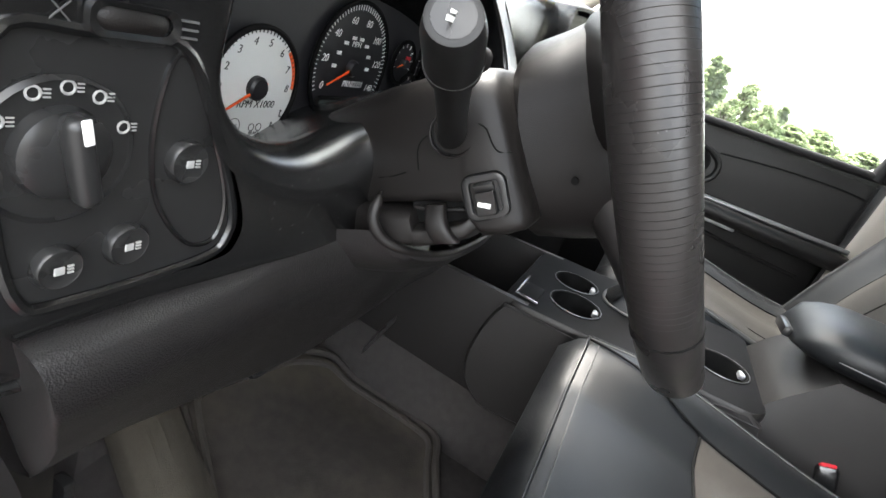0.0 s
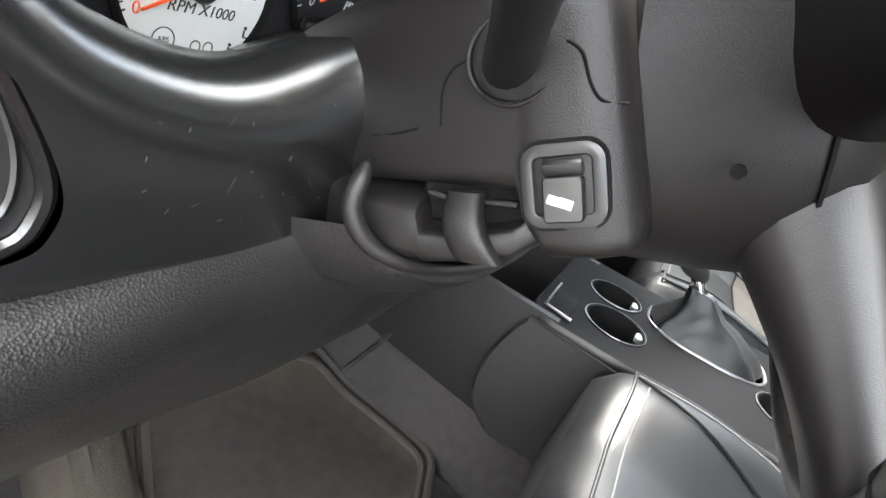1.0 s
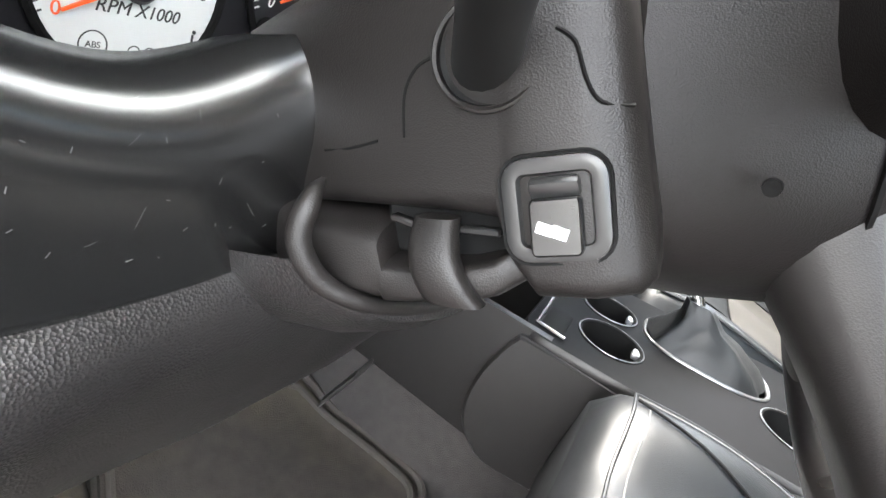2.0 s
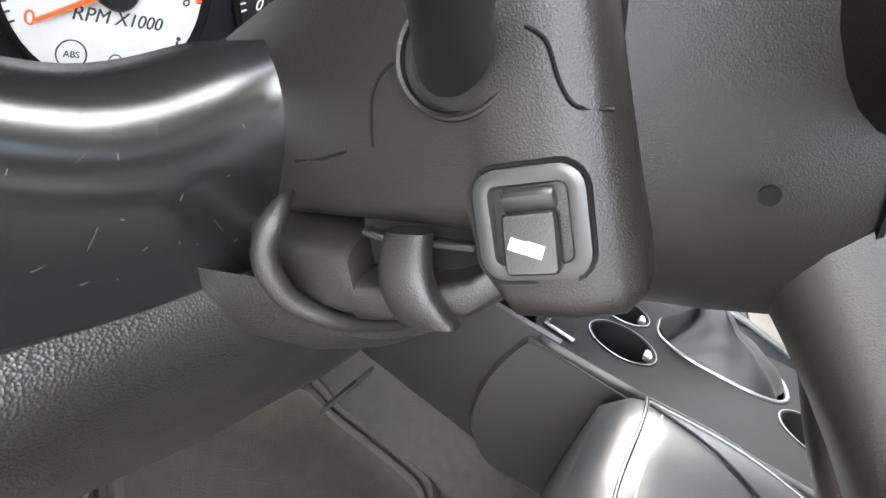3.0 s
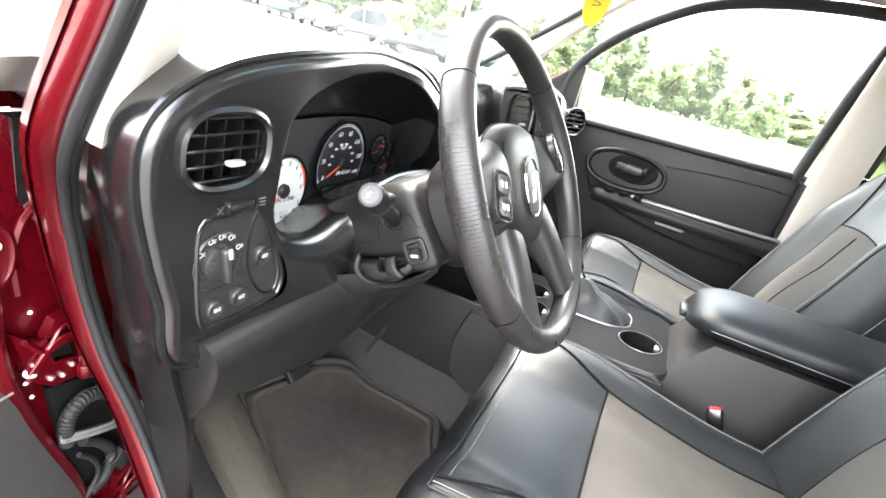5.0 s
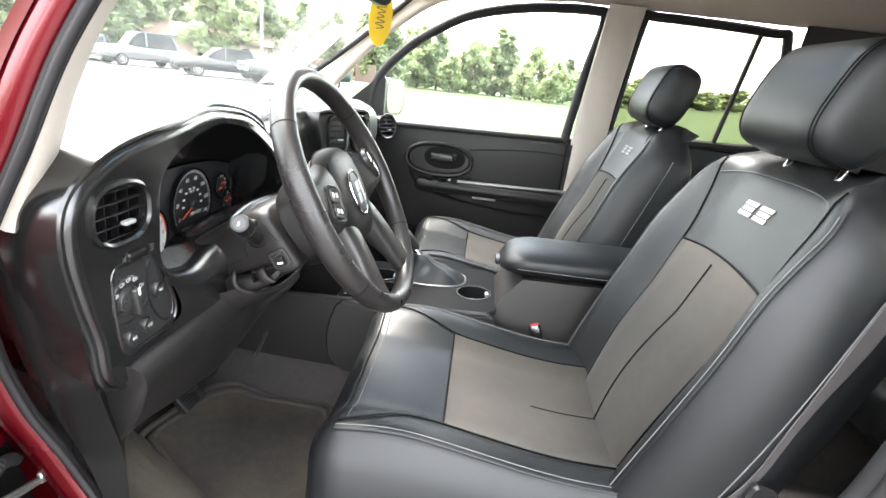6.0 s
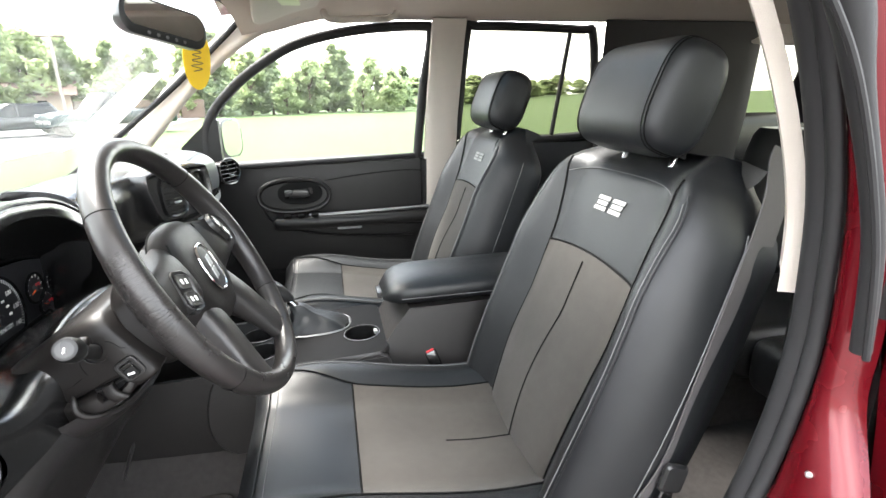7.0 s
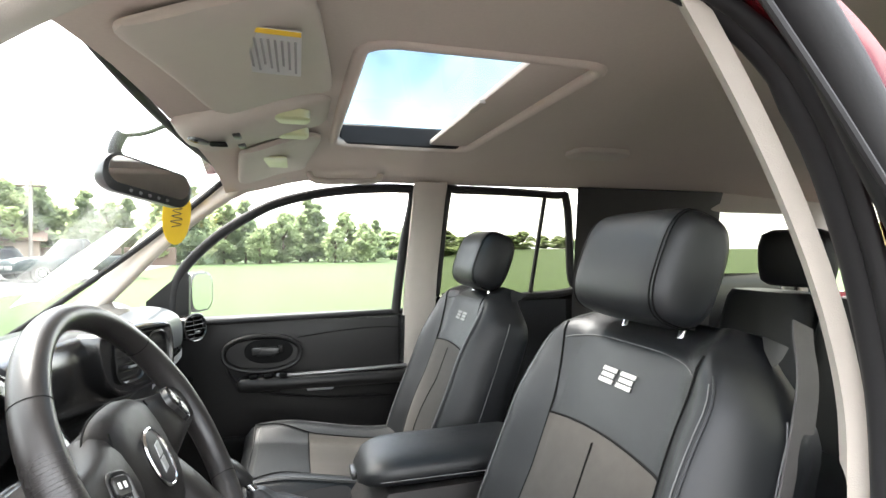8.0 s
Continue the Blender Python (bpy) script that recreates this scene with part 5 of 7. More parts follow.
part("top_edge_line", tube([(-0.1345, 0.530, 0.8500), (-0.1352, 0.42, 0.8512), (-0.1352, 0.30, 0.8565), (-0.1345, 0.19, 0.8625)], 0.0011, 6), GREYPLASTIC, con)
tpm = axis((0, 0.366, 0.866), (0, 0.05, 1), (0, 1, 0))
top_z = lambda y: 0.866 - 0.05 * (y - 0.366)
top_out = [p + Vector((0, -0.006)) for p in rrect(0.262, 0.350, 0.03, 6)]
hole = lambda hx_, hy_, o: [Vector((hx_ + p.x, hy_ - 0.366 + p.y)) for p in o]
part("console_top", sheet_with_holes(top_out, [hole(-0.051, 0.445, ellipse(0.036, 0.036, 36)), hole(0.036, 0.459, ellipse(0.033, 0.033, 36)), hole(-0.030, 0.235, ellipse(0.036, 0.036, 36)), hole(0.045, 0.335, ellipse(0.050, 0.075, 44, 2.8))], tpm), TOP_PLATE, con, "satin black console top plate", 0)
part("top_skirt", loft([[tpm @ Vector((p.x, p.y, h)) for p in shrink(top_out, s)] for s, h in ((0.0, 0.0), (-0.002, -0.003), (-0.0025, -0.010), (0.003, -0.022))], True, False), CONSOLE, con)
part("inner_tray", rbox((0, 0.37, 0.795), (0.23, 0.32, 0.01), 0.002, 1), DARK, con)
for cxx, cyy, cr in ((-0.051, 0.445, 0.036), (0.036, 0.459, 0.033), (-0.030, 0.235, 0.036)):
    c = part("cup_holder", lathe([(0.0005, -0.064), (cr - 0.003, -0.064), (cr + 0.0005, -0.004), (cr + 0.0035, 0.0002), (cr + 0.002, 0.0022), (cr, 0.0012), (cr - 0.001, -0.004), (cr - 0.005, -0.06), (0.0005, -0.062)], axis((cxx, cyy, top_z(cyy)), (0, 0.05, 1), (0, 1, 0)), 36), DARK, con, "round cup holder")
    part("cup_holder_ring", tube([(cxx + (cr + 0.003) * math.cos(a * math.pi / 18), cyy + (cr + 0.003) * math.sin(a * math.pi / 18), top_z(cyy + (cr + 0.003) * math.sin(a * math.pi / 18)) + 0.0015) for a in range(36)], 0.0007, 6, True), DARK_METAL, c)
    part("cup_clip", rbox((cxx + 0.01, cyy - cr + 0.004, top_z(cyy) - 0.003), (0.016, 0.010, 0.008), 0.002, 2), SILVER, c)
part("coin_tray", rbox((-0.080, 0.507, top_z(0.507)), (0.06, 0.028, 0.006), 0.002, 2), DARK, con)
part("tray_edge", tube([(-0.03, 0.525, top_z(0.525) + 0.003), (-0.108, 0.524, top_z(0.524) + 0.003), (-0.114, 0.490, top_z(0.490) + 0.003)], 0.0022, 6), CHROME, con)
ring_o = ellipse(0.053, 0.078, 44, 2.8)
rgm = axis((0.045, 0.335, 0.8675), (0, 0.05, 1), (0, 1, 0))
part("shifter_bezel", tube([rgm @ Vector((*p, 0.001)) for p in ring_o], 0.0022, 8, True), DARK_METAL, con, "satin metal shifter surround")
part("shifter_boot", loft([[rgm @ Vector((p.x * k * (1 + 0.10 * math.sin(5 * i + 3 * h * 60)), p.y * k * (1 + 0.08 * math.cos(7 * i)) + off, h)) for i, p in enumerate(ring_o)] for k, h, off in ((0.96, 0.0, 0), (0.80, 0.014, 0.004), (0.66, 0.022, 0.008), (0.52, 0.032, 0.014), (0.34, 0.040, 0.024), (0.24, 0.055, 0.034), (0.20, 0.060, 0.038))]), LEATHER, con, "creased leather shifter boot")
part("shifter_lever", tube([rgm @ Vector((0, 0.034, 0.052)), rgm @ Vector((0, 0.062, 0.085))], 0.008, 14), CHROME, con)
part("shifter_knob", loft([[rgm @ Vector((p.x, 0.055 + p.y + 0.010 * k, 0.072 + 0.012 * k)) for p in ellipse(r_, r_ * 1.25, 24, 2.4)] for k, r_ in ((0, 0.012), (0.6, 0.017), (2, 0.020), (3.4, 0.020), (4.2, 0.016), (4.6, 0.008))]), GLOSS, con, "black shifter knob")
part("shifter_button", rbox(rgm @ Vector((-0.019, 0.075, 0.102)), (0.006, 0.012, 0.018), 0.002, 2), SILVER, con)
part("armrest_box", loft([[Vector((x, y, z)) for x, z in ((-0.118, 0.56), (-0.114, 0.75), (-0.092, zt), (0.092, zt), (0.114, 0.75), (0.118, 0.56))] for y, zt in ((0.195, 0.862), (0.170, 0.90), (0.135, 0.945), (-0.10, 0.95), (-0.16, 0.945), (-0.18, 0.90))]), CONSOLE, con, "dark grey storage box")
rings = []
for k in range(21):
    v = k / 20
    y = 0.185 - 0.36 * v
    q = min(1, v / 0.22, (1 - v) / 0.10)
    sc = math.sqrt(max(0.0, 1 - (1 - q) ** 2))
    rings.append([Vector((p.x * (0.52 + 0.48 * sc), y, 0.972 + p.y * (0.25 + 0.75 * sc) - 0.016 * (1 - sc) + 0.006 * v)) for p in ellipse(0.092, 0.031, 36, 2.8)])
lid = part("armrest_lid", loft(rings), LEATHER, con, "padded black leather armrest lid", 60)
part("armrest_seam", tube([(-0.0925, y, 0.967 + 0.006 * (0.16 - y)) for y in (0.15, 0.05, -0.05, -0.13)], 0.001, 4), STITCH, lid)
part("lid_latch", rbox((0.0, 0.190, 0.955), (0.05, 0.012, 0.014), 0.004, 2), GLOSS, con)

# ---- passenger door ----
X = 0.755
door = thing("passenger_door", "black passenger door panel with silver pull bar", "car door", (X, 0.3, 0.5))
part("door_shell", grid(24, 14, lambda u, v: (X + 0.012 - 0.03 * smooth01((0.35 - v) / 0.3) + 0.010 * smooth01((v - 0.9) / 0.1), 0.86 - 0.94 * u, 0.52 + (0.645 + 0.012 * u) * v), thick=(0.06, 0, 0)), DOOR_BLACK, door)
part("sill_strip", tube([(X - 0.002, 0.62, 1.160), (X - 0.004, 0.5, 1.163), (X - 0.004, 0.2, 1.170), (X - 0.004, -0.06, 1.178)], 0.010, 10), RUBBER, door, "rubber window sill strip")
part("trim_crease", tube(spline([(X + 0.0005, 0.30, 1.10), (X - 0.0005, 0.15, 1.118), (X - 0.001, 0.0, 1.125), (X - 0.001, -0.06, 1.11), (X - 0.001, -0.07, 1.05)], 6), 0.0022, 6), DARK, door)
hm = axis((X - 0.012, 0.405, 1.055), (-1, 0, 0.05))
bz = part("handle_bezel", loft([[hm @ Vector((*p, h)) for p in shrink(ellipse(0.125, 0.062, 44, 2.3), s)] for s, h in ((0.0, -0.02), (0.0, 0.006), (0.004, 0.010), (0.010, 0.009), (0.016, 0.001))]), DOOR_BLACK, door, "oval door handle bezel")
part("handle_bowl", plate(ellipse(0.075, 0.040, 36, 2.2), hm @ Matrix.Translation((0.02, 0.008, -0.002)), 0.006, 0.002), DARK, bz)
part("door_handle", rbox(hm @ Vector((0.01, 0.008, 0.012)), (0.012, 0.085, 0.028), 0.006, 3), GLOSS, bz, "black lever door handle")
part("lock_switch", rbox(hm @ Vector((0.055, 0.015, 0.008)), (0.008, 0.014, 0.022), 0.003, 2), COLUMN, bz)
part("pull_bar", tube(spline([(X - 0.045, 0.36, 0.990), (X - 0.05, 0.3, 0.990), (X - 0.05, 0.1, 0.994), (X - 0.045, -0.06, 0.998)], 8), 0.0065, 12), DARK_METAL, door, "satin silver pull bar")
part("armrest", rbox((X - 0.035, 0.20, 0.965), (0.07, 0.56, 0.045), 0.02, 4), DOOR_BLACK, door)
for k in range(3):
    part("window_switch", rbox((X - 0.055, 0.43 - 0.045 * k, 0.993), (0.02, 0.025, 0.012), 0.004, 2), DARK, door)
part("reflector", rbox((X - 0.046, 0.225, 0.945), (0.012, 0.085, 0.022), 0.004, 2), SILVER, door, "small grey lamp lens")
part("speaker_grille", rbox((X - 0.025, 0.45, 0.70), (0.03, 0.22, 0.20), 0.03, 3), DARK, door)
sail = [(0.622, 1.168), (0.74, 1.150), (0.742, 1.230), (0.705, 1.264), (0.662, 1.302), (0.632, 1.322), (0.622, 1.312)]
part("sail_panel", loft([[Vector((x, y, z)) for y, z in sail] for x in (X - 0.012, X + 0.02)]), DOOR_BLACK, door, "black triangular mirror panel")
part("trim_sweep", tube(spline([(X - 0.003, 0.515, 1.075), (X - 0.003, 0.516, 1.035), (X - 0.003, 0.500, 0.981), (X - 0.003, 0.447, 0.941), (X - 0.003, 0.308, 0.909), (X - 0.003, 0.163, 0.894), (X - 0.003, -0.009, 0.889)], 6), 0.0045, 8), DOOR_BLACK, door, "raised line sweeping round the handle")
# window frame of the door
fr = spline([(X, 0.67, 1.16, ), (X, 0.655, 1.30), (X - 0.01, 0.56, 1.415), (X - 0.025, 0.43, 1.505), (X - 0.035, 0.32, 1.552), (X - 0.045, 0.15, 1.585), (X - 0.05, -0.045, 1.596), (X - 0.045, -0.082, 1.572), (X - 0.02, -0.055, 1.40), (X, -0.03, 1.17)], 8)
part("window_frame", tube(fr, 0.016, 10), RUBBER, door, "black rubber window frame")
pane = grid(10, 8, lambda u, v: (X + 0.008 - 0.05 * v, 0.66 - 0.71 * u - 0.0 * v, 1.155 + 0.45 * v), thick=(0.004, 0, 0))
pn = part("pane", pane, GLASS, door, "clear side window")
pn.visible_shadow = False
om = thing("door_mirror", "outside door mirror in a black housing", "door mirror", (0.90, 0.66, 1.17))
mm = axis((0.925, 0.62, 1.245), (-0.35, -0.94, 0.02))
part("mirror_housing", loft([[mm @ Vector((*p, h)) for p in shrink(rrect(0.15, 0.135, 0.045, 6), s)] for s, h in ((0.05, -0.09), (0.02, -0.07), (0.0, -0.03), (0.0, 0.004), (0.004, 0.006))]), GLOSS, om, "black mirror housing")
part("mirror_glass", plate(rrect(0.124, 0.122, 0.04, 6), mm @ Matrix.Translation((0, 0, 0.006)), 0.002), MIRROR, om, "mirror glass")
part("mirror_arm", rbox((0.82, 0.68, 1.19), (0.10, 0.06, 0.05), 0.015, 2), RUBBER, om)

# rear passenger door, pillars
rd = thing("rear_door", "black rear door panel with tinted window", "car door", (X, -0.6, 0.5))
part("door_shell", grid(12, 10, lambda u, v: (X + 0.012, -0.17 - 0.85 * u, 0.52 + 0.70 * v), thick=(0.06, 0, 0)), PLASTIC, rd)
part("window_frame", tube(spline([(X, -0.175, 1.225), (X - 0.045, -0.205, 1.58), (X - 0.05, -0.24, 1.598), (X - 0.05, -0.60, 1.590), (X - 0.045, -0.665, 1.565), (X - 0.01, -0.70, 1.30), (X - 0.005, -0.71, 1.235), (X - 0.004, -0.5, 1.218), (X - 0.004, -0.2, 1.222)], 6), 0.015, 8), RUBBER, rd)
part("divider_bar", tube([(X - 0.003, -0.535, 1.21), (X - 0.045, -0.578, 1.59)], 0.008, 8), RUBBER, rd)
p2 = part("pane", grid(6, 6, lambda u, v: (X + 0.004 - 0.05 * v, -0.17 - 0.54 * u, 1.20 + 0.40 * v), thick=(0.004, 0, 0)), TINT, rd, "tinted side window")
p2.visible_shadow = False


# ---- body shell ----
def strip(pts, half, across, thick, name, material, label, category, kind="structure", parent=None):
    """A shaped strip along pts: half widths along `across`, with a rounded face."""
    w = Vector(across).normalized()
    P = [Vector(p) for p in pts]
    rings = []
    for i, p in enumerate(P):
        d = (P[min(i + 1, len(P) - 1)] - P[max(i - 1, 0)]).normalized()
        n = d.cross(w).normalized()
        h = half if not isinstance(half, (list, tuple)) else half[min(i, len(half) - 1)]
        rings.append([p + w * q.x + n * q.y for q in ellipse(h, thick, 16, 3)])
    ob = part(name, loft(rings), material, parent, label)
    return tagged(ob, "", category, "", kind) if parent is None else ob


strip(spline([(0.735, 1.02, 1.10), (0.725, 0.86, 1.25), (0.71, 0.70, 1.42), (0.69, 0.56, 1.535), (0.67, 0.44, 1.60), (0.655, 0.36, 1.625)], 6), 0.038, (0.35, 0.85, 0.4), 0.02, "trim", BEIGE, "beige windscreen pillar trim on the passenger side", "pillar trim")
strip(spline([(-0.745, 1.02, 1.10), (-0.74, 0.86, 1.25), (-0.73, 0.70, 1.40), (-0.71, 0.52, 1.53), (-0.685, 0.36, 1.615)], 6), 0.034, (-0.35, 0.85, 0.4), 0.02, "trim", BEIGE, "beige windscreen pillar trim on the driver side", "pillar trim")
strip(spline([(-0.700, 0.703, 1.160), (-0.700, 0.690, 1.19), (-0.700, 0.668, 1.24), (-0.698, 0.645, 1.30), (-0.695, 0.60, 1.38), (-0.688, 0.53, 1.46), (-0.678, 0.42, 1.55), (-0.665, 0.30, 1.61)], 5), 0.034, (1, 0.5, 0), 0.012, "trim", BEIGE, "beige inner edge of the driver side windscreen pillar", "pillar trim")
strip([(0.742, -0.105, 0.55), (0.742, -0.105, 1.05), (0.738, -0.11, 1.17), (0.728, -0.115, 1.30), (0.70, -0.135, 1.55), (0.68, -0.14, 1.62)], 0.058, (0, 1, 0), 0.02, "trim", BEIGE, "beige passenger side centre pillar trim", "pillar trim")
strip([(0.748, -0.105, 0.55), (0.748, -0.105, 0.9), (0.744, -0.105, 1.165)], 0.066, (0, 1, 0), 0.022, "trim", PLASTIC, "black lower centre pillar trim", "pillar trim")
strip([(0.745, -1.03, 0.6), (0.742, -1.03, 1.2), (0.705, -1.03, 1.55), (0.68, -1.02, 1.62)], 0.325, (0, 1, 0), 0.02, "trim", CHARCOAL, "dark charcoal rear pillar trim", "pillar trim")
# cargo side: panel below and above the side window
strip([(0.745, -0.88, 1.05), (0.745, -1.3, 1.05), (0.745, -1.95, 1.05)], 0.24, (0, 0, 1), 0.015, "wall_cargo_side", PLASTIC, "black cargo side panel", "side panel")
strip([(0.70, -0.88, 1.605), (0.70, -1.3, 1.605), (0.70, -1.95, 1.60)], 0.065, (0, 0, 1), 0.015, "trim", BEIGE, "beige upper cargo side trim", "side panel")
strip([(0.735, -1.90, 0.9), (0.72, -1.88, 1.3), (0.68, -1.80, 1.62)], 0.10, (0, 1, 0), 0.02, "trim", BEIGE, "beige tailgate pillar trim", "pillar trim")
qw = part("window_1", grid(4, 4, lambda u, v: (0.758 - 0.05 * v, -0.85 - 1.0 * u, 1.25 + 0.35 * v), thick=(0.004, 0, 0)), TINT, None, "tinted cargo side window")
tagged(qw, "", "window", "", "structure").visible_shadow = False
tg = part("window_2", grid(6, 4, lambda u, v: (-0.62 + 1.24 * u, -2.03 + 0.14 * v, 1.16 + 0.44 * v), thick=(0, 0.004, 0)), TINT, None, "tinted tailgate window")
tagged(tg, "", "window", "", "structure").visible_shadow = False
strip([(-0.70, -2.05, 0.80), (0, -2.07, 0.80), (0.70, -2.05, 0.80)], 0.36, (0, 0, 1), 0.02, "wall_tailgate", PLASTIC, "black tailgate panel", "tailgate")
# windscreen
ws = part("windscreen", grid(14, 8, lambda u, v: ((1.46 - 0.16 * v) * (u - 0.5), 1.155 - 0.765 * v + 0.10 * v * v + 0.03 * (1 - (2 * u - 1) ** 2), 1.095 + 0.52 * v), thick=(0, 0.004, 0.003)), SCREEN_GLASS, None, "clear windscreen with a painted pale haze")
tagged(ws, "", "windscreen", "", "structure").visible_shadow = False
tagged(part("windscreen_seal", tube([((1.46 - 0.16) * (u - 0.5), 0.488 + 0.03 * (1 - (2 * u - 1) ** 2), 1.614) for u in [k / 14 for k in range(15)]], 0.008, 8), RUBBER, None, "black rubber windscreen seal"), "", "windscreen seal", "", "structure")
for sx in (-1, 1):
    tagged(part("windscreen_seal", tube([(sx * (0.73 - 0.08 * v), 1.15 - 0.765 * v + 0.10 * v * v, 1.10 + 0.52 * v) for v in [k / 8 for k in range(9)]], 0.009, 8), RUBBER, None, "black rubber windscreen seal"), "", "windscreen seal", "", "structure")

# headliner with the sunroof opening
SX0, SX1, SY0, SY1 = -0.345, 0.345, -0.155, 0.205


def roof_z(x, y):
    return 1.668 - 0.055 * (abs(x) / 0.70) ** 3.5 - 0.055 * smooth01((y - 0.24) / 0.27) - 0.05 * smooth01((-1.3 - y) / 0.8)


xs = [-0.70, -0.66, -0.60, -0.50, -0.42, SX0, -0.2, 0.0, 0.2, SX1, 0.42, 0.50, 0.60, 0.66, 0.70]
ys = [-2.0, -1.7, -1.4, -1.1, -0.8, -0.55, -0.35, SY0, -0.1, 0.0, 0.1, SY1, 0.27, 0.33, 0.39, 0.45, 0.505]
bm = bmesh.new()
V = {}
for i, x in enumerate(xs):
    for j, y in enumerate(ys):
        V[i, j] = (bm.verts.new((x * (1 - 0.06 * smooth01((y - 0.3) / 0.3)), y, roof_z(x, y))), bm.verts.new((x * (1 - 0.06 * smooth01((y - 0.3) / 0.3)), y, roof_z(x, y) + 0.05)))
i0, i1, j0, j1 = xs.index(SX0), xs.index(SX1), ys.index(SY0), ys.index(SY1)
for i in range(len(xs) - 1):
    for j in range(len(ys) - 1):
        if i0 <= i < i1 and j0 <= j < j1:
            continue
        for s in (0, 1):
            bm.faces.new([V[i, j][s], V[i + 1, j][s], V[i + 1, j + 1][s], V[i, j + 1][s]])
for i in range(i0, i1):
    for j in (j0, j1):
        bm.faces.new([V[i, j][0], V[i + 1, j][0], V[i + 1, j][1], V[i, j][1]])
for j in range(j0, j1):
    for i in (i0, i1):
        bm.faces.new([V[i, j][0], V[i, j + 1][0], V[i, j + 1][1], V[i, j][1]])
cl = part("ceiling", bm, HEADLINER, None, "beige cloth headliner with sunroof opening", 60)
tagged(cl, "", "headliner", "", "structure")
sr = thing("sunroof", "tinted glass sunroof with half-open beige shade", "sunroof", (0, 0, 1.68))
so = [Vector((p.x, p.y)) for p in rrect(SX1 - SX0 + 0.004, SY1 - SY0 + 0.004, 0.06, 6)]
scy = (SY0 + SY1) / 2
part("sunroof_trim", tube([(p.x, p.y + scy, roof_z(p.x, p.y + scy) + 0.004) for p in rrect(SX1 - SX0 + 0.01, SY1 - SY0 + 0.01, 0.05, 6)], 0.012, 10, True), HEADLINER, sr, "rounded cloth edge")
part("corner_infill", sheet_with_holes([(-0.36, -0.22), (0.36, -0.22), (0.36, 0.22), (-0.36, 0.22)], [[Vector((p.x, p.y)) for p in rrect(SX1 - SX0 - 0.004, SY1 - SY0 - 0.004, 0.055, 6)]], axis((0, scy, 1.672), (0, 0, 1), (0, 1, 0))), HEADLINER, sr)
sgp = part("sunroof_glass", grid(4, 4, lambda u, v: (-0.38 + 0.76 * u, SY0 - 0.05 + (SY1 - SY0 + 0.1) * v, 1.722), thick=(0, 0, 0.005)), glass_mat("sunroof_tint", (0.34, 0.42, 0.47), 0.08), sr, "tinted sunroof glass")
sgp.visible_shadow = False
part("sunroof_seal", rbox((0, SY1 - 0.002, 1.700), (0.70, 0.012, 0.035), 0.003, 1), RUBBER, sr)
part("sunroof_seal", rbox((0.3385, scy, 1.690), (0.010, 0.33, 0.050), 0.003, 1), RUBBER, sr)
part("shade", rbox((0, -0.105, 1.680), (0.70, 0.115, 0.014), 0.005, 2), HEADLINER, sr, "beige sliding shade")
part("shade_grip", rbox((-0.06, -0.045, 1.672), (0.07, 0.016, 0.010), 0.004, 2), BEIGE, sr)
# roof skin, outer
tagged(part("roof_panel", grid(14, 20, lambda u, v: ((u - 0.5) * 1.48, -2.05 + 2.62 * v, 1.745 - 0.07 * abs(2 * u - 1) ** 4 - 0.05 * smooth01((v - 0.85) / 0.15)) if not (0.24 < u < 0.76 and 0.68 < v < 0.88) else ((u - 0.5) * 1.48, -2.05 + 2.62 * v, 1.728)), PAINT, None, "dark red roof panel"), "", "roof", "", "structure")
rp = bpy.data.objects["roof_panel"]
bm = bmesh.new()
bm.from_mesh(rp.data)
gone = [f for f in bm.faces if -0.40 < f.calc_center_median().x < 0.40 and -0.26 < f.calc_center_median().y < 0.27]
bmesh.ops.delete(bm, geom=gone, context="FACES")
bm.to_mesh(rp.data)
bm.free()

# visors, overhead console, mirror
def visor(cx, sx, label):
    v = thing("sun_visor", label, "sun visor", (cx, 0.36, 1.60), "sun visors")
    rings = []
    for k in range(21):
        u = 2 * k / 20 - 1
        sc = (1 - abs(u) ** 8) ** 0.5 if abs(u) < 1 else 0.02
        rings.append([Vector((cx + 0.185 * u, 0.348 + p.x * (0.8 + 0.2 * sc) + sx * u * 0.02, roof_z(cx + 0.185 * u, 0.348 + p.x) - 0.014 + p.y * (0.5 + 0.5 * sc) - 0.10 * max(0, p.x) * 0.2)) for p in ellipse(0.092, 0.011, 28, 4)])
    body = part("visor_body", loft(rings), BEIGE, v, "", 60)
    part("visor_pivot", lathe([(0.014, 0), (0.014, 0.02), (0.01, 0.03)], axis((cx + sx * 0.19, 0.47, 1.60), (0, 0, 1), (0, 1, 0)), 16), BEIGE, v)
    return v


dv = visor(-0.335, -1, "beige sun visor with white warning label")
vl = axis((-0.39, 0.332, roof_z(-0.39, 0.332) - 0.0265), (0, 0.02, -1), (0, 1, 0))
lab = part("warning_label", plate(rrect(0.145, 0.085, 0.003), vl, 0.001), PAPER, dv, "white label with rows of small print")
part("label_stripe", plate([(0.060, -0.042), (0.072, -0.042), (0.072, 0.042), (0.060, 0.042)], vl @ Matrix.Translation((0, 0, 0.001)), 0.0006), YELLOW, lab, smooth=0)
for k in range(11):
    part("print_bar", rbox(vl @ Vector((-0.008 + 0.006 * (k % 3), -0.036 + 0.0072 * k, 0.0014)), (0.105 - 0.012 * (k % 3), 0.0028, 0.0006), 0), PRINT_GREY, lab, smooth=0)
pv = visor(0.375, 1, "beige passenger sun visor with vanity cover")
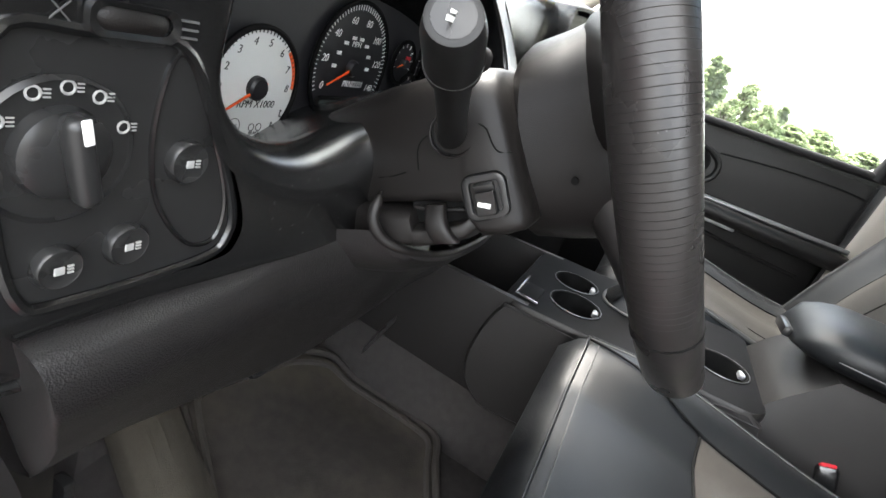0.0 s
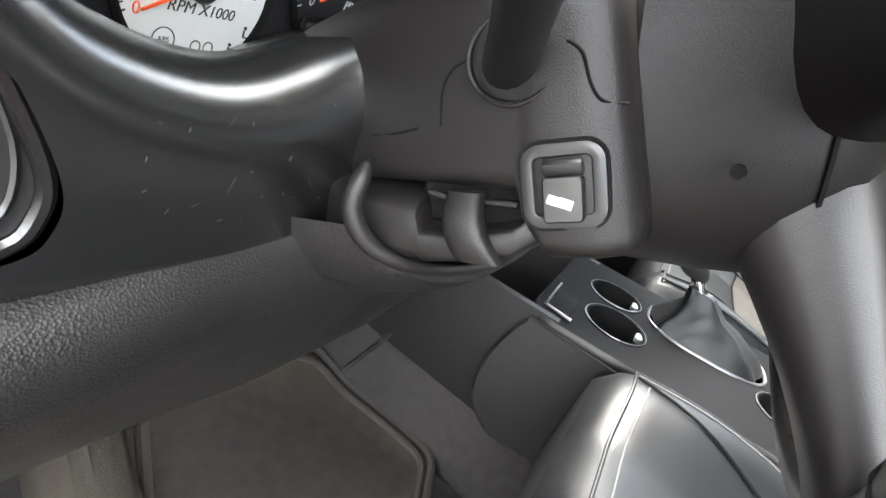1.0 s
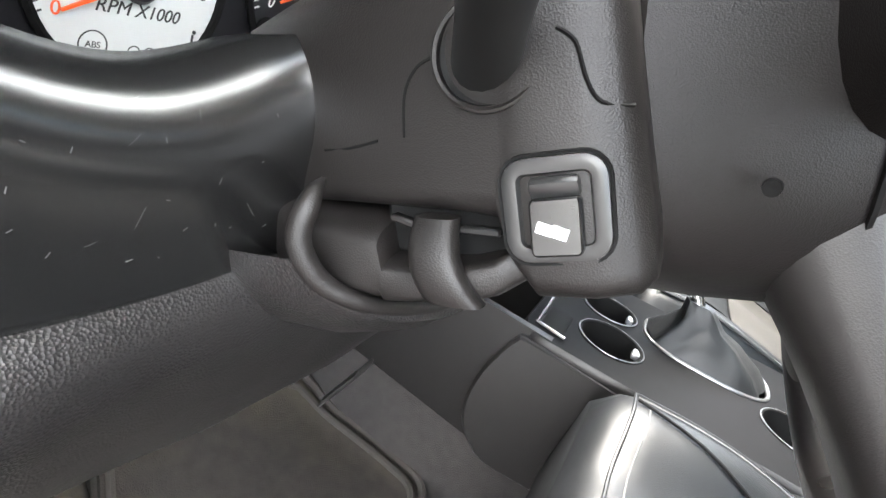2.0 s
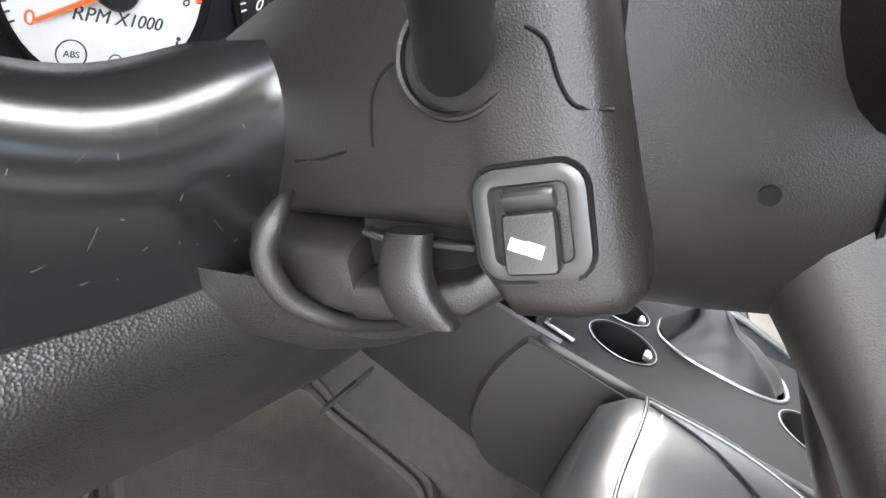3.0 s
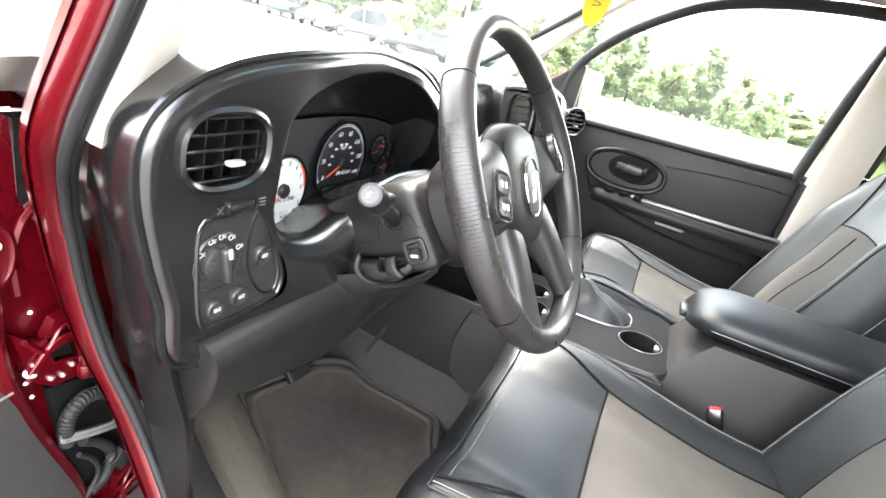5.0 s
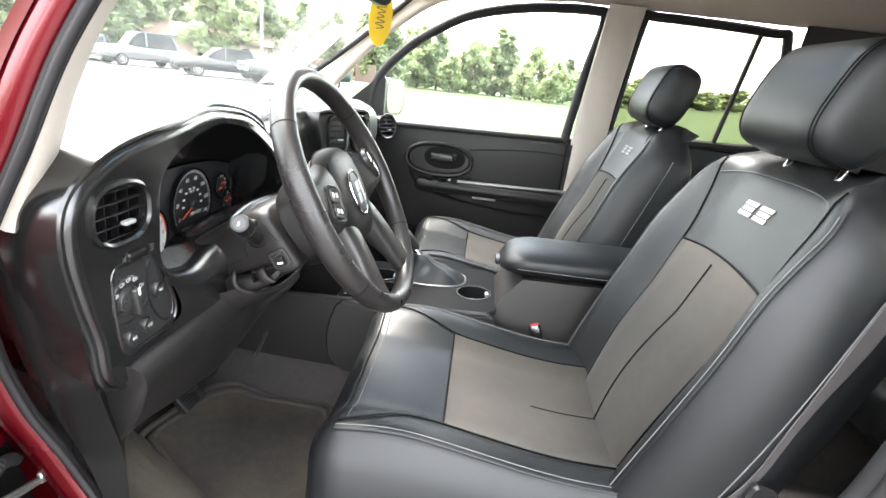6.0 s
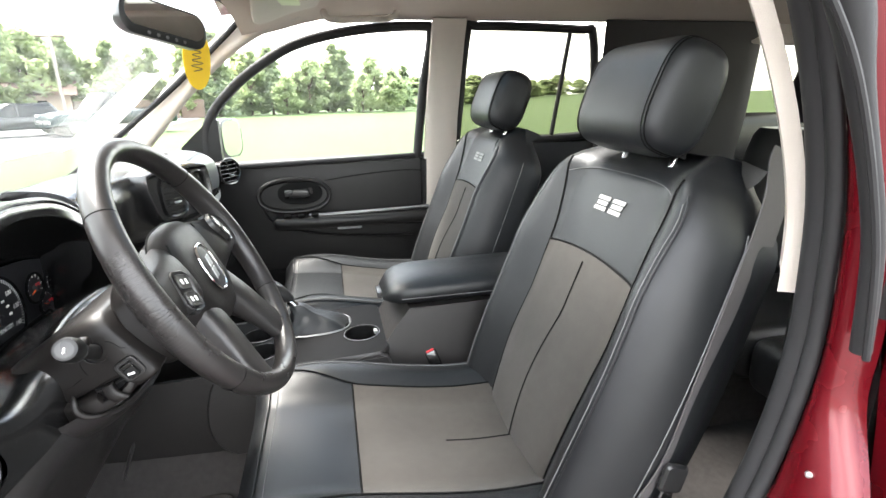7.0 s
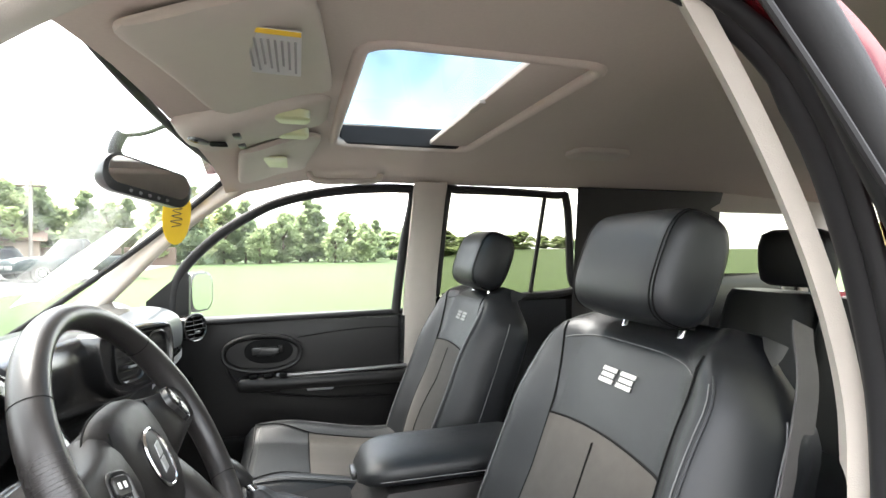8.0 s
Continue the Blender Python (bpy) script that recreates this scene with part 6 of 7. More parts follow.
part("vanity_cover", rbox((0.36, 0.36, roof_z(0.36, 0.36) - 0.027), (0.15, 0.08, 0.006), 0.003, 2), LENS, pv, "pale vanity mirror cover")
oc = thing("overhead_console", "beige overhead console with map lamps", "overhead console", (0.02, 0.4, 1.6))
rings = []
for y, hw, d in ((0.505, 0.06, 0.006), (0.495, 0.085, 0.022), (0.46, 0.105, 0.036), (0.40, 0.11, 0.036), (0.30, 0.11, 0.030), (0.25, 0.10, 0.016), (0.235, 0.08, 0.004)):
    rings.append([Vector((0.02 + p.x, y, roof_z(0.0, y) - 0.002 + p.y)) for p in ellipse(hw, d, 28, 3)])
part("console_body", loft(rings), BEIGE, oc, "", 60)
for sx in (-1, 1):
    part("map_lamp", loft([[Vector((0.02 + sx * 0.068 + p.x, 0.305 + p.y, roof_z(0, 0.305) - h)) for p in shrink(rrect(0.05, 0.065, 0.016, 5), s)] for s, h in ((0, 0.02), (0, 0.034), (0.004, 0.038), (0.012, 0.039))]), LENS, oc, "pale map lamp lens")
    part("lamp_switch", rbox((0.02 + sx * 0.045, 0.40, roof_z(0, 0.40) - 0.038), (0.03, 0.014, 0.008), 0.003, 2), GLOSS, oc)
for k in range(5):
    part("mic_slot", rbox((-0.015 + 0.007 * k, 0.435, roof_z(0, 0.45) - 0.037), (0.003, 0.03, 0.004), 0), DARK, oc, smooth=0)
part("round_button", lathe([(0.018, 0), (0.018, 0.004), (0.012, 0.006), (0, 0.005)], axis((-0.03, 0.462, roof_z(0, 0.462) - 0.034), (0, 0.2, -1), (0, 1, 0)), 24), GLOSS, oc)
mir = thing("rear_view_mirror", "black rear-view mirror on a windscreen stem", "mirror", (0.0, 0.62, 1.56))
mo = Vector((0.0, 0.548, 1.510))
mm = axis(mo, (-0.62, -0.78, 0.04)) @ Matrix.Rotation(radians(-9), 4, "Z") @ Matrix.Scale(0.88, 4)
part("mirror_housing", loft([[mm @ Vector((*p, h)) for p in shrink(rrect(0.195, 0.074, 0.032, 7), s)] for s, h in ((0.022, -0.042), (0.008, -0.034), (0.0, -0.016), (0.0, 0.003), (0.004, 0.0055))]), GLOSS, mir)
part("mirror_glass", plate(rrect(0.178, 0.052, 0.024, 7), mm @ Matrix.Translation((0, 0.006, 0.005)), 0.0015), MIRROR, mir, "rear-view mirror glass")
for k in range(5):
    part("mirror_button", lathe([(0.0035, 0), (0.003, 0.003), (0, 0.003)], mm @ Matrix.Translation((-0.04 + 0.02 * k, -0.029, 0.005)), 12), DARK_METAL, mir)
part("mirror_stem", tube(spline([mm @ Vector((0, 0.01, -0.04)), (0.0, 0.60, 1.555), (0.0, 0.60, 1.575), (0.0, 0.59, 1.595)], 6), 0.011, 10), GLOSS, mir)
part("sensor_cable", tube(spline([(0.0, 0.59, 1.59), (0.02, 0.56, 1.60), (0.015, 0.52, 1.618)], 5), 0.004, 6), RUBBER, mir)
tag = thing("price_tag", "yellow oval windscreen tag with dark scribbles", "tag", (0.42, 0.61, 1.42))
tm = axis((0.430, 0.592, 1.480), (-0.62, -0.78, -0.1))
part("tag_card", plate(ellipse(0.042, 0.078, 36, 2.1), tm, 0.001), YELLOW, tag)
part("scribble_line", tube(spline([tm @ Vector((-0.016 + 0.030 * (k % 2) + 0.003 * math.sin(2.1 * k), 0.036 - 0.0068 * k, 0.0016)) for k in range(11)], 5), 0.0011, 5), BARK, tag, "brown handwritten scribble")
pp = part("paper_sheet", grid(8, 8, lambda u, v: (0.33 + 0.15 * u - 0.09 * v, 0.905 - 0.235 * v - 0.01 * u, 1.262 + 0.180 * v + 0.006 * math.sin(3 * u + 4 * v)), thick=(0, 0.001, 0.001)), PAPER, None, "white paper sheet propped behind the windscreen")
tagged(pp, "", "paper")
gh = thing("grab_handle", "beige grab handle above the passenger window", "grab handle", (0.63, 0.15, 1.62))
part("grip", tube(spline([(0.628, 0.262, 1.628), (0.618, 0.25, 1.606), (0.612, 0.21, 1.600), (0.610, 0.15, 1.602), (0.612, 0.09, 1.604), (0.618, 0.05, 1.612), (0.628, 0.04, 1.632)], 6), 0.010, 10), BEIGE, gh)
dl = part("dome_lamp", loft([[Vector((0.27 + p.x, -0.52 + p.y, roof_z(0.27, -0.5) - h)) for p in shrink(rrect(0.10, 0.17, 0.03, 6), s)] for s, h in ((0, -0.01), (0, 0.012), (0.01, 0.018), (0.02, 0.019))]), BEIGE, None, "beige dome lamp on the headliner")
tagged(dl, "", "dome lamp")

# rear bench
rb = thing("rear_bench", "black leather rear bench seat", "rear seat", (0, -0.9, 0.5))
for cxx in (-0.36, 0.0, 0.36):
    part("rear_back", loft([[Vector((cxx + p.x * k, -1.14 - 0.28 * (z - 0.8) + p.y, z)) for p in ellipse(0.178, 0.07, 28, 4)] for z, k in ((0.75, 0.95), (0.80, 1.0), (1.15, 1.0), (1.225, 0.96), (1.25, 0.86))]), LEATHER, rb, "", 60)
    part("rear_cushion", rbox((cxx, -0.88, 0.77), (0.358, 0.50, 0.14), 0.04, 4), LEATHER, rb)
for cxx in (-0.30, 0.30):
    part("rear_headrest", loft([[Vector((cxx + p.x * k, -1.27 + p.y * k, z)) for p in ellipse(0.125, 0.055, 28, 3)] for z, k in ((1.27, 0.7), (1.285, 0.92), (1.33, 1.0), (1.40, 1.0), (1.44, 0.9), (1.455, 0.6))]), LEATHER, rb, "", 60)
    for q in (-0.05, 0.05):
        part("rear_post", tube([(cxx + q, -1.27, 1.22), (cxx + q, -1.27, 1.29)], 0.006, 10), CHROME, rb)

# ---- driver's door opening ----
seal_pts = spline([(-0.735, -0.02, 0.60), (-0.745, -0.06, 0.78), (-0.748, -0.105, 0.92), (-0.748, -0.140, 1.02), (-0.748, -0.160, 1.12), (-0.746, -0.163, 1.20), (-0.746, -0.154, 1.29), (-0.746, -0.122, 1.40), (-0.742, -0.074, 1.50), (-0.720, -0.008, 1.575), (-0.688, 0.10, 1.614),
                   (-0.685, 0.22, 1.612), (-0.695, 0.36, 1.572), (-0.714, 0.50, 1.48), (-0.727, 0.60, 1.35), (-0.736, 0.655, 1.24), (-0.735, 0.700, 1.16), (-0.712, 0.742, 1.10), (-0.694, 0.760, 1.04), (-0.680, 0.766, 0.98), (-0.668, 0.754, 0.91), (-0.656, 0.732, 0.85), (-0.648, 0.708, 0.79), (-0.650, 0.650, 0.70), (-0.672, 0.54, 0.60), (-0.70, 0.42, 0.555), (-0.715, 0.30, 0.545), (-0.715, 0.05, 0.55)], 6, True)
ds = thing("door_seal", "black rubber door opening seal", "door seal", (-0.74, 0.2, 0.6), kind="structure")
fr_ = lambda p: smooth01((p.y - 0.20) / 0.2)
low_ = lambda p: 1 + 1.8 * smooth01((1.12 - p.z) / 0.15)
mixed = lambda p, a, b: Vector((p.x + a[0] * fr_(p) + (b[0] * low_(p) if b[0] < -0.01 else b[0]) * (1 - fr_(p)), p.y + a[1] * fr_(p) + b[1] * (1 - fr_(p)), p.z + (0.4 * (abs(b[0])) if p.z > 1.5 else 0)))
part("seal_bulb", tube([mixed(p, (0, 0), (0.022, 0.0)) for p in seal_pts], 0.014, 12, True, radii=[0.013 - 0.0055 * fr_(p) for p in seal_pts]), RUBBER, ds)
part("seal_lip", tube([mixed(p, (-0.008, -0.008), (0.006, 0.004)) for p in seal_pts], 0.009, 10, True, radii=[0.0075 - 0.003 * fr_(p) for p in seal_pts]), RUBBER, ds)
body = thing("car_body", "dark red metallic body side with open front doorway", "car body", (-0.8, 0, 0.5), kind="structure")
part("door_aperture", loft([[mixed(p, f, r) for p in seal_pts] for f, r in (((0.008, 0.008), (0.006, -0.012)), ((-0.006, 0.004), (-0.001, 0.0)), ((-0.010, 0.008), (-0.009, 0.006)), ((-0.011, 0.022), (-0.0175, 0.005)), ((-0.002, 0.055), (-0.025, -0.010)), ((-0.010, 0.034), (-0.027, -0.022)), ((-0.002, 0.050), (-0.0275, -0.03)))], True, False), PAINT, body, "dark red painted door aperture", 60)
part("centre_pillar_trim", grid(8, 20, lambda u, v: (-0.678 - 0.020 * u - 0.012 * smooth01((0.06 - v) / 0.06) * (1 - u), -0.167 + 0.85 * max(0, 0.44 * v - 0.048) ** 1.6 + 0.85 * (0.020 * u - 0.002), 1.18 + 0.432 * v), thick=(-0.008, -0.014, 0)), BEIGE, body, "beige driver side centre pillar trim")
part("lower_pillar_trim", grid(8, 20, lambda u, v: (-0.63 - 0.085 * u, (-0.245 + 0.075 * u) + 0.10 * smooth01((0.5 - v) / 0.5), 0.56 + 0.62 * v), thick=(0.0, -0.08, 0)), PLASTIC, body, "black lower pillar trim")
part("sill_plate", rbox((-0.685, 0.25, 0.525), (0.07, 0.86, 0.05), 0.015, 2), PLASTIC, body, "black sill plate")
part("sill_panel", rbox((-0.79, 0.25, 0.46), (0.10, 1.3, 0.16), 0.03, 3), PAINT, body)
# rear side: rear door edge, its seal, glass frame
part("rear_door_skin", grid(10, 14, lambda u, v: (-0.835 + 0.03 * (2 * v - 1) ** 2, -0.20 - 0.85 * u, 0.50 + 0.68 * v), thick=(0.04, 0, 0)), PAINT, body, "closed dark red rear door")
part("rear_door_trim", grid(10, 10, lambda u, v: (-0.745, -0.20 - 0.82 * u, 0.52 + 0.68 * v), thick=(-0.03, 0, 0)), PLASTIC, body, "black rear door inner panel")
part("rear_frame_strip", tube(spline([(-0.790, -0.150, 1.16), (-0.789, -0.138, 1.261), (-0.784, -0.102, 1.375), (-0.778, -0.076, 1.45), (-0.764, -0.012, 1.56), (-0.748, 0.09, 1.64), (-0.745, 0.3, 1.645)], 8), 0.008, 12, radii=[0.008 + 0.008 * smooth01((k - 12) / 14) for k in range(49)]), RUBBER, body, "black outer frame strip")
part("rear_frame_strip", tube(spline([(-0.803, -0.140, 1.16), (-0.801, -0.126, 1.261), (-0.798, -0.086, 1.375), (-0.790, -0.043, 1.45), (-0.770, 0.03, 1.565), (-0.757, 0.1, 1.655)], 8), 0.003, 8), RUBBER, body, "black drip moulding")
part("rain_deflector", grid(12, 4, lambda u, v: (-0.86 - 0.02 * math.sin(math.pi * u) + 0.03 * v, -0.22 - 0.62 * u, 1.52 + 0.05 * v + 0.03 * math.sin(math.pi * u)), thick=(0.004, 0, 0)), TINT, body, "smoked rain deflector")
rg = part("rear_pane", grid(6, 6, lambda u, v: (-0.775 + 0.05 * v, -0.20 - 0.60 * u, 1.19 + 0.42 * v), thick=(-0.004, 0, 0)), TINT, body, "tinted rear side window")
rg.visible_shadow = False
part("rear_upper_frame", tube(spline([(-0.775, -0.20, 1.18), (-0.735, -0.20, 1.56), (-0.73, -0.25, 1.605), (-0.73, -0.75, 1.60), (-0.74, -0.83, 1.55), (-0.775, -0.85, 1.18)], 6), 0.018, 8), RUBBER, body)
part("cargo_wall", rbox((-0.745, -1.50, 1.05), (0.03, 1.0, 0.5), 0.01, 1), PLASTIC, body)
part("cargo_upper", rbox((-0.705, -1.40, 1.61), (0.03, 1.2, 0.09), 0.01, 1), BEIGE, body)
part("rear_pillar", rbox((-0.735, -0.90, 1.35), (0.03, 0.14, 0.60), 0.01, 1), BEIGE, body)
part("tail_pillar", rbox((-0.715, -1.92, 1.35), (0.04, 0.20, 0.60), 0.01, 1), BEIGE, body)
# latch recess and screws low on the pillar
lm = axis((-0.792, -0.150, 1.012), (-0.80, 0.6, 0))
latch = part("latch_recess", loft([[lm @ Vector((*p, h)) for p in shrink(rrect(0.030, 0.046, 0.006), q)] for q, h in ((-0.003, -0.002), (0.0, 0.0012), (0.002, 0.0004), (0.004, -0.003))]), PAINT, body, "dark recess with latch pieces")
part("latch_claw", rbox(lm @ Vector((0.002, 0.004, 0.0)), (0.008, 0.016, 0.006), 0.002, 2, lm.to_3x3()), DARK_METAL, latch)
for qx, qy in ((-0.019, 0.020), (0.020, -0.014), (-0.016, -0.026)):
    part("flange_screw", lathe([(0.0032, -0.001), (0.0032, 0.0014), (0.002, 0.0022), (0, 0.0022)], lm @ Matrix.Translation((qx, qy, 0)), 12), STEEL, body)

# ---- open driver's door ----
HP = Vector((-0.695, 0.862, -0.030))
dd = thing("driver_door", "open driver door with grey trim and red painted edge", "car door", (-0.80, 0.82, 0.5))
ang = radians(8)
dx_, dy_ = Vector((-math.cos(ang), -math.sin(ang), 0)), Vector((math.sin(ang), -math.cos(ang), 0))


def dp(s, z, d=0.0):
    """A place on the door's inner side: metres from the hinge edge, height, metres proud."""
    return HP + dx_ * s + Vector((0, 0, z)) + dy_ * d


edge = lambda z: 0.038 + 0.06 * smooth01((z - 1.0) / 0.1) - 0.105 * smooth01((0.95 - z) / 0.40)
toph = lambda s: 1.160 + 0.13 * smooth01((s + 0.06) / 0.12) + 0.20 * max(0, s)
part("door_inner_panel", grid(10, 30, lambda u, v: dp(-0.19 + 1.13 * u ** 1.5 + (0.0 if v < 0.7 else 0.185 * smooth01((v - 0.7) / 0.2)) * (1 - u), 0.38 + (toph(-0.19 + 1.13 * u ** 1.5) - 0.38) * v, 0.008 * math.sin(9 * v) * (1 - u)), thick=tuple(dy_ * -0.06)), PAINT, dd, "dark red painted inner door panel")
part("door_trim", grid(16, 24, lambda u, v: dp(edge(0.48 + 0.60 * v) + 0.86 * u, 0.48 + 0.60 * v, 0.018 + 0.008 * smooth01(u * 14) + 0.012 * smooth01((0.66 - v) / 0.03)), thick=tuple(dy_ * -0.02)), TRIM_GREY, dd, "grey plastic door trim")
part("trim_split_line", tube([dp(edge(0.885) + 0.0 + 0.8 * k / 10, 0.885 - 0.016 * k / 10 * 2, 0.035) for k in range(11)], 0.0014, 6), STEEL, dd)
part("door_edge_flange", tube([dp(edge(z) - 0.006, z, 0.014) for z in [0.48 + 0.66 * k / 20 for k in range(21)]], 0.010, 8), PAINT, dd)
part("dished_panel", loft([[dp(0.028 + p.x, 1.030 + p.y, h) for p in ellipse(r_, r_ * 1.5, 28)] for r_, h in ((0.030, 0.004), (0.028, 0.012), (0.024, 0.013), (0.020, 0.010))]), PAINT, dd)
for s, z, r_ in ((0.026, 1.045, 0.0058), (0.000, 0.882, 0.0055), (-0.085, 0.600, 0.0050)):
    part("hinge_bolt", lathe([(r_, 0), (r_, 0.005), (r_ * 0.7, 0.009), (0, 0.010)], axis(dp(s, z, 0.014), dy_), 14), PRINT_WHITE, dd, "pale hex bolt")
def on_door(s0, z0, d, turn=0):
    return Matrix.Translation(dp(s0, z0, d)) @ axis((0, 0, 0), dy_) @ Matrix.Rotation(radians(turn), 4, "Z")


for z0, s0, turn in ((0.885, -0.026, 0), (0.570, -0.135, 24)):
    hm_ = on_door(s0, z0, 0.006, turn)
    out = [Vector(p) for p in ((-0.043, 0.055), (-0.020, 0.034), (-0.008, 0.032), (0.004, 0.052), (0.031, 0.056), (0.036, 0.020), (0.041, -0.025), (0.030, -0.040), (0.001, -0.037), (-0.025, -0.016), (-0.035, 0.025))]
    gap = [Vector(p) for p in ((-0.006, 0.032), (0.023, 0.030), (0.030, -0.011), (0.002, -0.003), (-0.004, 0.014))]
    hg = part("hinge", merge(sheet_with_holes(out, [gap], hm_ @ Matrix.Translation((0, 0, 0.012))), loft([[hm_ @ Vector((*p, h)) for p in out] for h in (0.012, 0.0)], True, False)), PAINT, dd, "dark red stamped door hinge")
    part("hinge_pocket", plate(gap, hm_ @ Matrix.Translation((0, 0, 0.002)), 0.002), DARK, hg)
    part("hinge_rim", tube([hm_ @ Vector((*p, 0.012)) for p in shrink(gap, -0.002)], 0.0016, 6, True), PAINT, hg)
    part("hinge_pin", tube([hm_ @ Vector((0.034, -0.034, 0.020)), hm_ @ Vector((0.027, 0.048, 0.020))], 0.0065, 12), PAINT, hg)
    for q in (-0.028, 0.038):
        part("hinge_knuckle", lathe([(0.0095, -0.009), (0.0105, -0.007), (0.0105, 0.007), (0.0095, 0.009)], axis(hm_ @ Vector((0.031 - 0.08 * q, q, 0.020)), hm_.to_3x3() @ Vector((-0.08, 1, 0)), (1, 0, 0)), 16), PAINT, hg)
    part("hinge_arm", loft([[hm_ @ Vector((-0.030 + 0.056 * u, -0.006 + 0.034 * math.sin(2.2 * u) + p.x, 0.014 + 0.006 * u + p.y)) for p in rrect(0.013, 0.006, 0.0025, 3)] for u in (0, 0.25, 0.5, 0.75, 1.0)]), PAINT, hg)
    part("hinge_rib", tube(spline([hm_ @ Vector((-0.030, 0.040, 0.013)), hm_ @ Vector((-0.012, 0.020, 0.016)), hm_ @ Vector((0.006, 0.040, 0.016)), hm_ @ Vector((0.028, 0.046, 0.013))], 5), 0.0030, 8), PAINT, hg)
    for k, (qx, qy) in enumerate(((-0.022, 0.006), (0.010, -0.026), (0.022, -0.018), (-0.004, -0.022))):
        part("hinge_screw", lathe([(0.0036, 0), (0.0034, 0.003), (0.0018, 0.0045), (0, 0.0045)], axis(hm_ @ Vector((qx, qy, 0.012)), dy_), 10), STEEL, hg)
part("raised_swage", tube(spline([dp(0.085, 1.11, 0.004), dp(0.070, 1.08, 0.006), dp(0.066, 1.03, 0.006), dp(0.052, 0.975, 0.006), dp(0.030, 0.93, 0.004)], 8), 0.007, 8), PAINT, dd)
part("raised_swage", tube(spline([dp(-0.09, 1.10, 0.0), dp(-0.05, 1.085, 0.004), dp(-0.012, 1.060, 0.005), dp(0.0, 1.02, 0.004), dp(-0.004, 0.975, 0.002)], 8), 0.006, 8), PAINT, dd)
for s_, z_ in ((0.006, 0.873), (0.0, 0.851), (-0.060, 0.880), (-0.003, 0.959)):
    part("small_fastener", lathe([(0.0024, 0), (0.002, 0.002), (0, 0.0025)], axis(dp(s_, z_, 0.018), dy_), 10), PRINT_WHITE, dd)
# no real opening: a flat near-black plate paints its shade
part("gap_shade_plate", plate([Vector((-s_, z_ - 0.74)) for s_, z_ in ((-0.024, 0.842), (-0.100, 0.820), (-0.135, 0.660), (-0.080, 0.615), (-0.041, 0.736))], Matrix.Translation(dp(0, 0.74, 0.002)) @ axis((0, 0, 0), dy_), 0.008), DARK, dd, "near-black plate standing for the shade in the wiring opening")
strap = [dp(-0.026, 0.770, 0.024), dp(-0.052, 0.763, 0.032), dp(-0.077, 0.756, 0.036), dp(-0.104, 0.750, 0.040)]
part("check_strap", ribbon(strap, 0.011, (0, 0.2, 1), 0.005), STEEL, dd, "zinc door check strap")
part("strap_rib", tube([p + dy_ * 0.003 for p in strap], 0.0017, 6), STEEL, dd)
sb = on_door(-0.117, 0.748, 0.040, -14)
part("strap_bracket", merge(rbox(sb @ Vector((0, 0, 0)), (0.026, 0.018, 0.010), 0.003, 2, sb.to_3x3()), rbox(sb @ Vector((0.015, 0.002, -0.006)), (0.006, 0.026, 0.018), 0.002, 1, sb.to_3x3())), STEEL, dd, "zinc strap bracket")
part("bracket_bolt", lathe([(0.0045, 0), (0.004, 0.004), (0, 0.005)], axis(sb @ Vector((-0.003, 0, 0.005)), dy_), 8), PRINT_WHITE, dd)
cb = spline([dp(-0.040, 0.752, 0.018), dp(-0.034, 0.780, 0.024), dp(-0.036, 0.804, 0.028), dp(-0.054, 0.815, 0.028), dp(-0.080, 0.806, 0.024), dp(-0.098, 0.790, 0.018)], 10)
cond = part("wire_conduit", tube(cb, 0.0080, 12), RUBBER, dd, "ribbed black wire conduit")
for k in range(0, len(cb) - 1, 2):
    d = (cb[k + 1] - cb[k]).normalized()
    part("conduit_rib", lathe([(0.0088, -0.0016), (0.0096, 0), (0.0088, 0.0016)], axis(cb[k], d, (1, 0, 0.1)), 12), RUBBER, cond)
for path, r_ in (([(-0.056, 0.744), (-0.080, 0.722), (-0.098, 0.690), (-0.090, 0.655), (-0.066, 0.645)], 0.0075), ([(-0.050, 0.725), (-0.070, 0.700), (-0.078, 0.670), (-0.060, 0.640)], 0.0035), ([(-0.070, 0.735), (-0.090, 0.705), (-0.110, 0.690)], 0.003)):
    part("wire_loom", tube(spline([dp(a_, b_, 0.024) for a_, b_ in path], 8), r_, 10), RUBBER, dd, "black taped wire loom")
pm_ = on_door(-0.104, 0.676, 0.030, 30)
part("wire_plug", merge(rbox(pm_ @ Vector((0, 0, 0)), (0.022, 0.032, 0.018), 0.003, 2, pm_.to_3x3()), rbox(pm_ @ Vector((-0.004, 0.018, 0.002)), (0.014, 0.010, 0.012), 0.002, 1, pm_.to_3x3())), GLOSS, dd, "black wiring plug")
part("wire_clip", rbox(dp(-0.112, 0.692, 0.042), (0.009, 0.007, 0.011), 0.002, 2), mat("purple_plastic", (0.22, 0.03, 0.25), 0.4), dd, "purple plug clip")

# ---- engine bonnet ----
tagged(part("bonnet", grid(16, 12, lambda u, v: (-0.85 + 1.7 * u, 1.17 + 1.15 * v, 1.085 - 0.13 * v ** 1.5 - 0.05 * (2 * u - 1) ** 4 + 0.02 * math.exp(-((2 * u - 1) / 0.5) ** 2)), thick=(0, 0, -0.03)), PAINT, None, "dark red bonnet"), "", "bonnet", "", "structure")
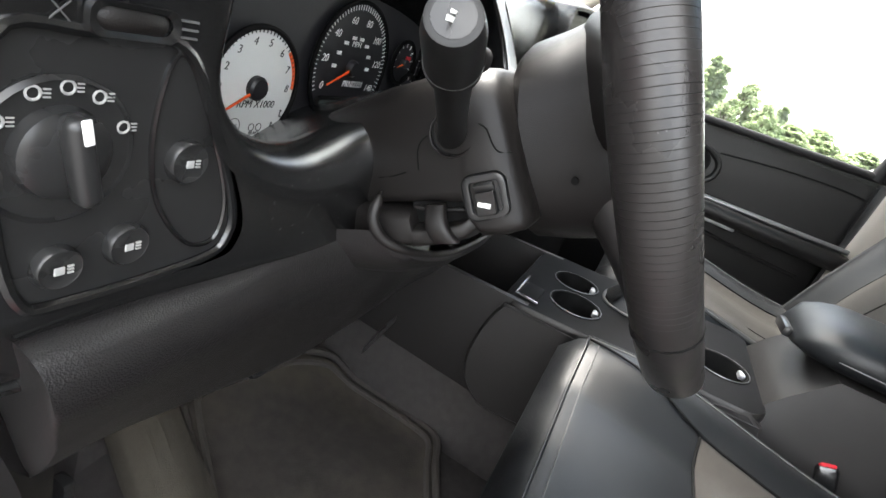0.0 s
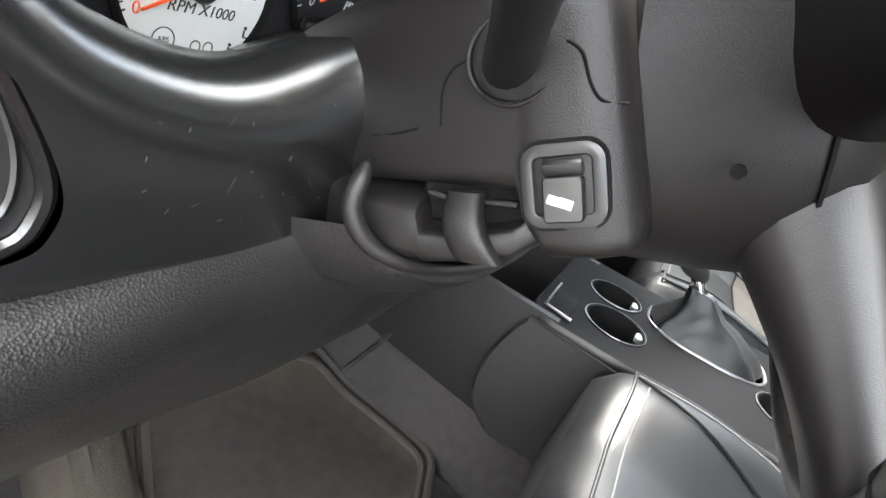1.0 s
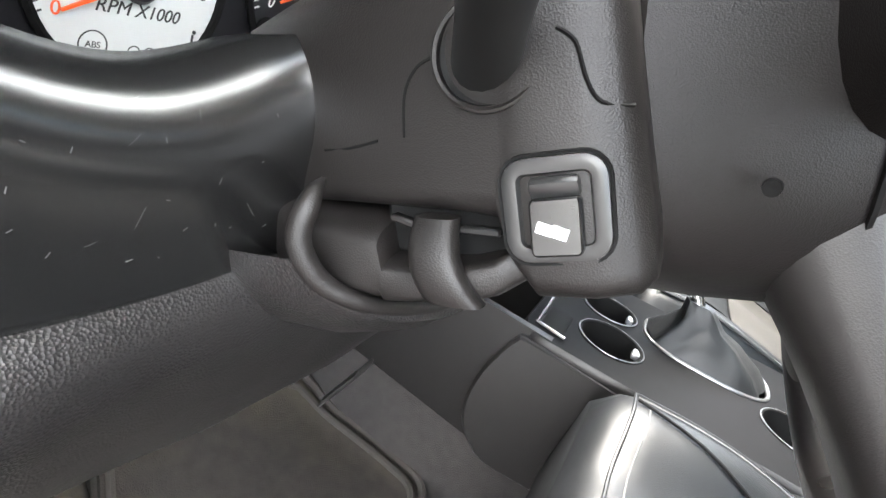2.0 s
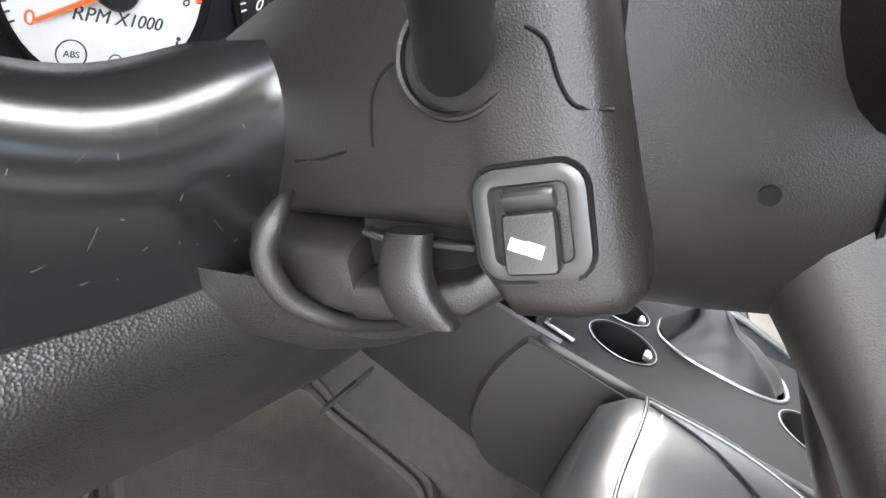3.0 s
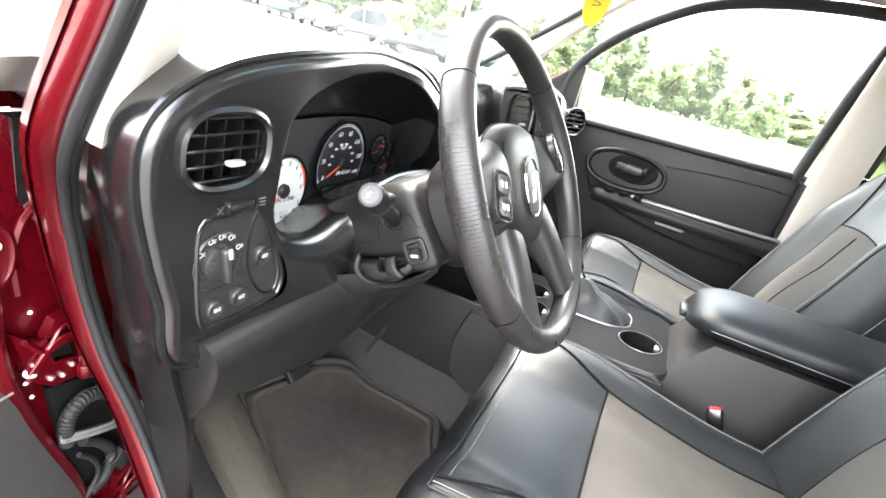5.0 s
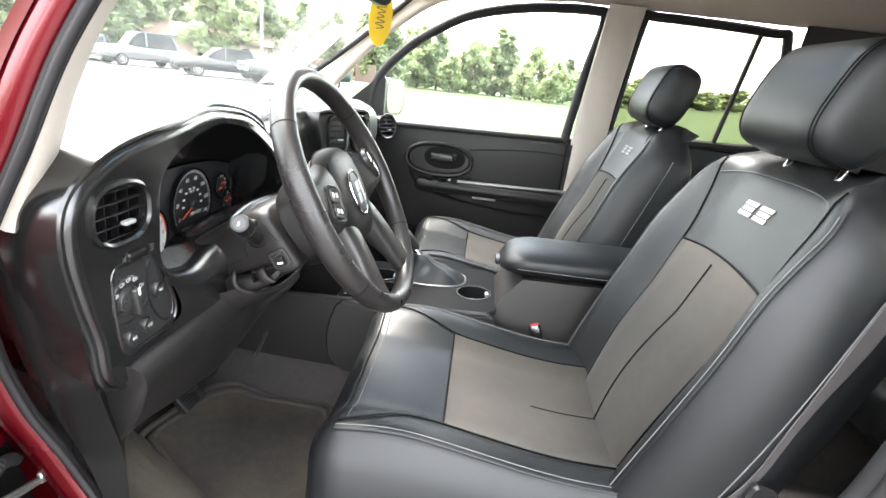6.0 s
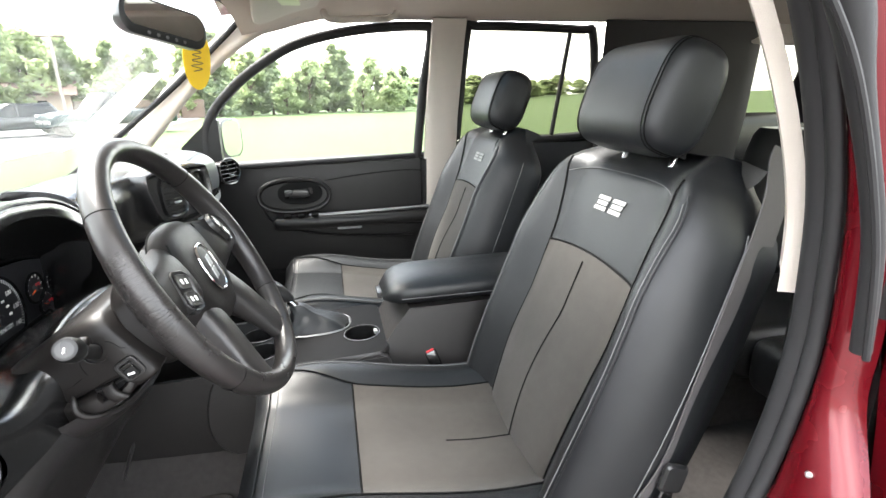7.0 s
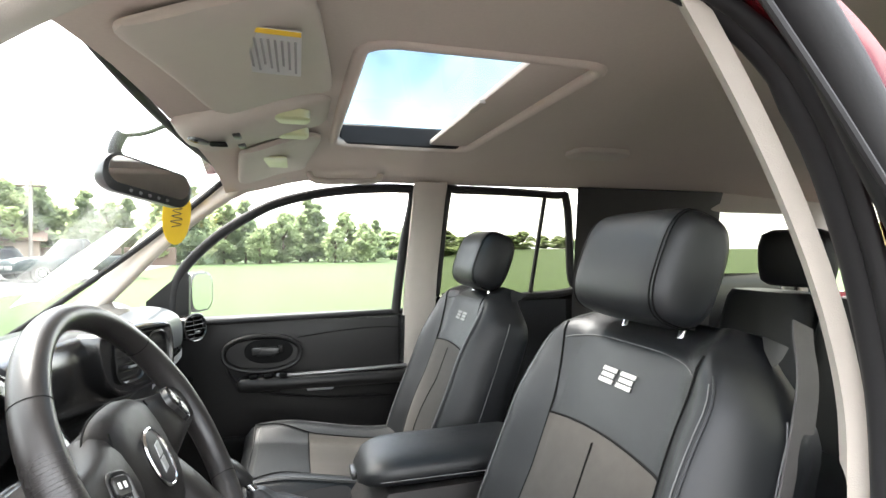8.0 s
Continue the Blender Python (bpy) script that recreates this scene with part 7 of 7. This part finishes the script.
for sx in (-0.25, 0.25):
    tagged(part("wiper_arm", tube(spline([(sx - 0.25, 1.165, 1.10), (sx, 1.155, 1.125), (sx + 0.2, 1.10, 1.155)], 6), 0.007, 8), RUBBER, None, "black wiper arm at the foot of the windscreen"), "", "wiper", "wipers")

# ---- outside ----
def land(x, y):
    d = math.hypot(x, y)
    return -0.02 + 1.6 * smooth01((d - 40) / 140) * smooth01((-y - 5) / 60)


tagged(part("ground", grid(90, 90, lambda u, v: ((abs(2 * u - 1) ** 1.7) * math.copysign(900, u - 0.5), (abs(2 * v - 1) ** 1.7) * math.copysign(900, v - 0.5), land((abs(2 * u - 1) ** 1.7) * math.copysign(900, u - 0.5), (abs(2 * v - 1) ** 1.7) * math.copysign(900, v - 0.5)))), GRASS, None, "wide mown green field"), "", "grass field", "", "structure")
tagged(part("pavement", loft([[Vector((x, y, z)) for x, y in ((-60, -60), (4.5, -60), (4.5, 4.0), (8, 8.0), (60, 12.0), (60, 46), (-60, 46))] for z in (-0.10, 0.0)]), ASPHALT, None, "pale parking lot surface", 0), "", "parking lot", "", "structure")


def leaf_cloud(bm, c, r, n, size, rng, flat=1.0):
    for _ in range(n):
        d = Vector((rng.gauss(0, 1), rng.gauss(0, 1), rng.gauss(0, 1))).normalized()
        p = Vector(c) + Vector((d.x * r, d.y * r, d.z * r * flat)) * rng.uniform(0.55, 1.05)
        a = Vector((rng.gauss(0, 1), rng.gauss(0, 1), rng.gauss(0, 0.6))).normalized()
        b = a.cross(Vector((rng.gauss(0, 1), rng.gauss(0, 1), rng.gauss(0, 1)))).normalized()
        s = size * rng.uniform(0.6, 1.4)
        bm.faces.new([bm.verts.new(q) for q in (p - a * s, p - b * s * 0.5, p + a * s, p + b * s * 0.5)])


def tree(at, h, seed, conifer):
    rng = random.Random(seed)
    t = thing("tree", "tall dark green pine tree" if conifer else "leafy green broadleaf tree", "tree", at, "trees round the field")
    o = Vector(at)
    part("trunk", tube([o + Vector((0.1 * math.sin(k), 0.1 * math.cos(k * 1.3), h * 0.9 * k / 6)) for k in range(7)], 0.2, 8, radii=[h * 0.022 * (1 - 0.14 * k) for k in range(7)]), BARK, t)
    bm = bmesh.new()
    limbs = bmesh.new()
    if conifer:
        for k in range(44):
            v = k / 44
            z = h * (0.10 + 0.88 * v)
            a = rng.uniform(0, 6.28)
            r = h * 0.24 * (1 - v) ** 0.85 + 0.15
            for f in (0.45, 0.85):
                leaf_cloud(bm, o + Vector((math.cos(a) * r * f, math.sin(a) * r * f, z - 0.12 * r * f)), 0.30 * r + 0.25, 30, 0.40 * h / 8, rng, 0.6)
            if k % 4 == 0:
                tube([o + Vector((0, 0, z)), o + Vector((math.cos(a) * r, math.sin(a) * r, z - 0.1 * r))], 0.04, 5, bm=limbs)
    else:
        for k in range(40):
            a, v = rng.uniform(0, 6.28), rng.uniform(0.08, 1)
            r = h * 0.33 * math.sin(math.pi * min(1, 0.15 + 0.85 * v)) * rng.uniform(0.3, 1)
            leaf_cloud(bm, o + Vector((math.cos(a) * r, math.sin(a) * r, h * v * 0.93)), h * rng.uniform(0.08, 0.13), 64, 0.36 * h / 8, rng, 0.8)
            if k % 4 == 0:
                tube([o + Vector((0, 0, h * v * 0.5)), o + Vector((math.cos(a) * r, math.sin(a) * r, h * v * 0.9))], 0.06, 5, bm=limbs)
    part("limbs", limbs, BARK, t)
    part("crown", bm, LEAF_PINE if conifer else LEAF, t, smooth=0)
    return t


protos = [tree((54, 13, 0), 6.6, 3, True), tree((58, 2, 0), 5.6, 5, False), tree((55, 25, 0), 7.4, 8, True), tree((60, -7, 0), 4.8, 13, False)]
rng = random.Random(21)
# trees beyond about 80 degrees stay unseen, added to darken the low horizon
for k in range(150):
    a = -36 + 210 * k / 149 + rng.uniform(-0.7, 0.7)
    d = (57 if a > -8 else 57 + (-8 - a) * 5.5) + rng.uniform(-4, 8)
    src = protos[rng.randrange(4) if a > -8 else rng.choice((1, 3))]
    x, y = d * math.cos(radians(a)), d * math.sin(radians(a))
    c = copy_thing(src, pose(x, y, land(x, y), 0, 0, rng.uniform(0, 360)))
    s = rng.uniform(0.75, 1.2) * (1.0 if a > -8 else 0.8)
    s *= 1.4 if 22 < a < 90 else 1.0
    c.scale = (s, s, s) if a > -8 else (2.2 * s, 2.2 * s, s)


# ---- outer body of the car ----
def skin(x, y0, y1, z0, z1, name, label):
    sx = math.copysign(1, x)
    return part(name, grid(10, 12, lambda u, v: (x + sx * 0.035 * math.sin(math.pi * v) ** 0.7, y0 + (y1 - y0) * u, z0 + (z1 - z0) * v), thick=(-sx * 0.012, 0, 0)), PAINT, body, label)


skin(0.835, 0.86, -0.12, 0.42, 1.165, "door_skin", "dark red outer door skin")
skin(0.835, -0.13, -1.03, 0.42, 1.20, "door_skin", "dark red outer door skin")
for sx in (-1, 1):
    part("front_wing", grid(14, 8, lambda u, v: (sx * (0.835 - 0.09 * smooth01((u - 0.6) / 0.4)), 1.0 + 1.33 * u, 0.98 - 0.06 * u - 0.60 * v * (1 - 0.62 * math.exp(-((u - 0.42) / 0.22) ** 4))), thick=(-sx * 0.02, 0, 0)), PAINT, body, "dark red front wing")
    part("rear_quarter", grid(14, 8, lambda u, v: (sx * (0.835 - 0.06 * smooth01((u - 0.7) / 0.3)), -1.04 - 1.06 * u, 1.20 - 0.78 * v * (1 - 0.5 * math.exp(-((u - 0.45) / 0.28) ** 4))), thick=(-sx * 0.02, 0, 0)), PAINT, body, "dark red rear quarter panel")
    part("headlamp", rbox((sx * 0.62, 2.30, 0.82), (0.26, 0.10, 0.15), 0.04, 3), LENS, body)
    part("tail_lamp", rbox((sx * 0.74, -2.10, 1.0), (0.12, 0.06, 0.36), 0.03, 2), RED, body)
    for yy in (1.56, -1.50):
        m = axis((sx * 0.74, yy, 0.37), (sx, 0, 0))
        wh = part("road_wheel", lathe([(0.26, -0.11), (0.365, -0.10), (0.37, 0.0), (0.365, 0.09), (0.27, 0.105), (0.25, 0.08)], m, 40), TYRE, body, "black tyre")
        part("wheel_rim", lathe([(0.255, 0.06), (0.25, 0.10), (0.21, 0.08), (0.07, 0.09), (0.0, 0.095)], m, 32), STEEL, wh, "alloy rim")
part("front_bumper", rbox((0, 2.36, 0.55), (1.62, 0.20, 0.28), 0.08, 4), PAINT, body)
part("grille", rbox((0, 2.33, 0.82), (0.95, 0.06, 0.16), 0.03, 3), DARK, body)
part("rear_bumper", rbox((0, -2.16, 0.55), (1.62, 0.20, 0.26), 0.08, 4), PAINT, body)
part("tailgate_skin", grid(10, 8, lambda u, v: (-0.74 + 1.48 * u, -2.12 - 0.03 * math.sin(math.pi * v), 0.55 + 0.62 * v), thick=(0, 0.02, 0)), PAINT, body, "dark red tailgate")
part("underbody", rbox((0, 0.05, 0.40), (1.30, 4.2, 0.06), 0.02, 1), DARK, body)


def car(at, turn, color_mat, label, pickup=False, suv=False):
    """A parked car, its nose along its own +x."""
    c = thing("pickup_truck" if pickup else "parked_car", label, "pickup" if pickup else "car", (0, 0, 0), "parked cars")
    L, Wd = (5.4, 1.95) if pickup else (4.7, 1.82)
    zb, zs, zr = (0.45, 1.12, 1.85) if pickup else (0.30, 0.92 if not suv else 1.05, 1.45 if not suv else 1.78)
    rs = []
    for x, k, top in ((-L / 2, 0.86, zs - 0.10), (-L / 2 + 0.10, 0.96, zs), (-1.0, 1.0, zs + 0.02), (0.9, 1.0, zs), (L / 2 - 0.5, 0.97, zs - 0.06), (L / 2 - 0.08, 0.90, zs - 0.18), (L / 2, 0.80, zs - 0.30)):
        rs.append([Vector((x, p.x * k, (zb + top) / 2 + p.y * (top - zb) / 2)) for p in ellipse(Wd / 2, 1.0, 24, 5)])
    part("body", loft(rs), color_mat, c)
    x0, x1 = (-0.6, 1.15) if pickup else (-1.9 if suv else -1.7, 1.1)
    rs = []
    for z, ins, w in ((zs - 0.05, 0, 0.93), ((zs + zr) / 2, 0.30, 0.86), (zr - 0.06, 0.52, 0.78), (zr, 0.62, 0.70)):
        rs.append([Vector((x0 + (x1 - x0) * (0.5 + 0.5 * p.x) + (ins * 0.6 if p.x < 0 else -ins * 1.1) * abs(p.x), p.y * Wd / 2 * w, z)) for p in ellipse(1, 1, 28, 5)])
    part("cabin", loft(rs), TINT_CAR, c, "dark glazed cabin")
    part("roof", loft([[Vector((x0 + 0.35 + (x1 - x0 - 1.05) * (0.5 + 0.5 * p.x), p.y * Wd / 2 * 0.74, z)) for p in ellipse(1, 1, 24, 5)] for z in (zr - 0.02, zr + 0.025)]), color_mat, c)
    for sy in (-1, 1):
        part("pillar", tube([(0.15, sy * Wd / 2 * 0.93, zs), (0.12, sy * Wd / 2 * 0.77, zr)], 0.05, 6), color_mat, c)
        part("bumper_corner", rbox((L / 2 - 0.04, sy * 0.45, zb + 0.18), (0.16, 0.7, 0.18), 0.05, 2), STEEL if pickup else color_mat, c)
        part("headlamp", rbox((L / 2 - 0.08, sy * Wd * 0.36, zs - 0.22), (0.12, 0.36, 0.15), 0.04, 2), LENS_CAR, c)
        for x in (-L * 0.31, L * 0.31):
            r = 0.40 if pickup else 0.33
            m = axis((x, sy * (Wd / 2 - 0.13), r), (0, sy, 0))
            wh = part("wheel", lathe([(r * 0.7, -0.10), (r, -0.08), (r, 0.10), (r * 0.68, 0.12), (r * 0.62, 0.10)], m, 24), TYRE, c, "black tyre")
            part("wheel_rim", lathe([(r * 0.64, 0.05), (r * 0.62, 0.11), (r * 0.5, 0.09), (r * 0.15, 0.11), (0, 0.11)], m, 20), STEEL, wh, "alloy rim")
    if pickup:
        part("bed_well", rbox((-1.75, 0, zs - 0.05), (1.7, 1.5, 0.20), 0.02, 1), DARK, c)
    c.matrix_basis = pose(*at, 0, 0, turn)
    return c


TINT_CAR = mat("dark_car_glass", (0.012, 0.015, 0.017), 0.12, spec=0.3)
LENS_CAR = mat("headlamp_lens", (0.6, 0.62, 0.62), 0.15)
TEAL = mat("dark_teal_paint", (0.010, 0.026, 0.028), 0.3, coat=0.25)
GREY_CAR = mat("dark_grey_car_paint", (0.028, 0.030, 0.032), 0.3, coat=0.25)
SILVER_CAR = mat("silver_car_paint", (0.16, 0.165, 0.17), 0.35, metal=0.4, coat=0.25)
RED_CAR = mat("bright_red_paint", (0.30, 0.012, 0.012), 0.3, coat=0.25)
car((26.5, 10.1, 0), 132, TEAL, "dark teal pickup parked on the lot", pickup=True)
car((26.6, 14.0, 0), 132, GREY_CAR, "dark grey estate parked beside the pickup")
car((28.3, 19.5, 0), 150, SILVER_CAR, "silver sport utility car in the row", suv=True)
car((29.3, 23.1, 0), 205, GREY_CAR, "dark grey saloon in the row")
car((30.3, 26.6, 0), 205, TEAL, "dark sport utility car in the row", suv=True)
car((14.5, 33.0, 0), 150, RED_CAR, "bright red car farther along the lot")
house = thing("house", "low house with a brown roof behind the lot", "house", (50, 27, 0))
hx = pose(50, 27, 0, 0, 0, 20)
bm = rbox((0, 0, 1.1), (7, 11, 2.2), 0.02, 1)
bmesh.ops.transform(bm, matrix=hx, verts=bm.verts)
part("wall", bm, mat("tan_siding", (0.35, 0.28, 0.22), 0.8), house)
part("roof", loft([[hx @ Vector((x, y, z)) for x, z in ((-4, 2.1), (0, 3.4), (4, 2.1), (0, 2.15))] for y in (-6, 6)]), mat("brown_shingles", (0.16, 0.11, 0.09), 0.9, var=0.3, vscale=10), house, "brown shingle roof", 0)
for k in range(3):
    bm = rbox((-3.52, -3.4 + 3.4 * k, 1.2), (0.08, 1.0, 1.0), 0.02, 1)
    bmesh.ops.transform(bm, matrix=hx, verts=bm.verts)
    part("window", bm, TINT_CAR, house, "dark window")
pole = thing("utility_pole", "grey wooden utility pole with crossarm", "utility pole", (48, 21, 0))
part("post", tube([(48, 21, 0), (48, 21, 7.0)], 0.14, 10), mat("weathered_wood", (0.3, 0.27, 0.24), 0.9), pole)
part("crossarm", rbox((48, 21, 6.5), (0.12, 2.0, 0.14), 0.02, 1), BARK, pole)
barn = thing("warehouse", "long low tan warehouse across the field", "warehouse", (60, -110, 1.2))
bz = land(60, -110)
part("wall", rbox((60, -110, bz + 2.6), (46, 18, 5.2), 0.05, 1), mat("tan_metal_siding", (0.55, 0.44, 0.26), 0.7), barn)
part("roof", loft([[Vector((x, y, z)) for y, z in ((-119.6, bz + 5.1), (-110, bz + 7.0), (-100.4, bz + 5.1), (-110, bz + 5.2))] for x in (36.5, 83.5)]), mat("pale_metal_roof", (0.6, 0.6, 0.58), 0.5), barn, "pale metal roof", 0)
fence = thing("field_fence", "dark wooden fence along the trees", "fence", (51, 16, 0))
for k in range(8):
    part("fence_board", rbox((51 - 0.4 * k, 12.0 + 2.1 * k, 0.8), (0.06, 2.0, 1.6), 0.02, 1), BARK, fence)
